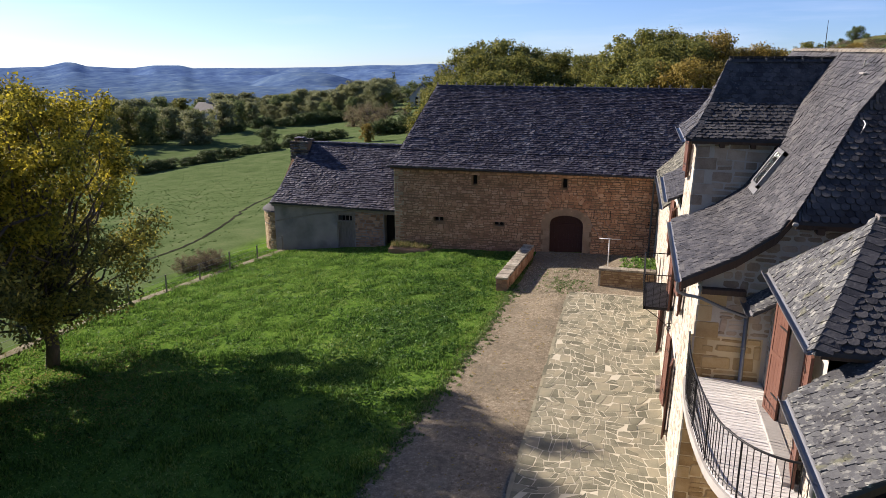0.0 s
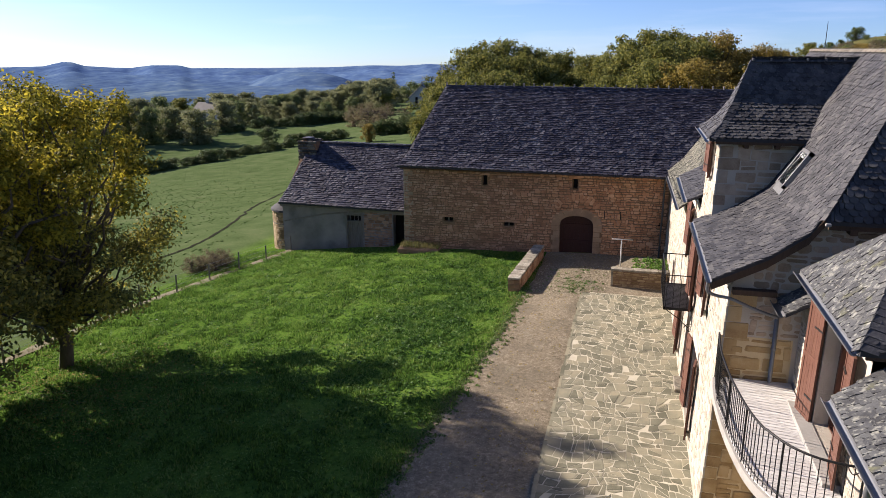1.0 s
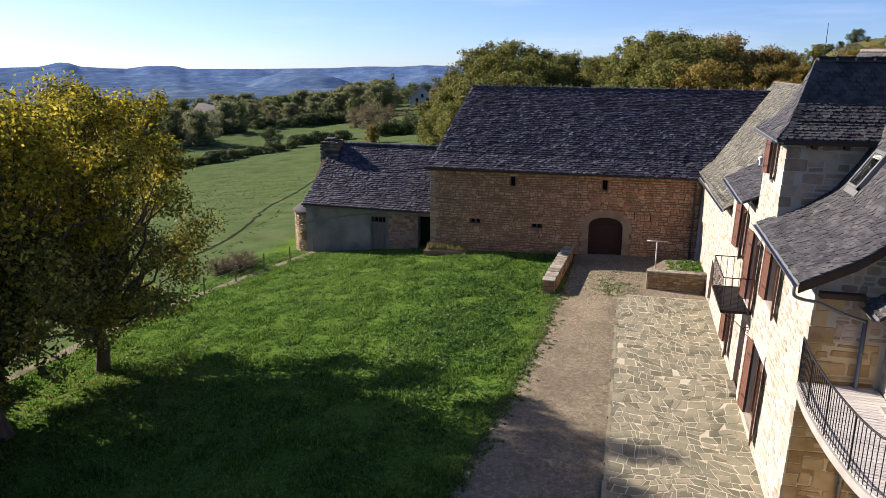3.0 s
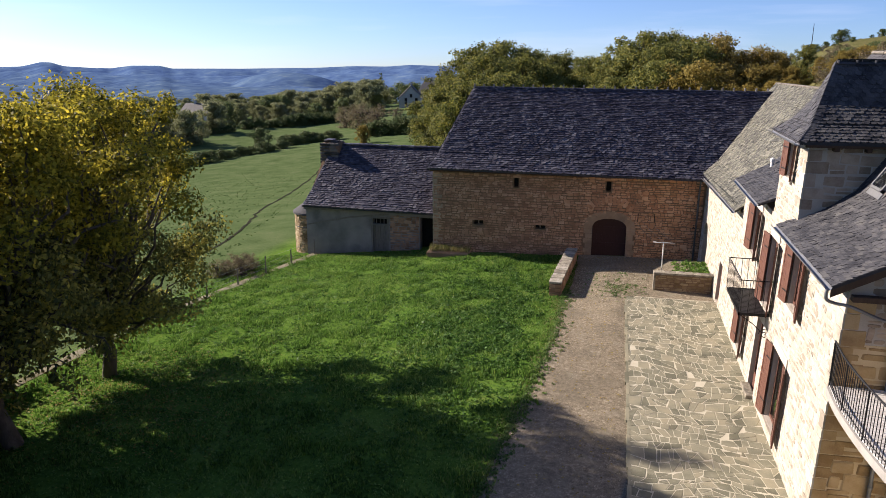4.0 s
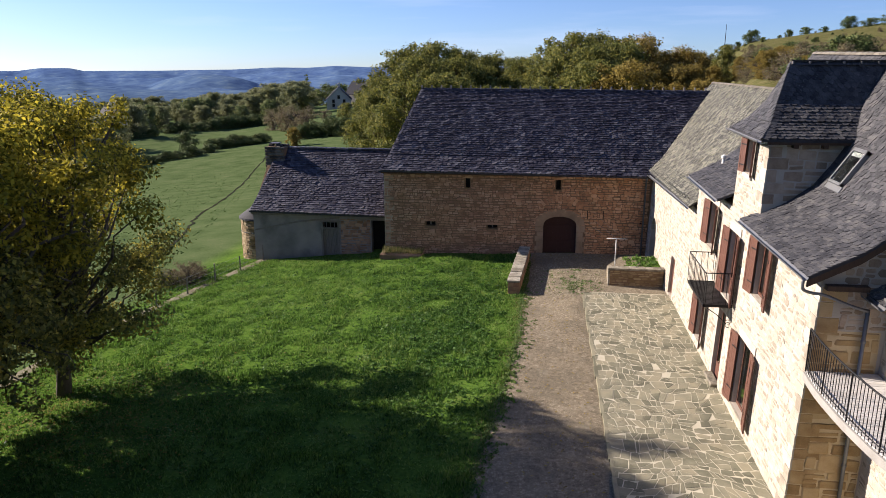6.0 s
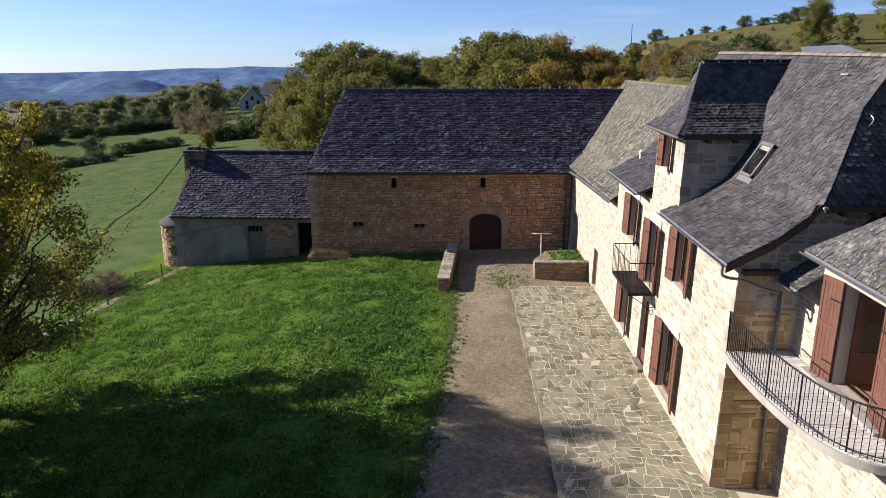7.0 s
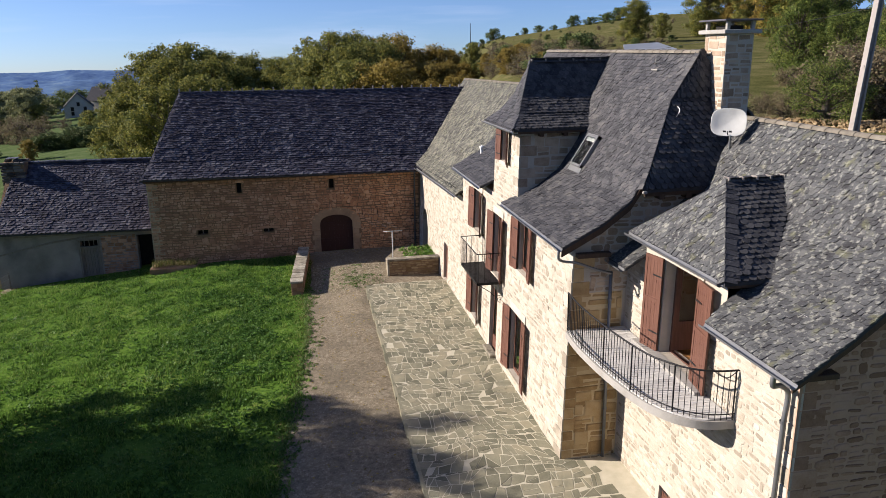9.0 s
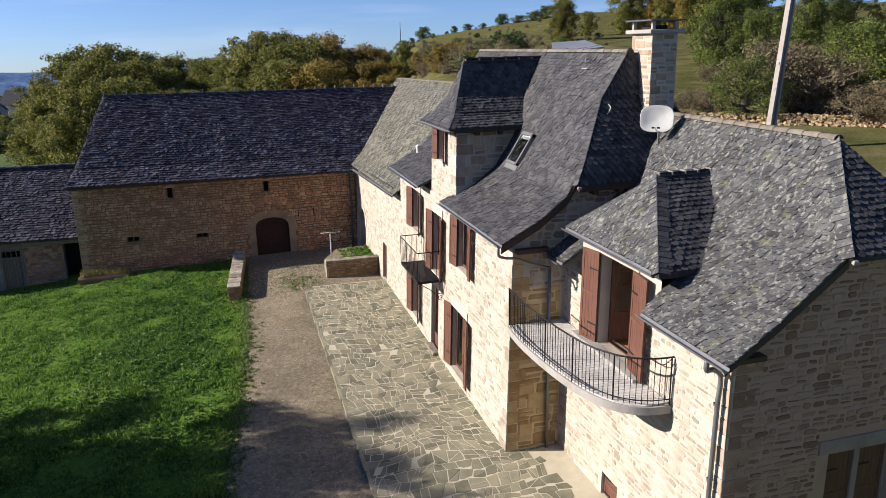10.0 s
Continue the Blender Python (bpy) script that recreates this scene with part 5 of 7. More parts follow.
for k in range(7):
    x = -6.07 + 1.8 * k / 7
    part("board", Geo().box(x + 0.006, x + 1.8 / 7 - 0.006, BY + 0.27, BY + 0.308, -0.42, 1.74, c=0.006), M_BARNDOOR, bdoor)
for z in (0.2, 1.1):
    part("rail", Geo().box(-6.05, -4.3, BY + 0.235, BY + 0.268, z, z + 0.14, c=0.006), M_BARNDOOR, bdoor)
# the surround covers the opening's square corners
out = [(x + (x + 5.17) * 0.5, z + 0.42 * (z > 1.2) * min(1, (z - 1.15) / 0.3)) for x, z in arc]
outer = [(-6.55, 1.15), (-6.4, 1.75), (-5.85, 2.08), (-5.17, 2.16), (-4.5, 2.08), (-3.95, 1.75), (-3.78, 1.15)]
g = Geo()
n = len(arc)
ring_o = []
for k in range(n):
    t = k / (n - 1) * (len(outer) - 1)
    i = min(int(t), len(outer) - 2)
    ring_o.append((outer[i][0] + (outer[i + 1][0] - outer[i][0]) * (t - i), outer[i][1] + (outer[i + 1][1] - outer[i][1]) * (t - i)))
for k in range(0, n - 1, 2):
    a_, b_, c_, d_ = arc[k], arc[min(k + 2, n - 1)], ring_o[min(k + 2, n - 1)], ring_o[k]
    m_ = arc[min(k + 1, n - 1)]
    part("voussoir", Geo().prism([(a_[0], BY - 0.03, a_[1]), (m_[0], BY - 0.03, m_[1]), (b_[0], BY - 0.03, b_[1]), (c_[0] - 0.008, BY - 0.03, c_[1]), (d_[0] + 0.008, BY - 0.03, d_[1])], (0, 0.38, 0)), M_DOORSTONE, barn)
z = -0.5
for k in range(6):
    h = (1.15 + 0.5) / 6
    for x0, x1 in ((-6.42 - 0.1 * (k % 2), -6.07), (-4.27, -3.92 + 0.1 * (k % 2))):
        part("jamb_stone", Geo().box(x0, x1, BY - 0.03, BY + 0.33, z + 0.005, z + h - 0.005, c=0.012), M_DOORSTONE, barn)
    z += h
# two narrow slots beside the door, their shade drawn as near-black bars
for x in (-3.72, -2.88):
    part("slot_shade", Geo().box(x - 0.02, x + 0.02, BY - 0.045, BY + 0.02, 1.65, 2.1, c=0.006), M_INNER_SHADE, barn)
# relieving arch above
for k in range(13):
    a = math.pi * (0.2 + 0.6 * k / 12)
    m_ = Matrix.Translation((-5.17 + 1.35 * math.cos(a), BY - 0.022, 1.75 + 1.0 * math.sin(a) - 0.0)) @ Matrix.Rotation(-(a - math.pi / 2), 4, "Y")
    part("arch_stone", Geo().box(-0.075, 0.075, -0.02, 0.1, -0.18, 0.18, m_, c=0.012), M_BARNSTONE, barn)
# slit windows and vents; near-black sheets behind stand in for their inner shade
for a, b, c, d in HBN[:4] + HBN[5:]:
    part("vent_back", Geo().box(a, b, BY + 0.35, BY + 0.4, c, d), M_INNER_SHADE, barn)
    part("vent_lintel", Geo().box(a - 0.15, b + 0.15, BY - 0.02, BY + 0.3, d, d + 0.13, c=0.01), M_BARNSTONE, barn)
for a, b, c, d in HBN[2:4]:
    part("vent_bar", Geo().box((a + b) / 2 - 0.03, (a + b) / 2 + 0.03, BY + 0.1, BY + 0.2, c, d), M_GREYWOOD, barn)
quoins(-14.92, BY, -0.8, 4.1, 63, 0, 1, M_BARNQUOIN, barn)
part("eave_course", Geo().box(-15.0, -0.5, 38.95, 39.45, 4.0, 4.08), M_WOOD, barn)
# upright ridge slates
rr = random.Random(64)
for k in range(58):
    x = -13.35 + k * 0.285
    z = 8.37 - 0.1 * (k / 58)
    part("ridge_slate", Geo().box(x, x + 0.27, 42.99, 43.05 + 0.02, z - 0.12, z + 0.02 + rr.uniform(0, 0.025), c=0.006), M_SLATE_BARN, barn)
    if k % 2 == 0:
        part("ridge_peg", Geo().box(x, x + 0.08, 42.97, 43.08, z + 0.0, z + 0.19), M_RENDER, barn)
# ledge with dry grass at the barn's foot
solid("rock_ledge", Geo().box(-15.1, -12.7, 38.55, 39.38, -0.95, -0.42, c=0.12), M_BARNSTONE, "low rock ledge against the barn foot", "rock")

# ---- lean shed beside the barn ----
shed = thing("shed", "low rendered cowshed with a sagging slate roof", "shed", (-19, 43, -1.5))
SY = 40.6
HS = [(-18.95, -18.0, 0.42, 0.8), (-18.95, -18.0, -1.5, 0.42), (-16.0, -15.2, -1.6, 0.95)]
sw = part("wall", wall_geo(-23.15, -14.92, -2.2, 1.3, HS, 0.5, facing(SY)), M_RENDER, shed)
part("side_wall", Geo().prism([(-23.15, 41.1, -2.4), (-23.15, 48.5, -2.4), (-23.15, 48.5, 1.3), (-23.15, 44.5, 4.5), (-23.15, 41.1, 1.75)], (0.5, 0, 0)), M_BARNMORTAR, shed)
Ls, Rs = [(-23.25, 40.2, 1.42), (-23.1, 41.2, 2.05), (-22.7, 44.5, 4.62)], [(-14.9, 40.15, 1.3), (-14.9, 41.2, 2.0), (-14.9, 44.5, 4.55)]
ob = part("roof", sheet_geo(Ls, Rs), M_UNDER, shed)
PIECES.append(("slate", tiling(Ls, Rs, 0.16, (0.17, 0.29), 0.055, 44, taper=0.15), T_SLATE_BARN, ob, (-17, 41, 2)))
part("back_roof", sheet_geo([(-22.7, 44.5, 4.62), (-23.2, 48.8, 1.2)], [(-14.9, 44.5, 4.55), (-14.9, 48.8, 1.2)]), M_SLATE_BARN, shed)
stack = part("chimney", Geo().box(-23.26, -22.1, 43.6, 44.82, 2.7, 4.74), M_BARNMORTAR, shed, "crumbling stone chimney")
rr = random.Random(91)
for k in range(11):
    z = 2.75 + k * 0.185
    x = -23.3
    while x < -22.25:
        w = min(rr.uniform(0.22, 0.5), -22.06 - x)
        y = 43.56 - rr.uniform(0.0, 0.06)
        part("stone", Geo().box(x, x + w - 0.02, y, 43.7, z + rr.uniform(0, 0.015), z + rr.uniform(0.15, 0.18), c=0.025), M_SOOTSTONE, stack)
        x += w
for k in range(9):
    x, y = rr.uniform(-23.28, -22.45), rr.uniform(43.6, 44.5)
    w = rr.uniform(0.16, 0.34)
    part("loose_stone", Geo().box(x, x + w, y, y + w, 4.735, 4.75 + rr.uniform(0.05, 0.16), c=0.04), M_SOOTSTONE, stack)
part("cap_stone", Geo().box(-23.1, -22.5, 43.8, 44.4, 4.91, 4.97, c=0.025), M_SLATE_BARN, stack)
# door, barred opening, stonework and beam of the front
for k in range(6):
    x = -18.95 + 0.158 * k
    part("door_board", Geo().box(x + 0.008, x + 0.15, SY + 0.1, SY + 0.14, -1.5 + 0.02 * (k % 3), 0.36), M_GREYWOOD, shed)
part("door_frame", Geo().box(-19.03, -18.92, SY - 0.02, SY + 0.15, -1.6, 0.8).box(-18.03, -17.92, SY - 0.02, SY + 0.15, -1.6, 0.8).box(-19.1, -17.85, SY - 0.03, SY + 0.15, 0.36, 0.45).box(-19.1, -17.85, SY - 0.03, SY + 0.15, 0.78, 0.88), M_GREYWOOD, shed)
for k in range(3):
    part("window_bar", Geo().tube([(-18.72 + 0.24 * k, SY + 0.08, 0.42), (-18.72 + 0.24 * k, SY + 0.08, 0.8)], 0.025, 6), M_GREYWOOD, shed)
# near-black sheet imitates the shade inside the shed
part("shade_back", Geo().box(-19.2, -15.0, SY + 0.8, SY + 0.85, -1.8, 1.2), M_INNER_SHADE, shed)
PIECES.append(("stone", courses(facing(SY), -17.85, -16.05, -1.7, 1.0, h=(0.12, 0.2), w=(0.2, 0.5), seed=65), T_GABLE, sw, (-17, 40, 0)))
part("plank", Geo().prism([(-23.1, SY - 0.03, 0.15), (-20.4, SY - 0.03, 0.72), (-17.9, SY - 0.03, 1.02), (-17.9, SY - 0.03, 1.12), (-20.4, SY - 0.03, 0.82), (-23.1, SY - 0.03, 0.23)], (0, 0.05, 0)), M_GREYWOOD, shed, "long weathered plank under the eave")
part("eave_beam", Geo().box(-23.2, -14.95, 40.35, 40.55, 1.18, 1.32), M_GREYWOOD, shed)
rr = random.Random(66)
for k in range(28):
    x = -22.65 + k * 0.277
    part("ridge_stone", Geo().box(x, x + 0.265, 44.32, 44.68, 4.56 - 0.0025 * k, 4.68 + rr.uniform(0, 0.03) - 0.0025 * k, c=0.03), M_SLATE_BARN, shed)

# bread oven
oven = thing("bread_oven", "round rubble bread oven under a slate cap", "oven", (-23.3, 42.3, -2))
ow = part("wall", Geo().lathe([(1.27, -2.4), (1.24, 0.72)], -23.2, 42.2, 28), M_BARNMORTAR, oven)
rr = random.Random(67)
z = -2.0
while z < 0.65:
    h = rr.uniform(0.13, 0.2)
    a = math.pi * 0.72
    while a < math.pi * 1.75:
        da = rr.uniform(0.14, 0.3)
        mm = Matrix.Translation((-23.2, 42.2, z)) @ Matrix.Rotation(a + da / 2 + math.pi / 2, 4, "Z")
        part("stone", Geo().box(-da * 0.6, da * 0.6, -1.3 - rr.uniform(0, 0.03), -1.1, 0.008, h - 0.008, mm, c=0.02), M_OVENSTONE, ow)
        a += da
    z += h
orf = part("roof", Geo().lathe([(1.42, 0.66), (1.4, 0.76), (0.0, 1.72)], -23.2, 42.2, 28), M_UNDER, oven)
for k in range(8):
    rad, zz = 1.42 - 0.165 * k, 0.75 + 0.112 * k
    n = max(5, int(rad * 2 * math.pi / 0.26))
    for q in range(n):
        a = 2 * math.pi * (q + 0.5 * (k % 2)) / n + rr.uniform(-0.03, 0.03)
        if not 1.9 < a % (2 * math.pi) < 5.6:
            continue
        mm = Matrix.Translation((-23.2, 42.2, zz)) @ Matrix.Rotation(a, 4, "Z") @ Matrix.Rotation(radians(34), 4, "Y")
        part("slate", Geo().box(-0.13, 0.17, -0.12, 0.12, 0.0, 0.03, mm @ Matrix.Translation((rad, 0, 0)), c=0.008), M_SLATE_OLD, orf)

# low walls of the yard
yard = thing("yard_wall", "low dry-stone wall with pale coping beside the drive", "wall", (-7.3, 35, -0.4))
core = part("core", Geo().prism([(-7.64, 32.24, -0.7), (-7.16, 32.24, -0.7), (-6.78, 38.3, -0.7), (-7.26, 38.3, -0.7)], (0, 0, 0.86)), M_BARNMORTAR, yard)
rr = random.Random(68)
for side in (0, 1):
    z = -0.6
    while z < 0.1:
        h, y = rr.uniform(0.12, 0.19), 32.2
        while y < 38.2:
            w = rr.uniform(0.2, 0.5)
            x = (-7.64 if side == 0 else -7.16) + 0.063 * (y - 32.2)
            part("stone", Geo().box(x - (0.03 if side == 0 else 0), x + (0.03 if side else 0), y + 0.01, y + w - 0.01, z + 0.008, z + h - 0.008, c=0.01), M_BARNSTONE, core)
            y += w
        z += h
for q in range(8):
    part("stone", Geo().box(-7.66 + 0.255 * (q % 2), -7.41 + 0.255 * (q % 2), 32.19, 32.3, -0.62 + 0.19 * (q // 2), -0.445 + 0.19 * (q // 2), c=0.012), M_BARNSTONE, core)
y = 32.16
while y < 38.3:
    w = rr.uniform(0.35, 0.7)
    x = -7.4 + 0.063 * (y - 32.2)
    part("coping_stone", Geo().box(x - 0.29, x + 0.29, y + 0.008, min(y + w, 38.4) - 0.008, 0.15 + rr.uniform(0, 0.015), 0.255 + rr.uniform(0, 0.02), c=0.015), M_COPING, yard)
    y += w
bed = thing("planter_wall", "low stone wall with pale flag coping round a raised bed", "wall", (-1.8, 33.3, 0))
core = part("core", Geo().box(-3.03, -0.55, 33.14, 33.46, -0.5, 0.63), M_BARNMORTAR, bed)
PIECES.append(("stone", courses(facing(33.14), -3.03, -0.55, -0.3, 0.62, h=(0.08, 0.15), w=(0.15, 0.42), seed=69, gap=0.02), stone_templates("stone", M_OVENSTONE), core, (-2, 33, 0)))
x = -3.08
while x < -0.6:
    w = rr.uniform(0.3, 0.55)
    part("coping_stone", Geo().box(x + 0.006, min(x + w, -0.5) - 0.006, 33.08, 33.52, 0.64, 0.735 + rr.uniform(0, 0.01), c=0.012), M_COPING, bed)
    x += w
part("end_stone", Geo().box(-3.07, -2.98, 33.1, 33.5, -0.3, 0.63, c=0.01), M_COPING, bed)
solid("raised_bed", Geo().prism([(-3.0, 33.4, -0.5), (-0.5, 33.4, -0.5), (-0.5, 36.6, -0.5), (-2.2, 36.3, -0.5), (-3.0, 34.6, -0.5)], (0, 0, 0.92)), M_GRAVEL, "earthy raised bed with some grass behind the low wall", "bed", kind="structure")
tp = thing("clothes_pole", "pale metal T-shaped clothes-line pole", "clothes pole", (-2.7, 33.9, 0.4))
part("pole", Geo().tube([(-2.7, 33.9, 0.3), (-2.7, 33.9, 1.95)], 0.026, 8), M_DISH, tp, smooth=True)
part("crossbar", Geo().tube([(-3.15, 33.9, 1.95), (-2.2, 33.9, 1.95)], 0.02, 8), M_DISH, tp, smooth=True)
for k in range(3):
    x = -3.1 + 0.4 * k
    part("line", Geo().tube([(x, 33.9, 1.97), (x - 0.55, 36.6, 1.92), (x - 1.1, 39.38, 2.05)], 0.004, 4), M_ZINC, tp)


# ---- fence along the lawn ----
def fence_x(y):
    return -25.9 + 0.17 * (y - 21) - 0.004 * (y - 21) * (40 - y) * 0.5


fence = thing("wire_fence", "old wooden posts strung with wire along the lawn", "fence", (-25, 30, -1.8))
tops = []
for k in range(12):
    y = 14.5 + 2.35 * k
    x = fence_x(y)
    z = land(x, y)
    h = 0.95 + 0.1 * math.sin(k * 2.3)
    part("post", Geo().tube([(x, y, z - 0.3), (x + 0.03 * math.sin(k), y + 0.03, z + h)], 0.045, 6, 0.038), M_GREYWOOD, fence)
    tops.append(Vector((x, y, z)))
for h in (0.35, 0.62, 0.88):
    part("wire", Geo().tube([p + Vector((0, 0, h)) for p in tops], 0.007, 4), M_ZINC, fence)
g = Geo()
rows = []
for k in range(60):
    y = 12 + k * 0.5
    x = fence_x(y)
    w = 0.16 + 0.22 * noise.noise((y * 0.4, 5, 0))
    rows.append([(x - 0.25 - w, y, land(x - 0.25 - w, y) + 0.02), (x - 0.3, y, land(x - 0.3, y) + 0.06), (x + w, y, land(x + w, y) + 0.02)])
g.v = [p for q in rows for p in q]
g.f = [(3 * j + i, 3 * j + i + 1, 3 * j + 4 + i, 3 * j + 3 + i) for j in range(59) for i in range(2)]
solid("bare_strip", g, M_PATH, "bare stony strip under the fence", "path", kind="structure", smooth=True)
# line of the cattle track, and tufts of longer grass over the pasture
tk = [(-64.0, 155.0, 0), (-57.0, 130.7, 0), (-51.3, 109.6, 0), (-41.9, 79.4, 0), (-37.8, 63.6, 0), (-35.2, 56.5, 0), (-32.3, 48.4, 0), (-31.2, 43.0, 0), (-31.2, 38.0, 0)]
tk = rounded(tk, 24)
rr = random.Random(404)
g = Geo()
for k in range(6500):
    y = 36 + 95 * rr.random() ** 1.4
    x = -27 - 0.3 * (y - 36) - rr.random() * (14 + 0.42 * (y - 36))
    if noise.noise((x * 0.16, y * 0.16, 2)) + rr.uniform(-1, 1) < -0.1 or min((p.x - x) ** 2 + (p.y - y) ** 2 for p in tk) < 0.9:
        continue
    z = land(x, y)
    for q in range(2):
        a, w, h = rr.uniform(0, 3.14), rr.uniform(0.04, 0.12), rr.uniform(0.02, 0.06)
        dx, dy = math.cos(a) * w, math.sin(a) * w
        n = len(g.v)
        g.v += [(x - dx, y - dy, z - 0.02), (x + dx, y + dy, z - 0.02), (x + dx * 1.3 - dy * 0.5, y + dy * 1.3 + dx * 0.5, z + h), (x - dx * 0.4 - dy * 0.5, y - dy * 0.4 + dx * 0.5, z + h * 0.8)]
        g.f.append((n, n + 1, n + 2, n + 3))
solid("pasture_grass", g, M_TUFT, "uneven tufts of grazed grass in the pasture", "grass", kind="stuff")
# cattle track through the pasture
g = Geo()
for i, p in enumerate(tk):
    d = (tk[min(i + 1, len(tk) - 1)] - tk[max(i - 1, 0)]).normalized()
    sd = Vector((-d.y, d.x, 0)) * max(0.03, 0.11 + 0.12 * noise.noise((i * 0.42, 0, 0)))
    p = p + Vector((-d.y, d.x, 0)) * 0.25 * noise.noise((i * 0.16, 5.0, 0))
    for q in (p - sd, p + sd):
        g.v.append((q.x, q.y, land(q.x, q.y) + 0.03))
g.f = [(2 * i, 2 * i + 1, 2 * i + 3, 2 * i + 2) for i in range(len(tk) - 1)]
solid("cattle_track", g, M_TRACK, "narrow trodden earth track across the pasture", "track", kind="structure")

# ---- trees ----
def limb(g, a, b, r0, r1, bend=0.15, seed=0, n=5):
    r = random.Random(seed)
    a, b = Vector(a), Vector(b)
    pts = [a.lerp(b, i / n) + Vector((r.uniform(-1, 1), r.uniform(-1, 1), r.uniform(-0.5, 0.5))) * bend * (b - a).length * 0.3 * (0 < i < n) for i in range(n + 1)]
    g.tube(pts, r0, 7, r1)
    return pts


def crown(clumps, per, size, seed, flat=0.7):
    """Leaves gathered in uneven clumps (centre, radius), turned mostly outwards and up."""
    r = np.random.RandomState(seed)
    unit = lambda a: a / np.maximum(np.linalg.norm(a, axis=1)[:, None], 1e-9)
    vs = []
    for c, rad in clumps:
        n = max(6, int(per * rad * rad))
        d = unit(r.normal(size=(n, 3)))
        p = d * (rad * (0.15 + 0.95 * r.beta(2.2, 1.5, n)))[:, None]
        p = p * np.array([1, 1, flat]) * r.uniform(0.75, 1.3, 3) + r.normal(0, 0.08 * rad, (n, 3))
        nrm = unit(unit(p) * 0.7 + np.array([0, 0, 0.45]) + r.normal(0, 0.55, (n, 3)))
        a = unit(np.cross(nrm, r.normal(size=(n, 3))))
        b = np.cross(nrm, a)
        s = size * r.uniform(0.6, 1.35, n)[:, None]
        p = p + np.array(c)
        vs.append(np.stack([p - a * s, p + b * s * 0.55, p + a * s, p - b * s * 0.55], 1))
    v = np.concatenate(vs).reshape(-1, 3)
    g = Geo()
    g.v = v.tolist()
    g.f = [(4 * i, 4 * i + 1, 4 * i + 2, 4 * i + 3) for i in range(len(v) // 4)]
    return g


def tree(name, label, h, spread, leaf, per, size, seed, trunk_r=0.22, base=0.2, clumps=26, at=(0, 0, 0), lean=(0, 0), category="tree", group="", droop=0.0, upper=None, full=0.72, rise=0.75, way=()):
    r = random.Random(seed)
    ob = thing(name, label, category, at, group)
    o = Vector(at)
    g = Geo()
    top = o + Vector((lean[0], lean[1], h * 0.72))
    if way:
        g.tube([o - Vector((0, 0, 0.3)), o] + [o + Vector(q) for q in way] + [top], trunk_r, 9, trunk_r * 0.35)
    else:
        limb(g, o - Vector((0, 0, 0.3)), top, trunk_r, trunk_r * 0.3, 0.06, seed, 7)
    cl = []
    for k in range(clumps):
        t = (k + 0.5) / clumps
        zz = base + (1 - base) * t
        wide = spread * (0.3 + 0.7 * math.sin(math.pi * (0.16 + full * t)))
        a = k * 2.4 + r.uniform(-0.5, 0.5)
        rr = wide * (r.uniform(0.38, 1.04) if k % 4 else r.uniform(0.05, 0.4))
        c = o + Vector((lean[0] * zz + math.cos(a) * rr, lean[1] * zz + math.sin(a) * rr, h * (zz - 0.06) - droop * rr))
        cl.append((tuple(c), spread * (r.uniform(0.2, 0.45) if k % 4 else 0.4) * math.sqrt(min(1.0, 40 / clumps))))
        limb(g, o.lerp(top, min(0.97, max(0.2, zz * rise))), c, trunk_r * 0.32, 0.015, 0.25, seed * 31 + k, 5)
    part("trunk", g, M_BARK, ob, smooth=True)
    split = int(len(cl) * 0.45) if upper else len(cl)
    part("crown", crown(cl[:split], per, size, seed), leaf, ob)
    if upper:
        part("upper_crown", crown(cl[split:], per, size, seed + 1), upper, ob, "yellow autumn leaves")
    return ob


tree("lawn_tree", "tall tree with a yellowing crown on the lawn edge", 11.1, 4.25, M_LEAF_T, 780, 0.074, 5, 0.27, 0.27, 150, (-22.8, 21.4, land(-22.8, 21.4)), droop=0.14, upper=M_LEAF_Y, full=0.62, rise=0.42)
lt = tree("lawn_tree", "crooked tree with low boughs beside the lawn", 10.6, 3.3, M_LEAF_T, 520, 0.08, 6, 0.33, 0.42, 66, (-22.35, 16.4, land(-22.35, 16.4)), droop=0.1, lean=(1.2, 0.3), upper=M_LEAF_Y, way=[(-0.55, 0.1, 1.0), (-0.5, 0.1, 2.1), (0.3, 0.1, 3.2), (1.0, 0.15, 4.2)])
g, cl = Geo(), []
for k, (a, b) in enumerate((((-22.0, 16.5, 2.1), (-20.0, 16.2, 1.35)), ((-21.6, 16.5, 2.5), (-19.8, 16.4, 1.7)), ((-22.9, 16.5, 1.2), (-21.6, 16.1, 0.75)), ((-21.2, 16.5, 2.9), (-18.7, 16.6, 2.3)), ((-21.0, 16.5, 3.2), (-20.3, 15.6, 2.2)))):
    pts = limb(g, a, b, 0.045, 0.012, 0.35, 400 + k, 6)
    for i, p in enumerate(pts[2:]):
        q = p + Vector((math.sin(5.1 * i + k) * 0.35, math.cos(3.7 * i + k) * 0.3, -0.18 + 0.2 * math.sin(2.3 * i + k)))
        limb(g, p, q, 0.012, 0.005, 0.3, 450 + 10 * k + i, 3)
        cl.append((tuple(q), 0.3 + 0.06 * (i % 3)))
part("low_bough", g, M_BARK, lt, smooth=True)
part("low_leaves", crown(cl, 260, 0.085, 61, 0.9), M_LEAF_T, lt)
tree("lawn_tree", "tall dark tree standing behind the lawn trees", 11.6, 6.4, M_LEAF_D, 480, 0.16, 7, 0.32, 0.16, 140, (-28.8, 15.6, land(-28.8, 15.6)), droop=0.08)
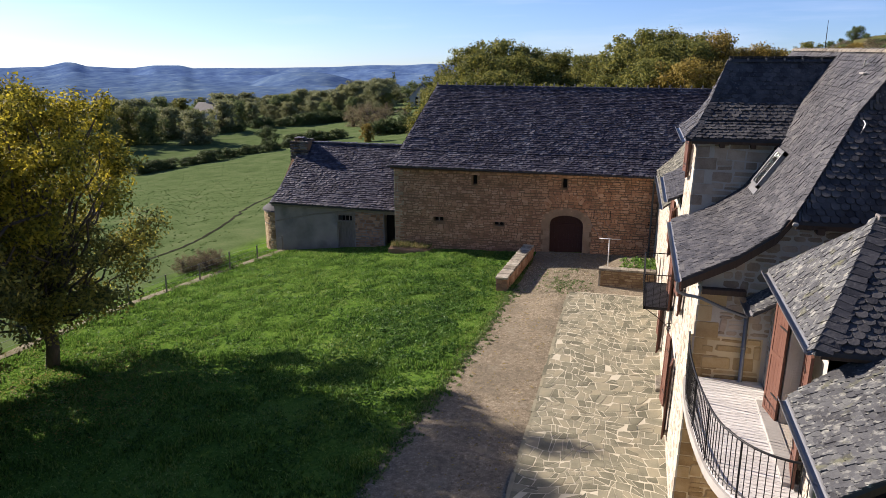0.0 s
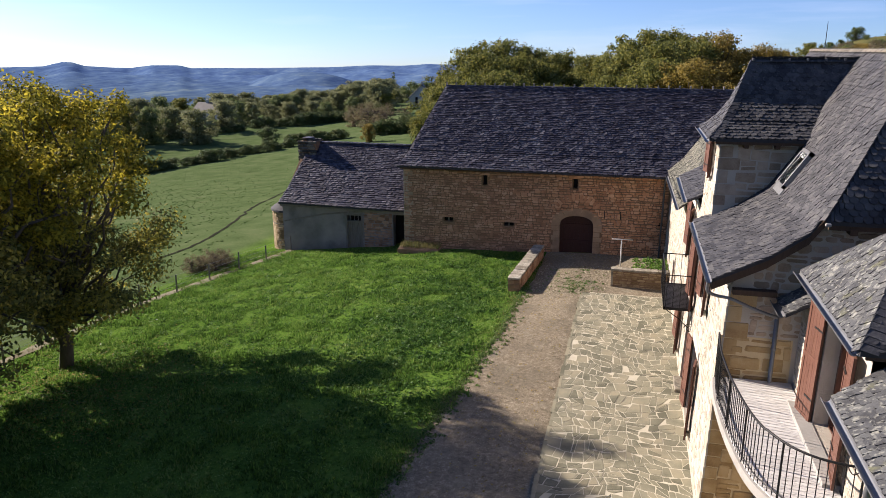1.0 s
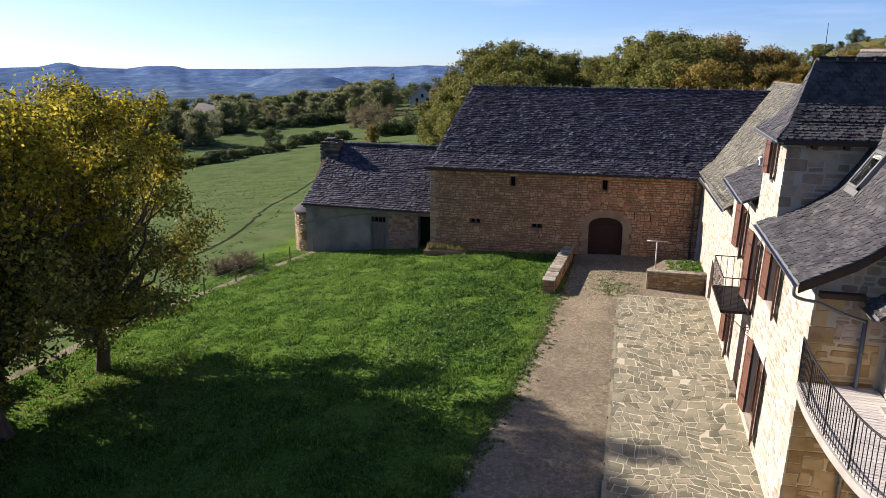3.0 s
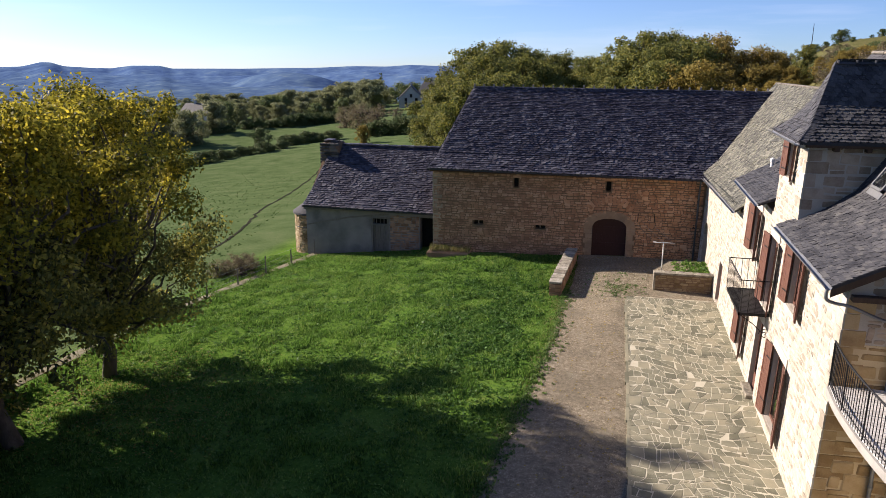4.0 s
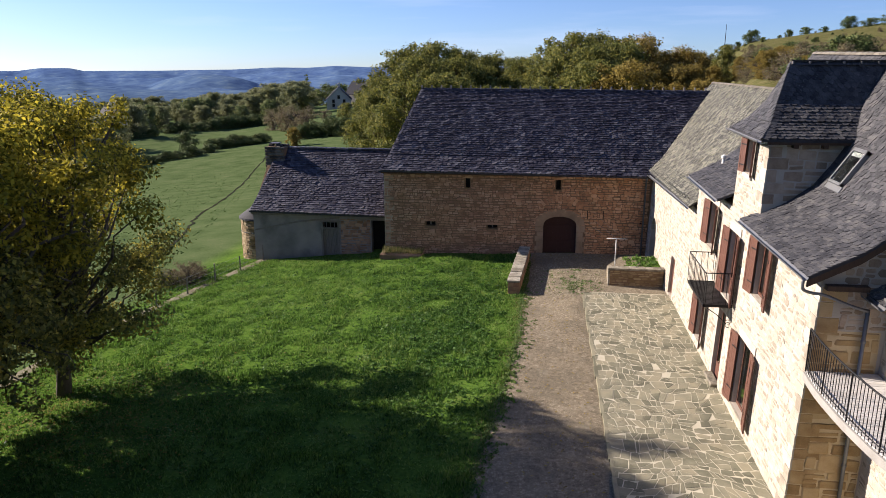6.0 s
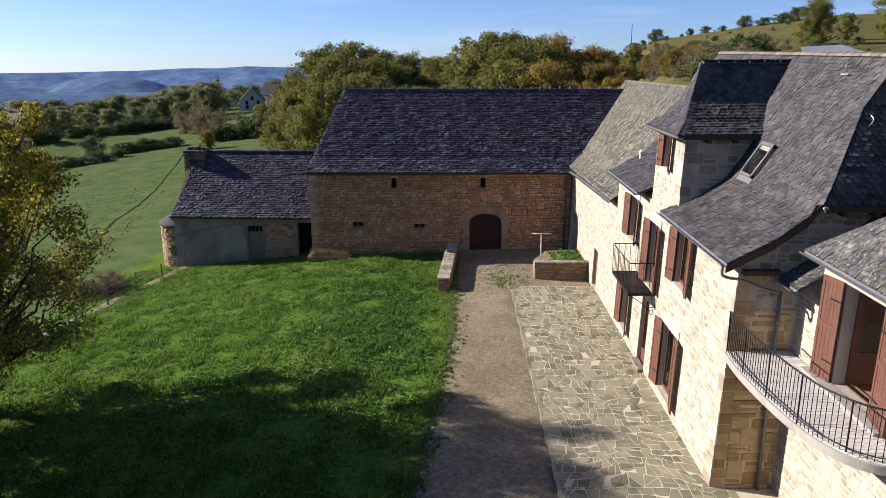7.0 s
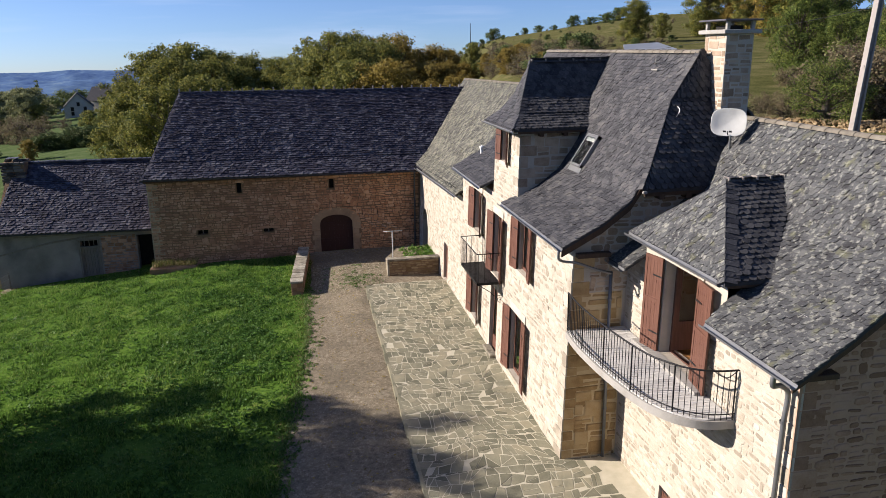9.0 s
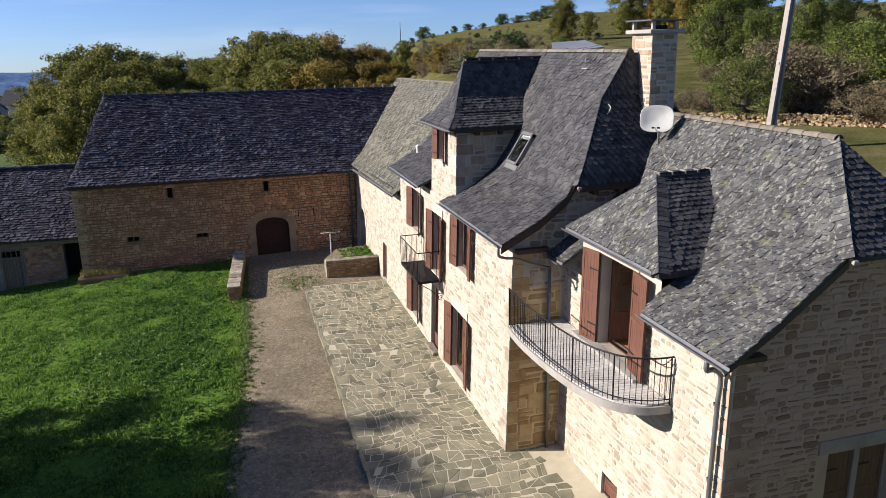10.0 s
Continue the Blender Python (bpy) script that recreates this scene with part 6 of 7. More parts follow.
tree("lawn_tree", "broad dark tree shading the near lawn", 12.7, 5.9, M_LEAF_D, 700, 0.2, 17, 0.25, 0.1, 150, (-22.6, 6.6, land(-22.6, 6.6)), droop=0.1)


# out of view, added to block sky light over the shaded lawn
tree("lawn_tree", "unseen dense tree added to deepen the lawn shade", 14.0, 6.5, M_LEAF_D, 420, 0.2, 27, 0.3, 0.12, 130, (-27.5, 7.5, land(-27.5, 7.5)), droop=0.08)


def far_tree(label, h, spread, leaf, seed, per=60, size=0.34, base=0.08, clumps=36, name="oak", flat=0.7):
    """A pattern tree, parked where it is planted first."""
    return tree(name, label, h, spread, leaf, per, size, seed, 0.32, base, clumps)


def stand(px, py, h, src, full, turn, wide=1.0):
    s_ = h / full
    c = copy_thing(src, Matrix.Translation((px, py, land(px, py) - 0.15)) @ Matrix.Rotation(radians(turn), 4, "Z"))
    c.scale = (s_ * wide, s_ * wide, s_)
    return c


def spot(az, el, start=60.0, top=520.0, eye=10.5):
    """Where the ray at an azimuth (right of +y) and a height angle, from over the yard, meets the land."""
    r = start
    while r < top:
        px, py = -4 + r * math.sin(radians(az)), r * math.cos(radians(az))
        if (land(px, py) - eye) / r > math.tan(radians(el)):
            break
        r += 1.0
    return px, py, r


KIND = {
    "oak": (far_tree("broad green oak at the edge of the wood", 14, 5.6, M_LEAF_O, 8, 210, 0.15, clumps=95), 14),
    "oak2": (far_tree("green oak with a ragged crown in the wood", 14, 5.0, M_LEAF_O2, 18, 210, 0.15, clumps=95), 14),
    "amber": (far_tree("amber autumn oak in the hillside wood", 13, 5.2, M_LEAF_A, 9, 210, 0.15, clumps=95), 13),
    "rust": (far_tree("russet autumn tree in the hillside wood", 13, 5.2, M_LEAF_R, 19, 210, 0.15, clumps=95), 13),
    "bank": (far_tree("leafy green tree on the bank", 12, 5.0, M_LEAF_K, 38, 210, 0.13, clumps=90), 12),
    "dark": (far_tree("green tree of the valley wood, paled with painted haze", 12, 5.4, M_LEAF_V_HAZE, 10, 75, 0.26, clumps=60), 12),
    "grey": (far_tree("grey-green tree of the valley wood, paled with painted haze", 12, 5.2, M_LEAF_G_HAZE, 20, 75, 0.26, clumps=60), 12),
    "bush": (far_tree("dark rounded hedgerow bush in the pasture", 3, 2.1, M_LEAF_D, 11, 420, 0.095, 0.02, 24, "bush"), 3),
    "scrub": (far_tree("bare brown scrub bush on the slope", 3, 2.0, M_LEAF_B, 12, 420, 0.075, 0.02, 16, "bush"), 3),
    "green": (far_tree("bright green leafy bush on the bank", 4, 2.2, M_LEAF_K, 13, 900, 0.055, 0.02, 24, "bush"), 4),
}
first = set()


def grow(kind, px, py, h, r, wide=1.0):
    src, full = KIND[kind]
    if kind not in first:
        first.add(kind)
        src.location = (px, py, land(px, py) - 0.15)
        src.scale = (h / full,) * 3
        return src
    return stand(px, py, h, src, full, r.uniform(0, 360), wide)


def skyline(az, knots):
    for (a, e), (b, f) in zip(knots, knots[1:]):
        if a <= az <= b:
            return e + (f - e) * (az - a) / (b - a)
    return knots[0][1] if az < knots[0][0] else knots[-1][1]


r = random.Random(3)
WOOD = [(-15, -2.6), (-13.5, -1.6), (-11.5, 0.5), (-10, 0.75), (-8.2, 0.7), (-6.8, -0.3), (-6, -0.1), (-4.5, 0.05), (-3, -0.4), (-1, 0.4), (2.4, 1.25), (5.2, 1.15), (6.6, 0.3), (7.8, 0.1), (10, 0.0), (12.3, 0.3), (14.5, -0.2), (15.5, -0.8), (17, -1.4)]
for row, (d0, d1, drop) in enumerate(((115, 135, 0.0), (98, 112, 0.9), (80, 95, 2.2))):
    az = -13.5
    while az < 16.8:
        dist = r.uniform(d0, d1)
        px, py = -4 + dist * math.sin(radians(az)), dist * math.cos(radians(az))
        el = skyline(az, WOOD) + (0.5 if -2 < az < 6 else 0.2) - drop - r.uniform(-0.15, 0.55)
        h = 10.5 + dist * math.tan(radians(el)) - land(px, py)
        kind = r.choice(("amber", "rust", "rust", "oak2")) if az > 7 else r.choice(("amber", "amber", "oak2")) if az > 4.4 else r.choice(("oak", "oak2", "oak", "oak2"))
        if h > 3:
            grow(kind, px, py, h, r)
        az += r.uniform(1.5, 2.2) * (1.25 if row else 1.0) * (0.75 if az > 4 else 1.0)

# valley wood beyond the pasture
VAL = [(-50, -3.3), (-35, -3.3), (-32, -3.0), (-29, -3.0), (-27.7, -3.1), (-25, -2.65), (-23, -2.85), (-21.2, -2.2), (-19.5, -1.9), (-17, -1.95), (-14, -2.1)]
for row, (d0, d1, drop) in enumerate(((352, 385, 0.0), (320, 350, 0.25), (285, 315, 0.6), (255, 280, 1.1))):
    az = -50.0
    while az < -13:
        dist = r.uniform(d0, d1)
        px, py = -4 + dist * math.sin(radians(az)), dist * math.cos(radians(az))
        h = 10.5 + dist * math.tan(radians(skyline(az, VAL) - drop - r.uniform(0, 0.35))) - land(px, py)
        h = min(h, 15)
        if h > 2.5 and not (row == 3 and r.random() < 0.2) and not (-18.3 < az < -14.8 and row > 0):
            grow(r.choice(("dark", "grey", "grey", "oak2", "grey")), px, py, h, r, r.uniform(1.2, 1.7) if row < 3 else r.uniform(0.95, 1.3))
        az += r.uniform(0.9, 1.6)

# single trees and hedges of the pasture
for az, el, h, kind in ((-32.4, -6.76, 9.2, "grey"), (-30.54, -5.92, 9.5, "grey"), (-35.6, -6.6, 9.5, "dark"), (-34.2, -6.3, 9, "grey"), (-37.2, -6.6, 10.5, "oak2"), (-38.8, -6.8, 9.5, "dark"), (-41, -7.0, 9, "dark"), (-36.3, -5.9, 10.5, "grey"), (-34.9, -5.6, 10, "dark"), (-33.4, -5.5, 9.5, "oak2"), (-29.4, -5.5, 8, "dark"), (-38, -5.6, 10, "grey"), (-40, -5.8, 10, "oak2"),
                        (-20.9, -5.75, 6.0, "scrub"), (-19.9, -5.8, 6.6, "scrub"), (-19.0, -5.85, 6.8, "scrub"), (-18.5, -5.9, 5.6, "scrub"), (-19.65, -6.95, 4.2, "amber"), (-17.0, -5.0, 3.4, "scrub"), (-15.4, -5.3, 6.0, "oak2"), (-14.4, -5.6, 7.0, "oak2"), (-27.3, -7.0, 4.4, "bush")):
    px, py, d = spot(az, el)
    grow(kind, px, py, h, r, 1.25 if kind in ("grey", "oak2") else 1.0)
for base, drop in ((-5.25, 0.75), (-4.9, 0.4), (-4.5, 0.1)):
    az = -28.6 if base < -5 else -30.0
    while az < (-21.6 if base < -5 else -19.0):
        px, py, d = spot(az, base + r.uniform(-0.1, 0.1))
        h = d * (math.tan(radians(-base)) + math.tan(radians(skyline(az, VAL) - drop - r.uniform(-0.1, 0.3))))
        if h > 2:
            grow(r.choice(("grey", "grey", "grey", "dark")), px, py, h, r, r.uniform(1.0, 1.4))
        az += r.uniform(1.0, 1.7)
HEDGES = [((-36.5, -8.75), (-34.64, -8.5), 2.4), ((-34.64, -8.5), (-31.67, -8.11), 2.2), ((-31.67, -8.11), (-29.28, -7.71), 2.3), ((-29.28, -7.71), (-26.85, -7.41), 2.2), ((-26.85, -7.41), (-25.24, -7.1), 1.8), ((-25.6, -7.0), (-21.3, -6.6), 2.7), ((-28.2, -5.72), (-24.74, -5.56), 3.2), ((-24.74, -5.56), (-21.2, -5.36), 3.6), ((-18.9, -6.4), (-14.4, -6.12), 3.8), ((-36.5, -6.5), (-28.6, -5.85), 2.4)]
for (a0, e0), (a1, e1), h in HEDGES:
    n = max(4, int(abs(a1 - a0) / 0.5))
    for k in range(n):
        t = (k + r.uniform(-0.3, 0.3)) / n
        px, py, d = spot(a0 + (a1 - a0) * t, e0 + (e1 - e0) * t)
        grow("bush", px, py, h * r.uniform(0.7, 1.15), r, 1.3)

# hillside behind the house
for az, el, h, kind in ((23.8, 0.1, 7.5, "oak"), (25.8, 0.45, 8.0, "oak2"), (16.5, 0.9, 4.0, "bush"), (17.5, 1.0, 4.5, "bush"), (18.6, 1.1, 4.0, "bush"), (20.0, 1.35, 6.0, "bush"), (21.2, 1.45, 5.0, "bush"), (22.3, 1.55, 6.0, "bush"), (23.2, 1.7, 6.5, "bush"), (24.5, 1.8, 6.0, "bush"), (12.6, 0.35, 4.0, "bush"), (13.3, 0.38, 3.2, "bush"), (14.1, 0.45, 5.5, "bush"), (14.8, 0.5, 3.0, "bush")):
    px, py, d = spot(az, el, 60, 330)
    grow(kind, px, py, h * r.uniform(0.5, 0.95), r, r.uniform(0.9, 1.5) if el > 0.5 else 1.0)
az = 25.0
while az < 62:
    for row, (d0, d1, el) in enumerate(((85, 120, 4.2), (60, 78, 3.2), (44, 56, 2.0))):
        if (row and az < 47) or az < 38.6:
            continue
        dist = r.uniform(d0, d1) * (2.0 if az < 30 and row == 0 else 1.0)
        px, py = -6.8 + dist * math.sin(radians(az)), -1 + dist * math.cos(radians(az))
        grow(r.choice(("oak", "bank", "bank", "oak2", "bank")), px, py, 10.6 + dist * math.tan(radians(el + r.uniform(-0.6, 0.8))) - land(px, py), r)
    az += r.uniform(2.0, 3.2)
# beside the chimney the slope lies open under far trees; then two trees, bare scrub and a green thicket
for az, dist, h, kind, wide in ((29.6, 135, 9, "oak2", 1.2), (31.2, 150, 8, "rust", 1.2), (32.6, 140, 9, "oak2", 1.2), (33.9, 130, 10, "rust", 1.1), (35.2, 128, 11, "oak", 1.1), (36.9, 118, 12, "oak", 1.1), (35.7, 62, 7.0, "bank", 0.85), (37.4, 66, 7.6, "bank", 0.9), (38.6, 60, 5.2, "bank", 0.9), (37.9, 41, 3.3, "green", 0.55), (34.2, 46, 1.1, "scrub", 0.8), (35.2, 44, 1.4, "scrub", 0.9), (36.2, 44, 1.7, "green", 0.7), (43.5, 48, 3.6, "green", 0.9), (44.4, 47, 4.4, "green", 0.9), (45.4, 48, 4.6, "green", 1.0), (46.6, 48, 4.3, "green", 1.0), (47.8, 47, 4.4, "green", 1.0)):
    grow(kind, -6.8 + dist * math.sin(radians(az)), -1.1 + dist * math.cos(radians(az)), h, r, wide)
for k in range(26):
    az, dist = 38.8 + 5.0 * k / 26 + r.uniform(-0.2, 0.2), r.uniform(42, 52)
    grow("scrub", -6.8 + dist * math.sin(radians(az)), -1.1 + dist * math.cos(radians(az)), r.uniform(2.2, 3.8), r)
for k in range(12):
    az, dist = r.uniform(45, 49), r.uniform(40, 44)
    grow("scrub", -6.8 + dist * math.sin(radians(az)), -1.1 + dist * math.cos(radians(az)), r.uniform(1.0, 2.2), r)
for k in range(20):
    az, dist = r.uniform(47, 60), r.uniform(36, 47)
    px, py = -6.8 + dist * math.sin(radians(az)), -1 + dist * math.cos(radians(az))
    grow("green" if 43 < az < 46 and r.random() < 0.6 else "scrub", px, py, r.uniform(0.8, 1.6) if az < 39 else r.uniform(1.2, 2.8), r)
for k in range(9):
    az, dist = r.uniform(31, 36), r.uniform(34, 60)
    px, py = -6.8 + dist * math.sin(radians(az)), -1 + dist * math.cos(radians(az))
    grow("scrub", px, py, r.uniform(0.6, 1.6), r)
for k in range(110):
    px, py, d = spot(r.uniform(13, 27), r.uniform(-0.6, 1.6), 70, 320)
    grow(r.choice(("bush", "scrub", "scrub")), px, py, r.uniform(0.3, 1.4), r)
for k in range(26):
    px, py, d = spot(r.uniform(13.5, 21), r.uniform(-1.3, -0.6), 70, 320)
    grow(r.choice(("bush", "scrub", "scrub")), px, py, r.uniform(1.2, 3.0), r)
for k in range(9):
    x, y = -25.4 + r.uniform(-0.9, 0.6), 36.2 + r.uniform(-1.2, 1.2)
    grow("scrub", x, y, r.uniform(0.7, 1.3), r)

# low autumn growth on the near brow of the hill
for k in range(26):
    az = 13.0 + 6.5 * (k + r.uniform(-0.4, 0.4)) / 26
    px, py, d = spot(az, -1.9 + r.uniform(-0.5, 0.7), 60, 320)
    grow(r.choice(("rust", "amber", "scrub", "scrub", "bush")), px, py, r.uniform(1.6, 3.6), r, 1.2)

# rubble bank behind the house
bank = thing("rubble_bank", "tumbled brown rubble wall at the foot of the bank", "wall", (14, 22, 6))
rr = random.Random(70)
rubble = Geo()
for k in range(1300):
    az, dist = 33 + 15.5 * rr.random(), 40.2 + rr.uniform(-1.3, 1.3)
    x, y = -6.8 + dist * math.sin(radians(az)), -1 + dist * math.cos(radians(az))
    q = rr.uniform(0.05, 0.12)
    mm = Matrix.Translation((x, y, land(x, y) + rr.uniform(-0.03, 0.05) + 0.26 * max(0.0, 1 - abs(dist - 40.4)))) @ Euler((rr.uniform(-0.4, 0.4), rr.uniform(-0.4, 0.4), rr.uniform(0, 3))).to_matrix().to_4x4()
    if k < 200:
        part("stone", Geo().box(-q, q, -q * 0.7, q * 0.7, -q * 0.5, q * 0.5, mm, c=q * 0.25), M_OVENSTONE, bank)
    else:
        rubble.box(-q, q, -q * 0.7, q * 0.7, -q * 0.5, q * 0.5, mm)
part("small_rubble", rubble, M_OVENSTONE, bank, kind="stuff")

# concrete power pole with its wires
pole = thing("power_pole", "pale concrete electricity pole behind the house", "power pole", (14.2, 24.1, 6.2))
pg = Geo()
for s_ in (-1, 1):
    pg.prism([(14.2 + s_ * 0.15, 24.0, 5.8), (14.2 + s_ * 0.06, 24.0, 5.8), (14.2 + s_ * 0.035, 24.0, 16), (14.2 + s_ * 0.085, 24.0, 16)], (0, 0.26, 0))
pg.box(14.1, 14.3, 24.05, 24.2, 10.2, 16)
for z in (6.6, 7.5, 8.6, 9.6):
    pg.box(14.05, 14.35, 24.06, 24.19, z, z + 0.1)
pg.v = [(x + 0.075 * (z - 8), y, z) for x, y, z in pg.v]
part("shaft", pg, M_POLE, pole)
pa, pb = Vector((14.5, 24.1, 11.8)), Vector((25.5, 114.6, 8.3))
part("wire", Geo().tube([pa.lerp(pb, t / 12) - Vector((0, 0, 0.9 * (1 - (t / 6 - 1) ** 2))) for t in range(13)], 0.012, 4), M_IRON, pole)

# farm shed with a blue-grey sheet roof on the slope
px, py, d = spot(24.3, -0.9, 60, 320)
fz = land(px, py)
fs = thing("field_shelter", "low farm shelter with a blue-grey sheet roof", "shelter", (px, py, fz))
part("wall", Geo().box(px - 1.4, px + 2.3, py - 2, py + 2, fz - 1, fz + 0.5), M_GREYWOOD, fs)
part("roof", Geo().prism([(px - 3.4, py - 2.4, fz + 0.2), (px + 2.6, py - 2.4, fz + 0.75), (px + 2.6, py + 2.4, fz + 1.5), (px - 1.6, py + 2.4, fz + 1.3)], (0, 0, 0.1)), M_SHEET, fs)

# radio mast on the hill
solid("radio_mast", Geo().tube([(61.5, 298, land(61.5, 298) - 1), (61.5, 298, 10.5 + 298 * math.tan(radians(1.75)))], 0.18, 6, 0.08), M_IRON, "thin radio mast on the hilltop", "mast")


# ---- far houses ----
def far_house(name, label, px, py, w, d, h, rise, turn, wall, roof_m, windows=True):
    z = land(px, py)
    m = Matrix.Translation((px, py, z - 0.5)) @ Matrix.Rotation(radians(turn), 4, "Z")
    ob = thing(name, label, "house", (px, py, z))
    part("wall", Geo().prism([(-w / 2, -d / 2, 0), (w / 2, -d / 2, 0), (w / 2, -d / 2, h), (0, -d / 2, h + rise), (-w / 2, -d / 2, h)], (0, d, 0), m), wall, ob)
    for sgn in (-1, 1):
        e = sgn * (w / 2 + 0.4)
        part("roof", Geo().prism([(0, -d / 2 - 0.4, h + rise + 0.12), (e, -d / 2 - 0.4, h - 0.25), (e, -d / 2 - 0.4, h - 0.05), (0, -d / 2 - 0.4, h + rise + 0.35)], (0, d + 0.8, 0), m), roof_m, ob)
    part("chimney", Geo().box(-0.4, 0.4, d * 0.15, d * 0.15 + 0.7, h + rise - 0.5, h + rise + 1.3, m), wall, ob)
    if windows:
        for x, z0 in ((-w * 0.22, 1.2), (w * 0.22, 1.2), (0, h + 0.2), (-w * 0.22, h - 1.4), (w * 0.22, h - 1.4)):
            # near-black boxes imitate the shade behind the far panes
            part("window", Geo().box(x - 0.5, x + 0.5, -d / 2 - 0.06, -d / 2 + 0.1, z0, z0 + 1.4, m), M_INNER_SHADE, ob)
    return ob


px, py, d = spot(-15.75, -4.2)
far_house("far_house", "pale rendered house with a steep grey slate roof", px, py, 9.5, 9, 4.2, 4.6, 14, M_FARWALL, M_SLATE)
far_house("far_house", "long grey-roofed house beside the pale one", px + 6, py + 14, 14, 8, 5, 4.5, 80, M_FARWALL, M_SLATE, False)
px, py, d = spot(-31.3, -4.9)
far_house("far_barn", "farm building with a blue-grey slate roof among trees", px, py, 7, 12, 3, 2.6, 78, M_FARWALL, M_SLATE, False)
px, py, d = spot(-38.0, -5.3)
far_house("far_barn", "low farm building with a pale roof", px, py, 6, 10, 2.6, 1.6, 75, M_FARWALL, M_SHEET, False)
px, py, d = spot(-18.0, -3.0, 60, 400)
con = thing("conifer", "dark pointed conifer by the far house", "tree", (px, py, land(px, py)))
hc = 10.5 + d * math.tan(radians(-1.65)) - land(px, py)
part("trunk", Geo().tube([(px, py, land(px, py)), (px, py, land(px, py) + hc * 0.9)], 0.3, 6, 0.05), M_BARK, con)
part("crown", crown([((px + 0.3 * math.sin(k * 2), py, land(px, py) + hc * (0.25 + 0.72 * k / 11)), 2.8 * (1 - k / 12.5) + 0.3) for k in range(12)], 40, 0.45, 71, 1.0), M_LEAF_D, con)

# ---- distant hills ----
HILL = [(-75, -1.2), (-60, -1.0), (-50, -1.15), (-44.8, -1.12), (-42.2, -1.08), (-41.5, -0.92), (-41.0, -0.8), (-40.4, -0.84), (-39.7, -1.08), (-38, -1.2), (-36.8, -1.25), (-35.4, -1.08), (-33.6, -1.1), (-32.8, -1.3), (-28, -1.34), (-23, -1.3), (-20, -1.18), (-17.5, -1.22), (-15.5, -1.1), (-13, -1.2), (0, -1.2), (20, -1.2)]
g = Geo()
NA, NR, LAY = 420, 9, 9
for k in range(LAY):
    t = k / (LAY - 1)
    d1 = 800 + 3300 * t
    n0 = len(g.v)
    for j in range(NR + 1):
        f = j / NR
        for i in range(NA + 1):
            az = -78 + 100 * i / NA
            crest = -3.9 + (skyline(az, HILL) + 3.9) * t ** 0.75
            crest += (0.32 * noise.fractal((az * 0.11 + 7 * k, k * 3.0, 0), 0.9, 2.0, 4)) * (1 if k < LAY - 1 else 0.08)
            crest = min(crest, skyline(az, HILL) - 0.05 * (k < LAY - 1))
            if k == 4:      # a wooded spur before the farther ridges
                crest = max(crest, -1.62 - 0.05 * (az + 25) ** 2)
            d = d1 - 330 * (1 - f)
            el = crest - 0.95 * (1 - f) ** 1.3 + 0.1 * noise.fractal((az * 0.5, f * 1.5, k * 5.0), 0.9, 2.0, 4) * math.sin(math.pi * f)
            g.v.append((-4 + d * math.sin(radians(az)), d * math.cos(radians(az)), 10.5 + d * math.tan(radians(el))))
    g.f += [(n0 + j * (NA + 1) + i, n0 + j * (NA + 1) + i + 1, n0 + (j + 1) * (NA + 1) + i + 1, n0 + (j + 1) * (NA + 1) + i) for j in range(NR) for i in range(NA)]
# the blue of the hills is haze held in their colour
solid("backdrop", g, M_HILLS_HAZE, "wooded hills across the valley in painted blue haze", "hills", kind="structure", smooth=True)


# ---- lawn grass ----
rg = np.random.RandomState(11)
N = 110000
x = rg.uniform(-25.5, -6.9, N)
y = 6 + 34.2 * rg.uniform(0, 1, N) ** 0.9
clump = np.array([noise.noise((a * 0.9, b * 0.9, 7)) + 0.6 * noise.noise((a * 3.1, b * 3.1, 1)) for a, b in zip(x, y)])
edge_l = -7.9 + 0.9 * np.clip((y - 14) / 13, 0, 1)
keep = (x < edge_l + 0.06 + 0.5 * clump) & (y < 39.2 + 1.2 * (x < -15)) & ~((x > -7.7) & (y > 32.1)) & (rg.uniform(0, 1, N) < 0.55 + 0.6 * clump + 0.25)
x, y, clump = x[keep], y[keep], clump[keep]
z = np.array([land(a, b) for a, b in zip(x, y)])
n = len(x)
blades = []
for q in range(3):
    a = rg.uniform(0, 2 * np.pi, n)
    h = (0.045 + 0.125 * np.clip(clump + 0.25, 0, 1.2)) * rg.uniform(0.6, 1.4, n)
    w = rg.uniform(0.015, 0.04, n)
    ox, oy = rg.normal(0, 0.025, n), rg.normal(0, 0.025, n)
    lx, ly = rg.normal(0, 0.04, n), rg.normal(0, 0.04, n)
    p = np.stack([x + ox, y + oy, z - 0.01], 1)
    side = np.stack([np.cos(a) * w, np.sin(a) * w, 0 * a], 1)
    tip = p + np.stack([lx, ly, h], 1)
    blades.append(np.stack([p - side, p + side, tip], 1).reshape(-1, 3))
v = np.concatenate(blades)
g = Geo()
g.v = v.tolist()
g.f = [(3 * i, 3 * i + 1, 3 * i + 2) for i in range(len(v) // 3)]
solid("lawn_grass", g, M_GRASS, "short green lawn grass with clover", "grass", kind="stuff")
# broad-leaved weeds in the lawn
rw = np.random.RandomState(12)
clumps = []
for k in range(5200):
    wx, wy = (rw.normal(-9.8, 1.5), rw.normal(27.5, 4.6)) if k < 3400 else (rw.uniform(-23, -8), rw.uniform(16, 38.5))
    if wx < -7.7 and 14 < wy < 38.3 and noise.noise((wx * 0.7, wy * 0.7, 3)) > -0.25:
        clumps.append(((wx, wy, land(wx, wy) + 0.05), rw.uniform(0.08, 0.2)))
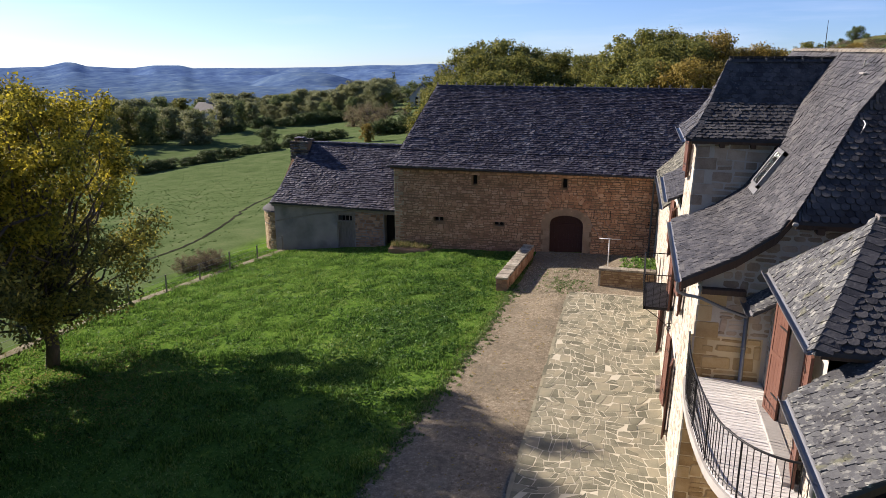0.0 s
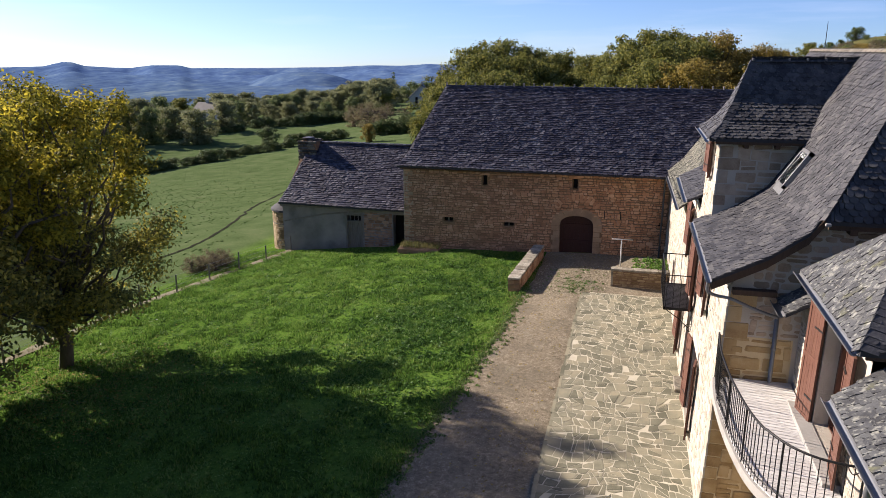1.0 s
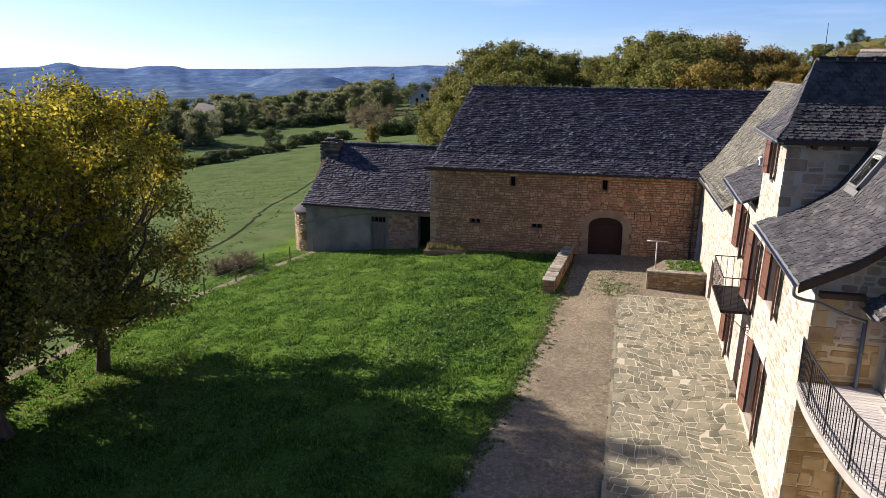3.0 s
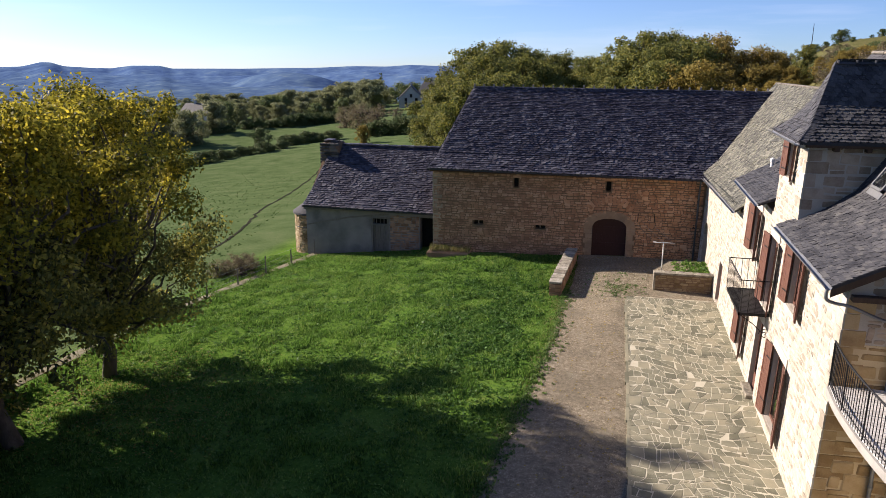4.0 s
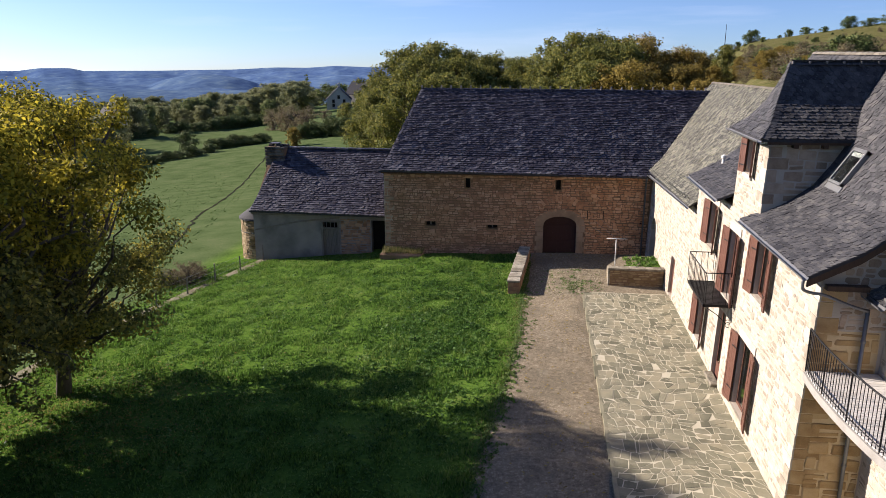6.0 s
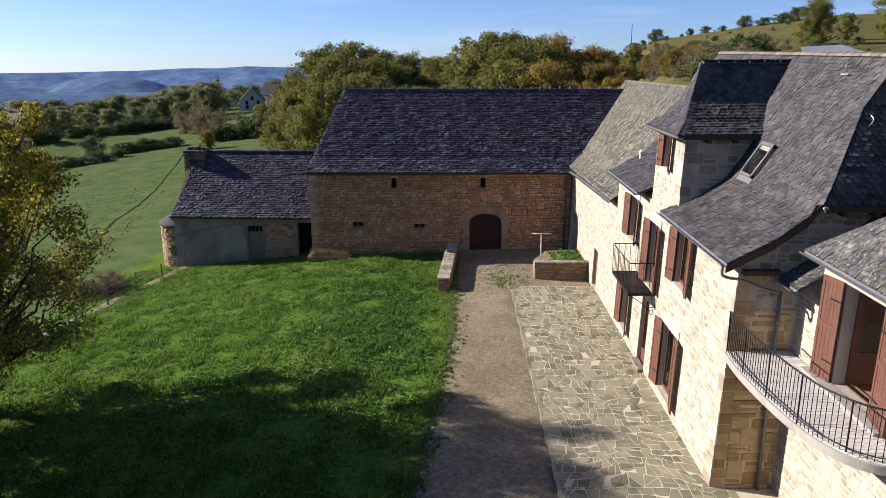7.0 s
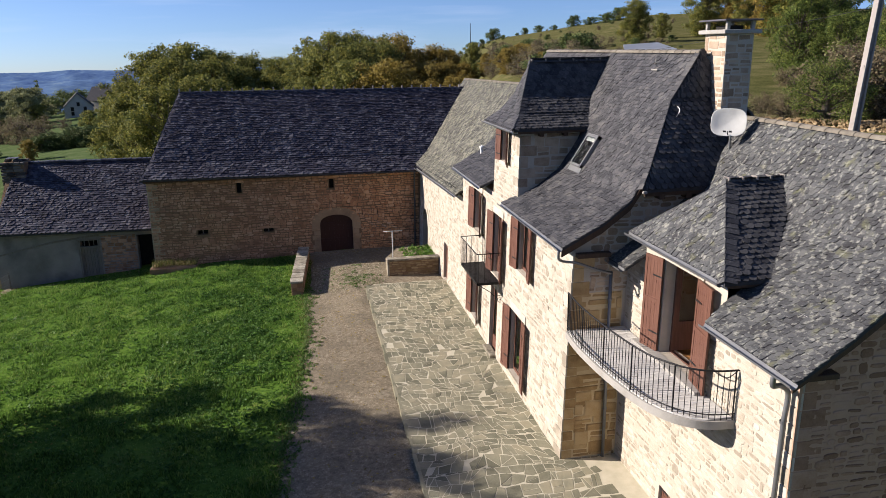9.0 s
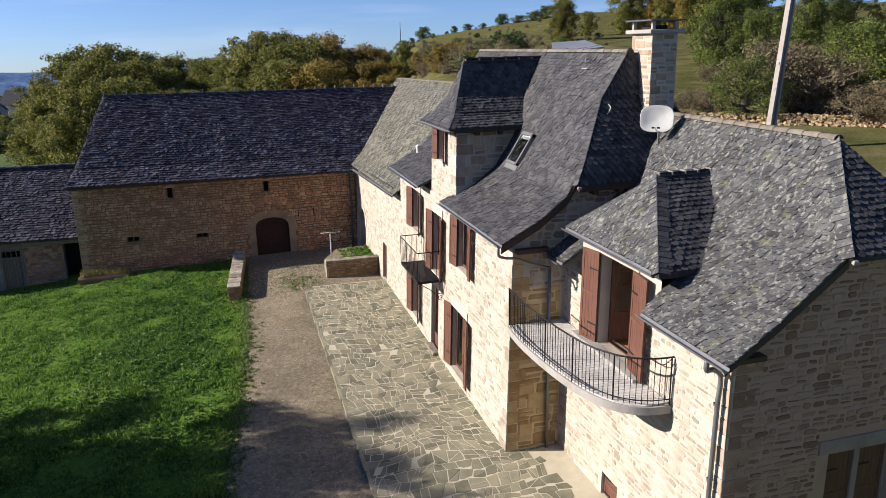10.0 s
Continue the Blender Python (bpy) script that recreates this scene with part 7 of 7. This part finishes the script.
solid("lawn_weeds", crown(clumps, 420, 0.05, 13, 0.6), M_WEED, "broad-leaved green weeds and clover in the lawn", "weeds", kind="stuff")
# grass creeping into the yard and along the drive's margin
clumps = []
for k in range(620):
    if k < 60:
        wx, wy = rw.normal(-4.5, 0.45), rw.normal(32.9, 0.55)
    elif k < 120:
        wx, wy = rw.uniform(-6.2, -3.4), rw.uniform(31.5, 36)
    else:
        wy = rw.uniform(14, 33)
        wx = -8.0 + 0.9 * smooth(14, 27, wy) + abs(rw.normal(0, 0.26))
    clumps.append(((wx, wy, land(wx, wy) + 0.07), rw.uniform(0.05, 0.13)))
solid("yard_grass", crown(clumps, 1300, 0.04, 17, 0.5), M_TUFT, "thin olive grass creeping over the drive and yard", "grass", kind="stuff")
# loose cobbles and dead leaves of the barn yard
g = Geo()
for k in range(7600):
    cx, cy = (rng.uniform(-6.6, -3.2), 36.8 - 5.2 * rng.random() ** 0.75) if k < 2600 else (rng.uniform(-7.6, -4.5), rng.uniform(8, 32))
    q = rng.uniform(0.02, 0.055) if k < 2600 else rng.uniform(0.012, 0.03)
    a = rng.uniform(0, 3.1)
    if k >= 2600 and cx < -7.6 + 0.06 * (cy - 14):
        continue
    e = Vector((math.cos(a), math.sin(a), 0)) * q
    e2 = Vector((-math.sin(a), math.cos(a), 0)) * q * rng.uniform(0.5, 0.9)
    c = Vector((cx, cy, land(cx, cy) + 0.062))
    n0 = len(g.v)
    g.v += [tuple(c - e), tuple(c - e2), tuple(c + e), tuple(c + e2), tuple(c + Vector((0, 0, q * 0.7)))]
    g.f += [(n0, n0 + 1, n0 + 4), (n0 + 1, n0 + 2, n0 + 4), (n0 + 2, n0 + 3, n0 + 4), (n0 + 3, n0, n0 + 4)]
solid("yard_cobbles", g, M_COBBLE, "small loose stones strewn over the yard and drive", "stones", kind="stuff")
# straggling grass and dry tufts
g = Geo()
for k in range(8600):
    q = rng.random()
    if k >= 2600:
        by = rng.uniform(8, 38)
        bx = -7.9 + 0.9 * smooth(14, 27, by) + 0.3 * smooth(31, 35, by) + rng.gauss(0.08, 0.26)
        bz, hh = land(bx, by), 0.09
    elif q < 0.35:
        bx, by = rng.uniform(-15.0, -12.7), rng.uniform(38.55, 39.3)
        bz, hh = -0.42, 0.3
    elif q < 0.5:
        bx, by = rng.uniform(-22.5, -9), 40.2 - abs(rng.gauss(0, 0.9))
        by -= 1.0 if bx > -15 else 0.0
        bz, hh = land(bx, by), 0.12
    elif q < 0.75:
        by = rng.uniform(14, 41)
        bx = fence_x(by) + rng.gauss(0, 0.5)
        bz, hh = land(bx, by), 0.22
    else:
        bx, by = rng.gauss(-4.5, 0.7), rng.gauss(32.4, 0.8)
        bz, hh = land(bx, by), 0.1
    a = rng.uniform(0, 6.3)
    d = Vector((math.cos(a), math.sin(a), 0)) * 0.012
    p = Vector((bx, by, bz))
    n0 = len(g.v)
    g.v += [tuple(p - d), tuple(p + d), tuple(p + Vector((rng.gauss(0, 0.07), rng.gauss(0, 0.07), hh * rng.uniform(0.5, 1.3))))]
    g.f.append((n0, n0 + 1, n0 + 2))
solid("rough_grass", g, M_DRYGRASS, "tufts of rough half-dry grass", "grass", kind="stuff")
rb = np.random.RandomState(14)
tufts = [((-0.6 - 1.5 * rb.uniform() ** 1.7, rb.uniform(33.6, 36.2), 0.46), rb.uniform(0.08, 0.18)) for k in range(240)]
solid("bed_grass", crown(tufts, 420, 0.06, 15, 0.8), M_GRASS, "fresh green grass on the raised bed", "grass", kind="stuff")


# fallen leaves under the lawn tree, in the yard and along the drive
rl = np.random.RandomState(16)
g = Geo()
for k in range(3600):
    if k < 2600:
        lx, ly = rl.normal(-20.6, 2.6), rl.normal(19.6, 2.2)
    elif k < 3200:
        lx, ly = rl.uniform(-7.0, -4.5), rl.uniform(10, 33)
    else:
        lx, ly = rl.uniform(-6.9, -0.7), 38.9 - 4.5 * rl.uniform() ** 2
    a, w = rl.uniform(0, 6.3), rl.uniform(0.025, 0.05)
    c, e = Vector((lx, ly, land(lx, ly) + (0.085 if k > 2599 else rl.uniform(0.05, 0.12)))), Vector((math.cos(a) * w, math.sin(a) * w, rl.uniform(-0.012, 0.012)))
    o = Vector((-e.y, e.x, rl.uniform(-0.01, 0.014))) * 0.6
    n0 = len(g.v)
    g.v += [tuple(c - e), tuple(c + o), tuple(c + e), tuple(c - o)]
    g.f.append((n0, n0 + 1, n0 + 2, n0 + 3))
solid("fallen_leaves", g, M_LEAF_R, "brown fallen leaves scattered on lawn and yard", "leaves", kind="stuff")


# ---- flagstones of the terrace ----
def clip_poly(poly, n, c):
    """The part of a polygon where n . p <= c."""
    out = []
    for i, p in enumerate(poly):
        q = poly[(i + 1) % len(poly)]
        dp, dq = n[0] * p[0] + n[1] * p[1] - c, n[0] * q[0] + n[1] * q[1] - c
        if dp <= 0:
            out.append(p)
        if dp * dq < 0:
            t = dp / (dp - dq)
            out.append((p[0] + (q[0] - p[0]) * t, p[1] + (q[1] - p[1]) * t))
    return out


rf = random.Random(80)


def warp(p):
    """Lets the rows of flags wander."""
    x, y = p
    return (x + 0.5 * noise.noise((x * 0.4, y * 0.4, 4)) + 0.14 * noise.noise((x * 1.7, y * 1.7, 5)), y + 0.75 * noise.noise((x * 0.4, y * 0.4, 9)) + 0.16 * noise.noise((x * 1.7, y * 1.7, 8)))


def halves(poly):
    """Cuts a flag in two along a slanting joint."""
    cx, cy = sum(p[0] for p in poly) / len(poly), sum(p[1] for p in poly) / len(poly)
    a = rf.uniform(0, math.pi)
    n_ = (math.cos(a), math.sin(a))
    c_ = n_[0] * cx + n_[1] * cy + rf.uniform(-0.04, 0.04)
    return [clip_poly(poly, n_, c_), clip_poly(poly, (-n_[0], -n_[1]), -c_)]


def crazy_paving(x0, x1, y0, y1):
    """Irregular angular flags in wandering rows over a stretch."""
    out, y = [], y0 - 1
    low = lambda x, k: 0.07 * noise.noise((x * 2.3, k * 3.1, 1)) + 0.05 * noise.noise((x * 6.0, k * 3.1, 2))
    k = 0
    while y < y1 + 1:
        h, x, slant = rf.uniform(0.27, 0.48), x0 - 1 - rf.uniform(0, 0.4), 0.0
        while x < x1 + 1:
            w, lean = rf.uniform(0.2, 0.42), rf.uniform(-0.12, 0.12)
            xm = x + w * rf.uniform(0.35, 0.65)
            top = [(x + w + lean, y + h + low(x + w + lean, k + 1)), (xm, y + h + low(xm, k + 1)), (x + slant, y + h + low(x + slant, k + 1))]
            poly = [(x, y + low(x, k)), (xm, y + low(xm, k)), (x + w, y + low(x + w, k))] + top
            big = w * h > 0.13
            out += halves(poly) if rf.random() < (0.7 if big else 0.2) else [poly]
            x, slant = x + w, lean
        y += h
        k += 1
    return out


cells = []
for x0, x1, y0, y1 in ((-4.26, 1.04, 4, 15.5), (-4.26, -0.52, 15.5, 31.65)):
    for cell in crazy_paving(x0, x1, y0, y1):
        cell = [warp(p) for p in cell]
        for n_, c_ in (((-1, 0), -x0), ((1, 0), x1), ((0, -1), -y0), ((0, 1), y1)):
            cell = clip_poly(cell, n_, c_) if len(cell) > 2 else []
        if len(cell) > 2:
            cells.append(cell)
flags = []
for cell in cells:
    area = sum(p[0] * q[1] - q[0] * p[1] for p, q in zip(cell, cell[1:] + cell[:1]))
    if area < 0:
        cell = cell[::-1]
    poly = cell
    for p, q in zip(cell, cell[1:] + cell[:1]):
        ln = math.hypot(q[0] - p[0], q[1] - p[1])
        if ln < 1e-5 or len(poly) < 3:
            continue
        n_ = ((q[1] - p[1]) / ln, (p[0] - q[0]) / ln)
        poly = clip_poly(poly, n_, n_[0] * p[0] + n_[1] * p[1] - rf.uniform(0.007, 0.014))
    mx, my = sum(p[0] for p in poly) / max(1, len(poly)), sum(p[1] for p in poly) / max(1, len(poly))
    if len(poly) > 2 and not (mx > 0.3 + 0.35 * noise.noise((0.0, my * 1.3, 8)) and my < 15.4):     # a sandy strip stays bare at the wing's foot
        flags.append((sum(p[0] for p in poly) / len(poly), sum(p[1] for p in poly) / len(poly), poly))
flags.sort(key=lambda f: (f[0] + 2.4) ** 2 + (f[1] - 16) ** 2)
rest = Geo()
for i, (px, py, poly) in enumerate(flags):
    h = 0.011 + rf.uniform(-0.002, 0.003)
    k = len(poly)
    cx, cy = sum(p[0] for p in poly) / k, sum(p[1] for p in poly) / k
    v = [(x, y, -0.02) for x, y in poly] + [(x, y, h - 0.004) for x, y in poly] + [(cx + (x - cx) * 0.96, cy + (y - cy) * 0.96, h) for x, y in poly]
    f = [tuple(range(2 * k, 3 * k))] + [(s_ * k + a, s_ * k + (a + 1) % k, s_ * k + k + (a + 1) % k, s_ * k + k + a) for s_ in (0, 1) for a in range(k)]
    if i < 300:
        part("flagstone", Geo().add(v, f), M_PAVE, terrace)
    else:
        rest.add(v, f)
part("flagstones", rest, M_PAVE, terrace, kind="stuff")


# ---- stones and slates ----
for name, places, templates, parent, near in PIECES:
    scatter(name, places, templates, parent, 165, near)
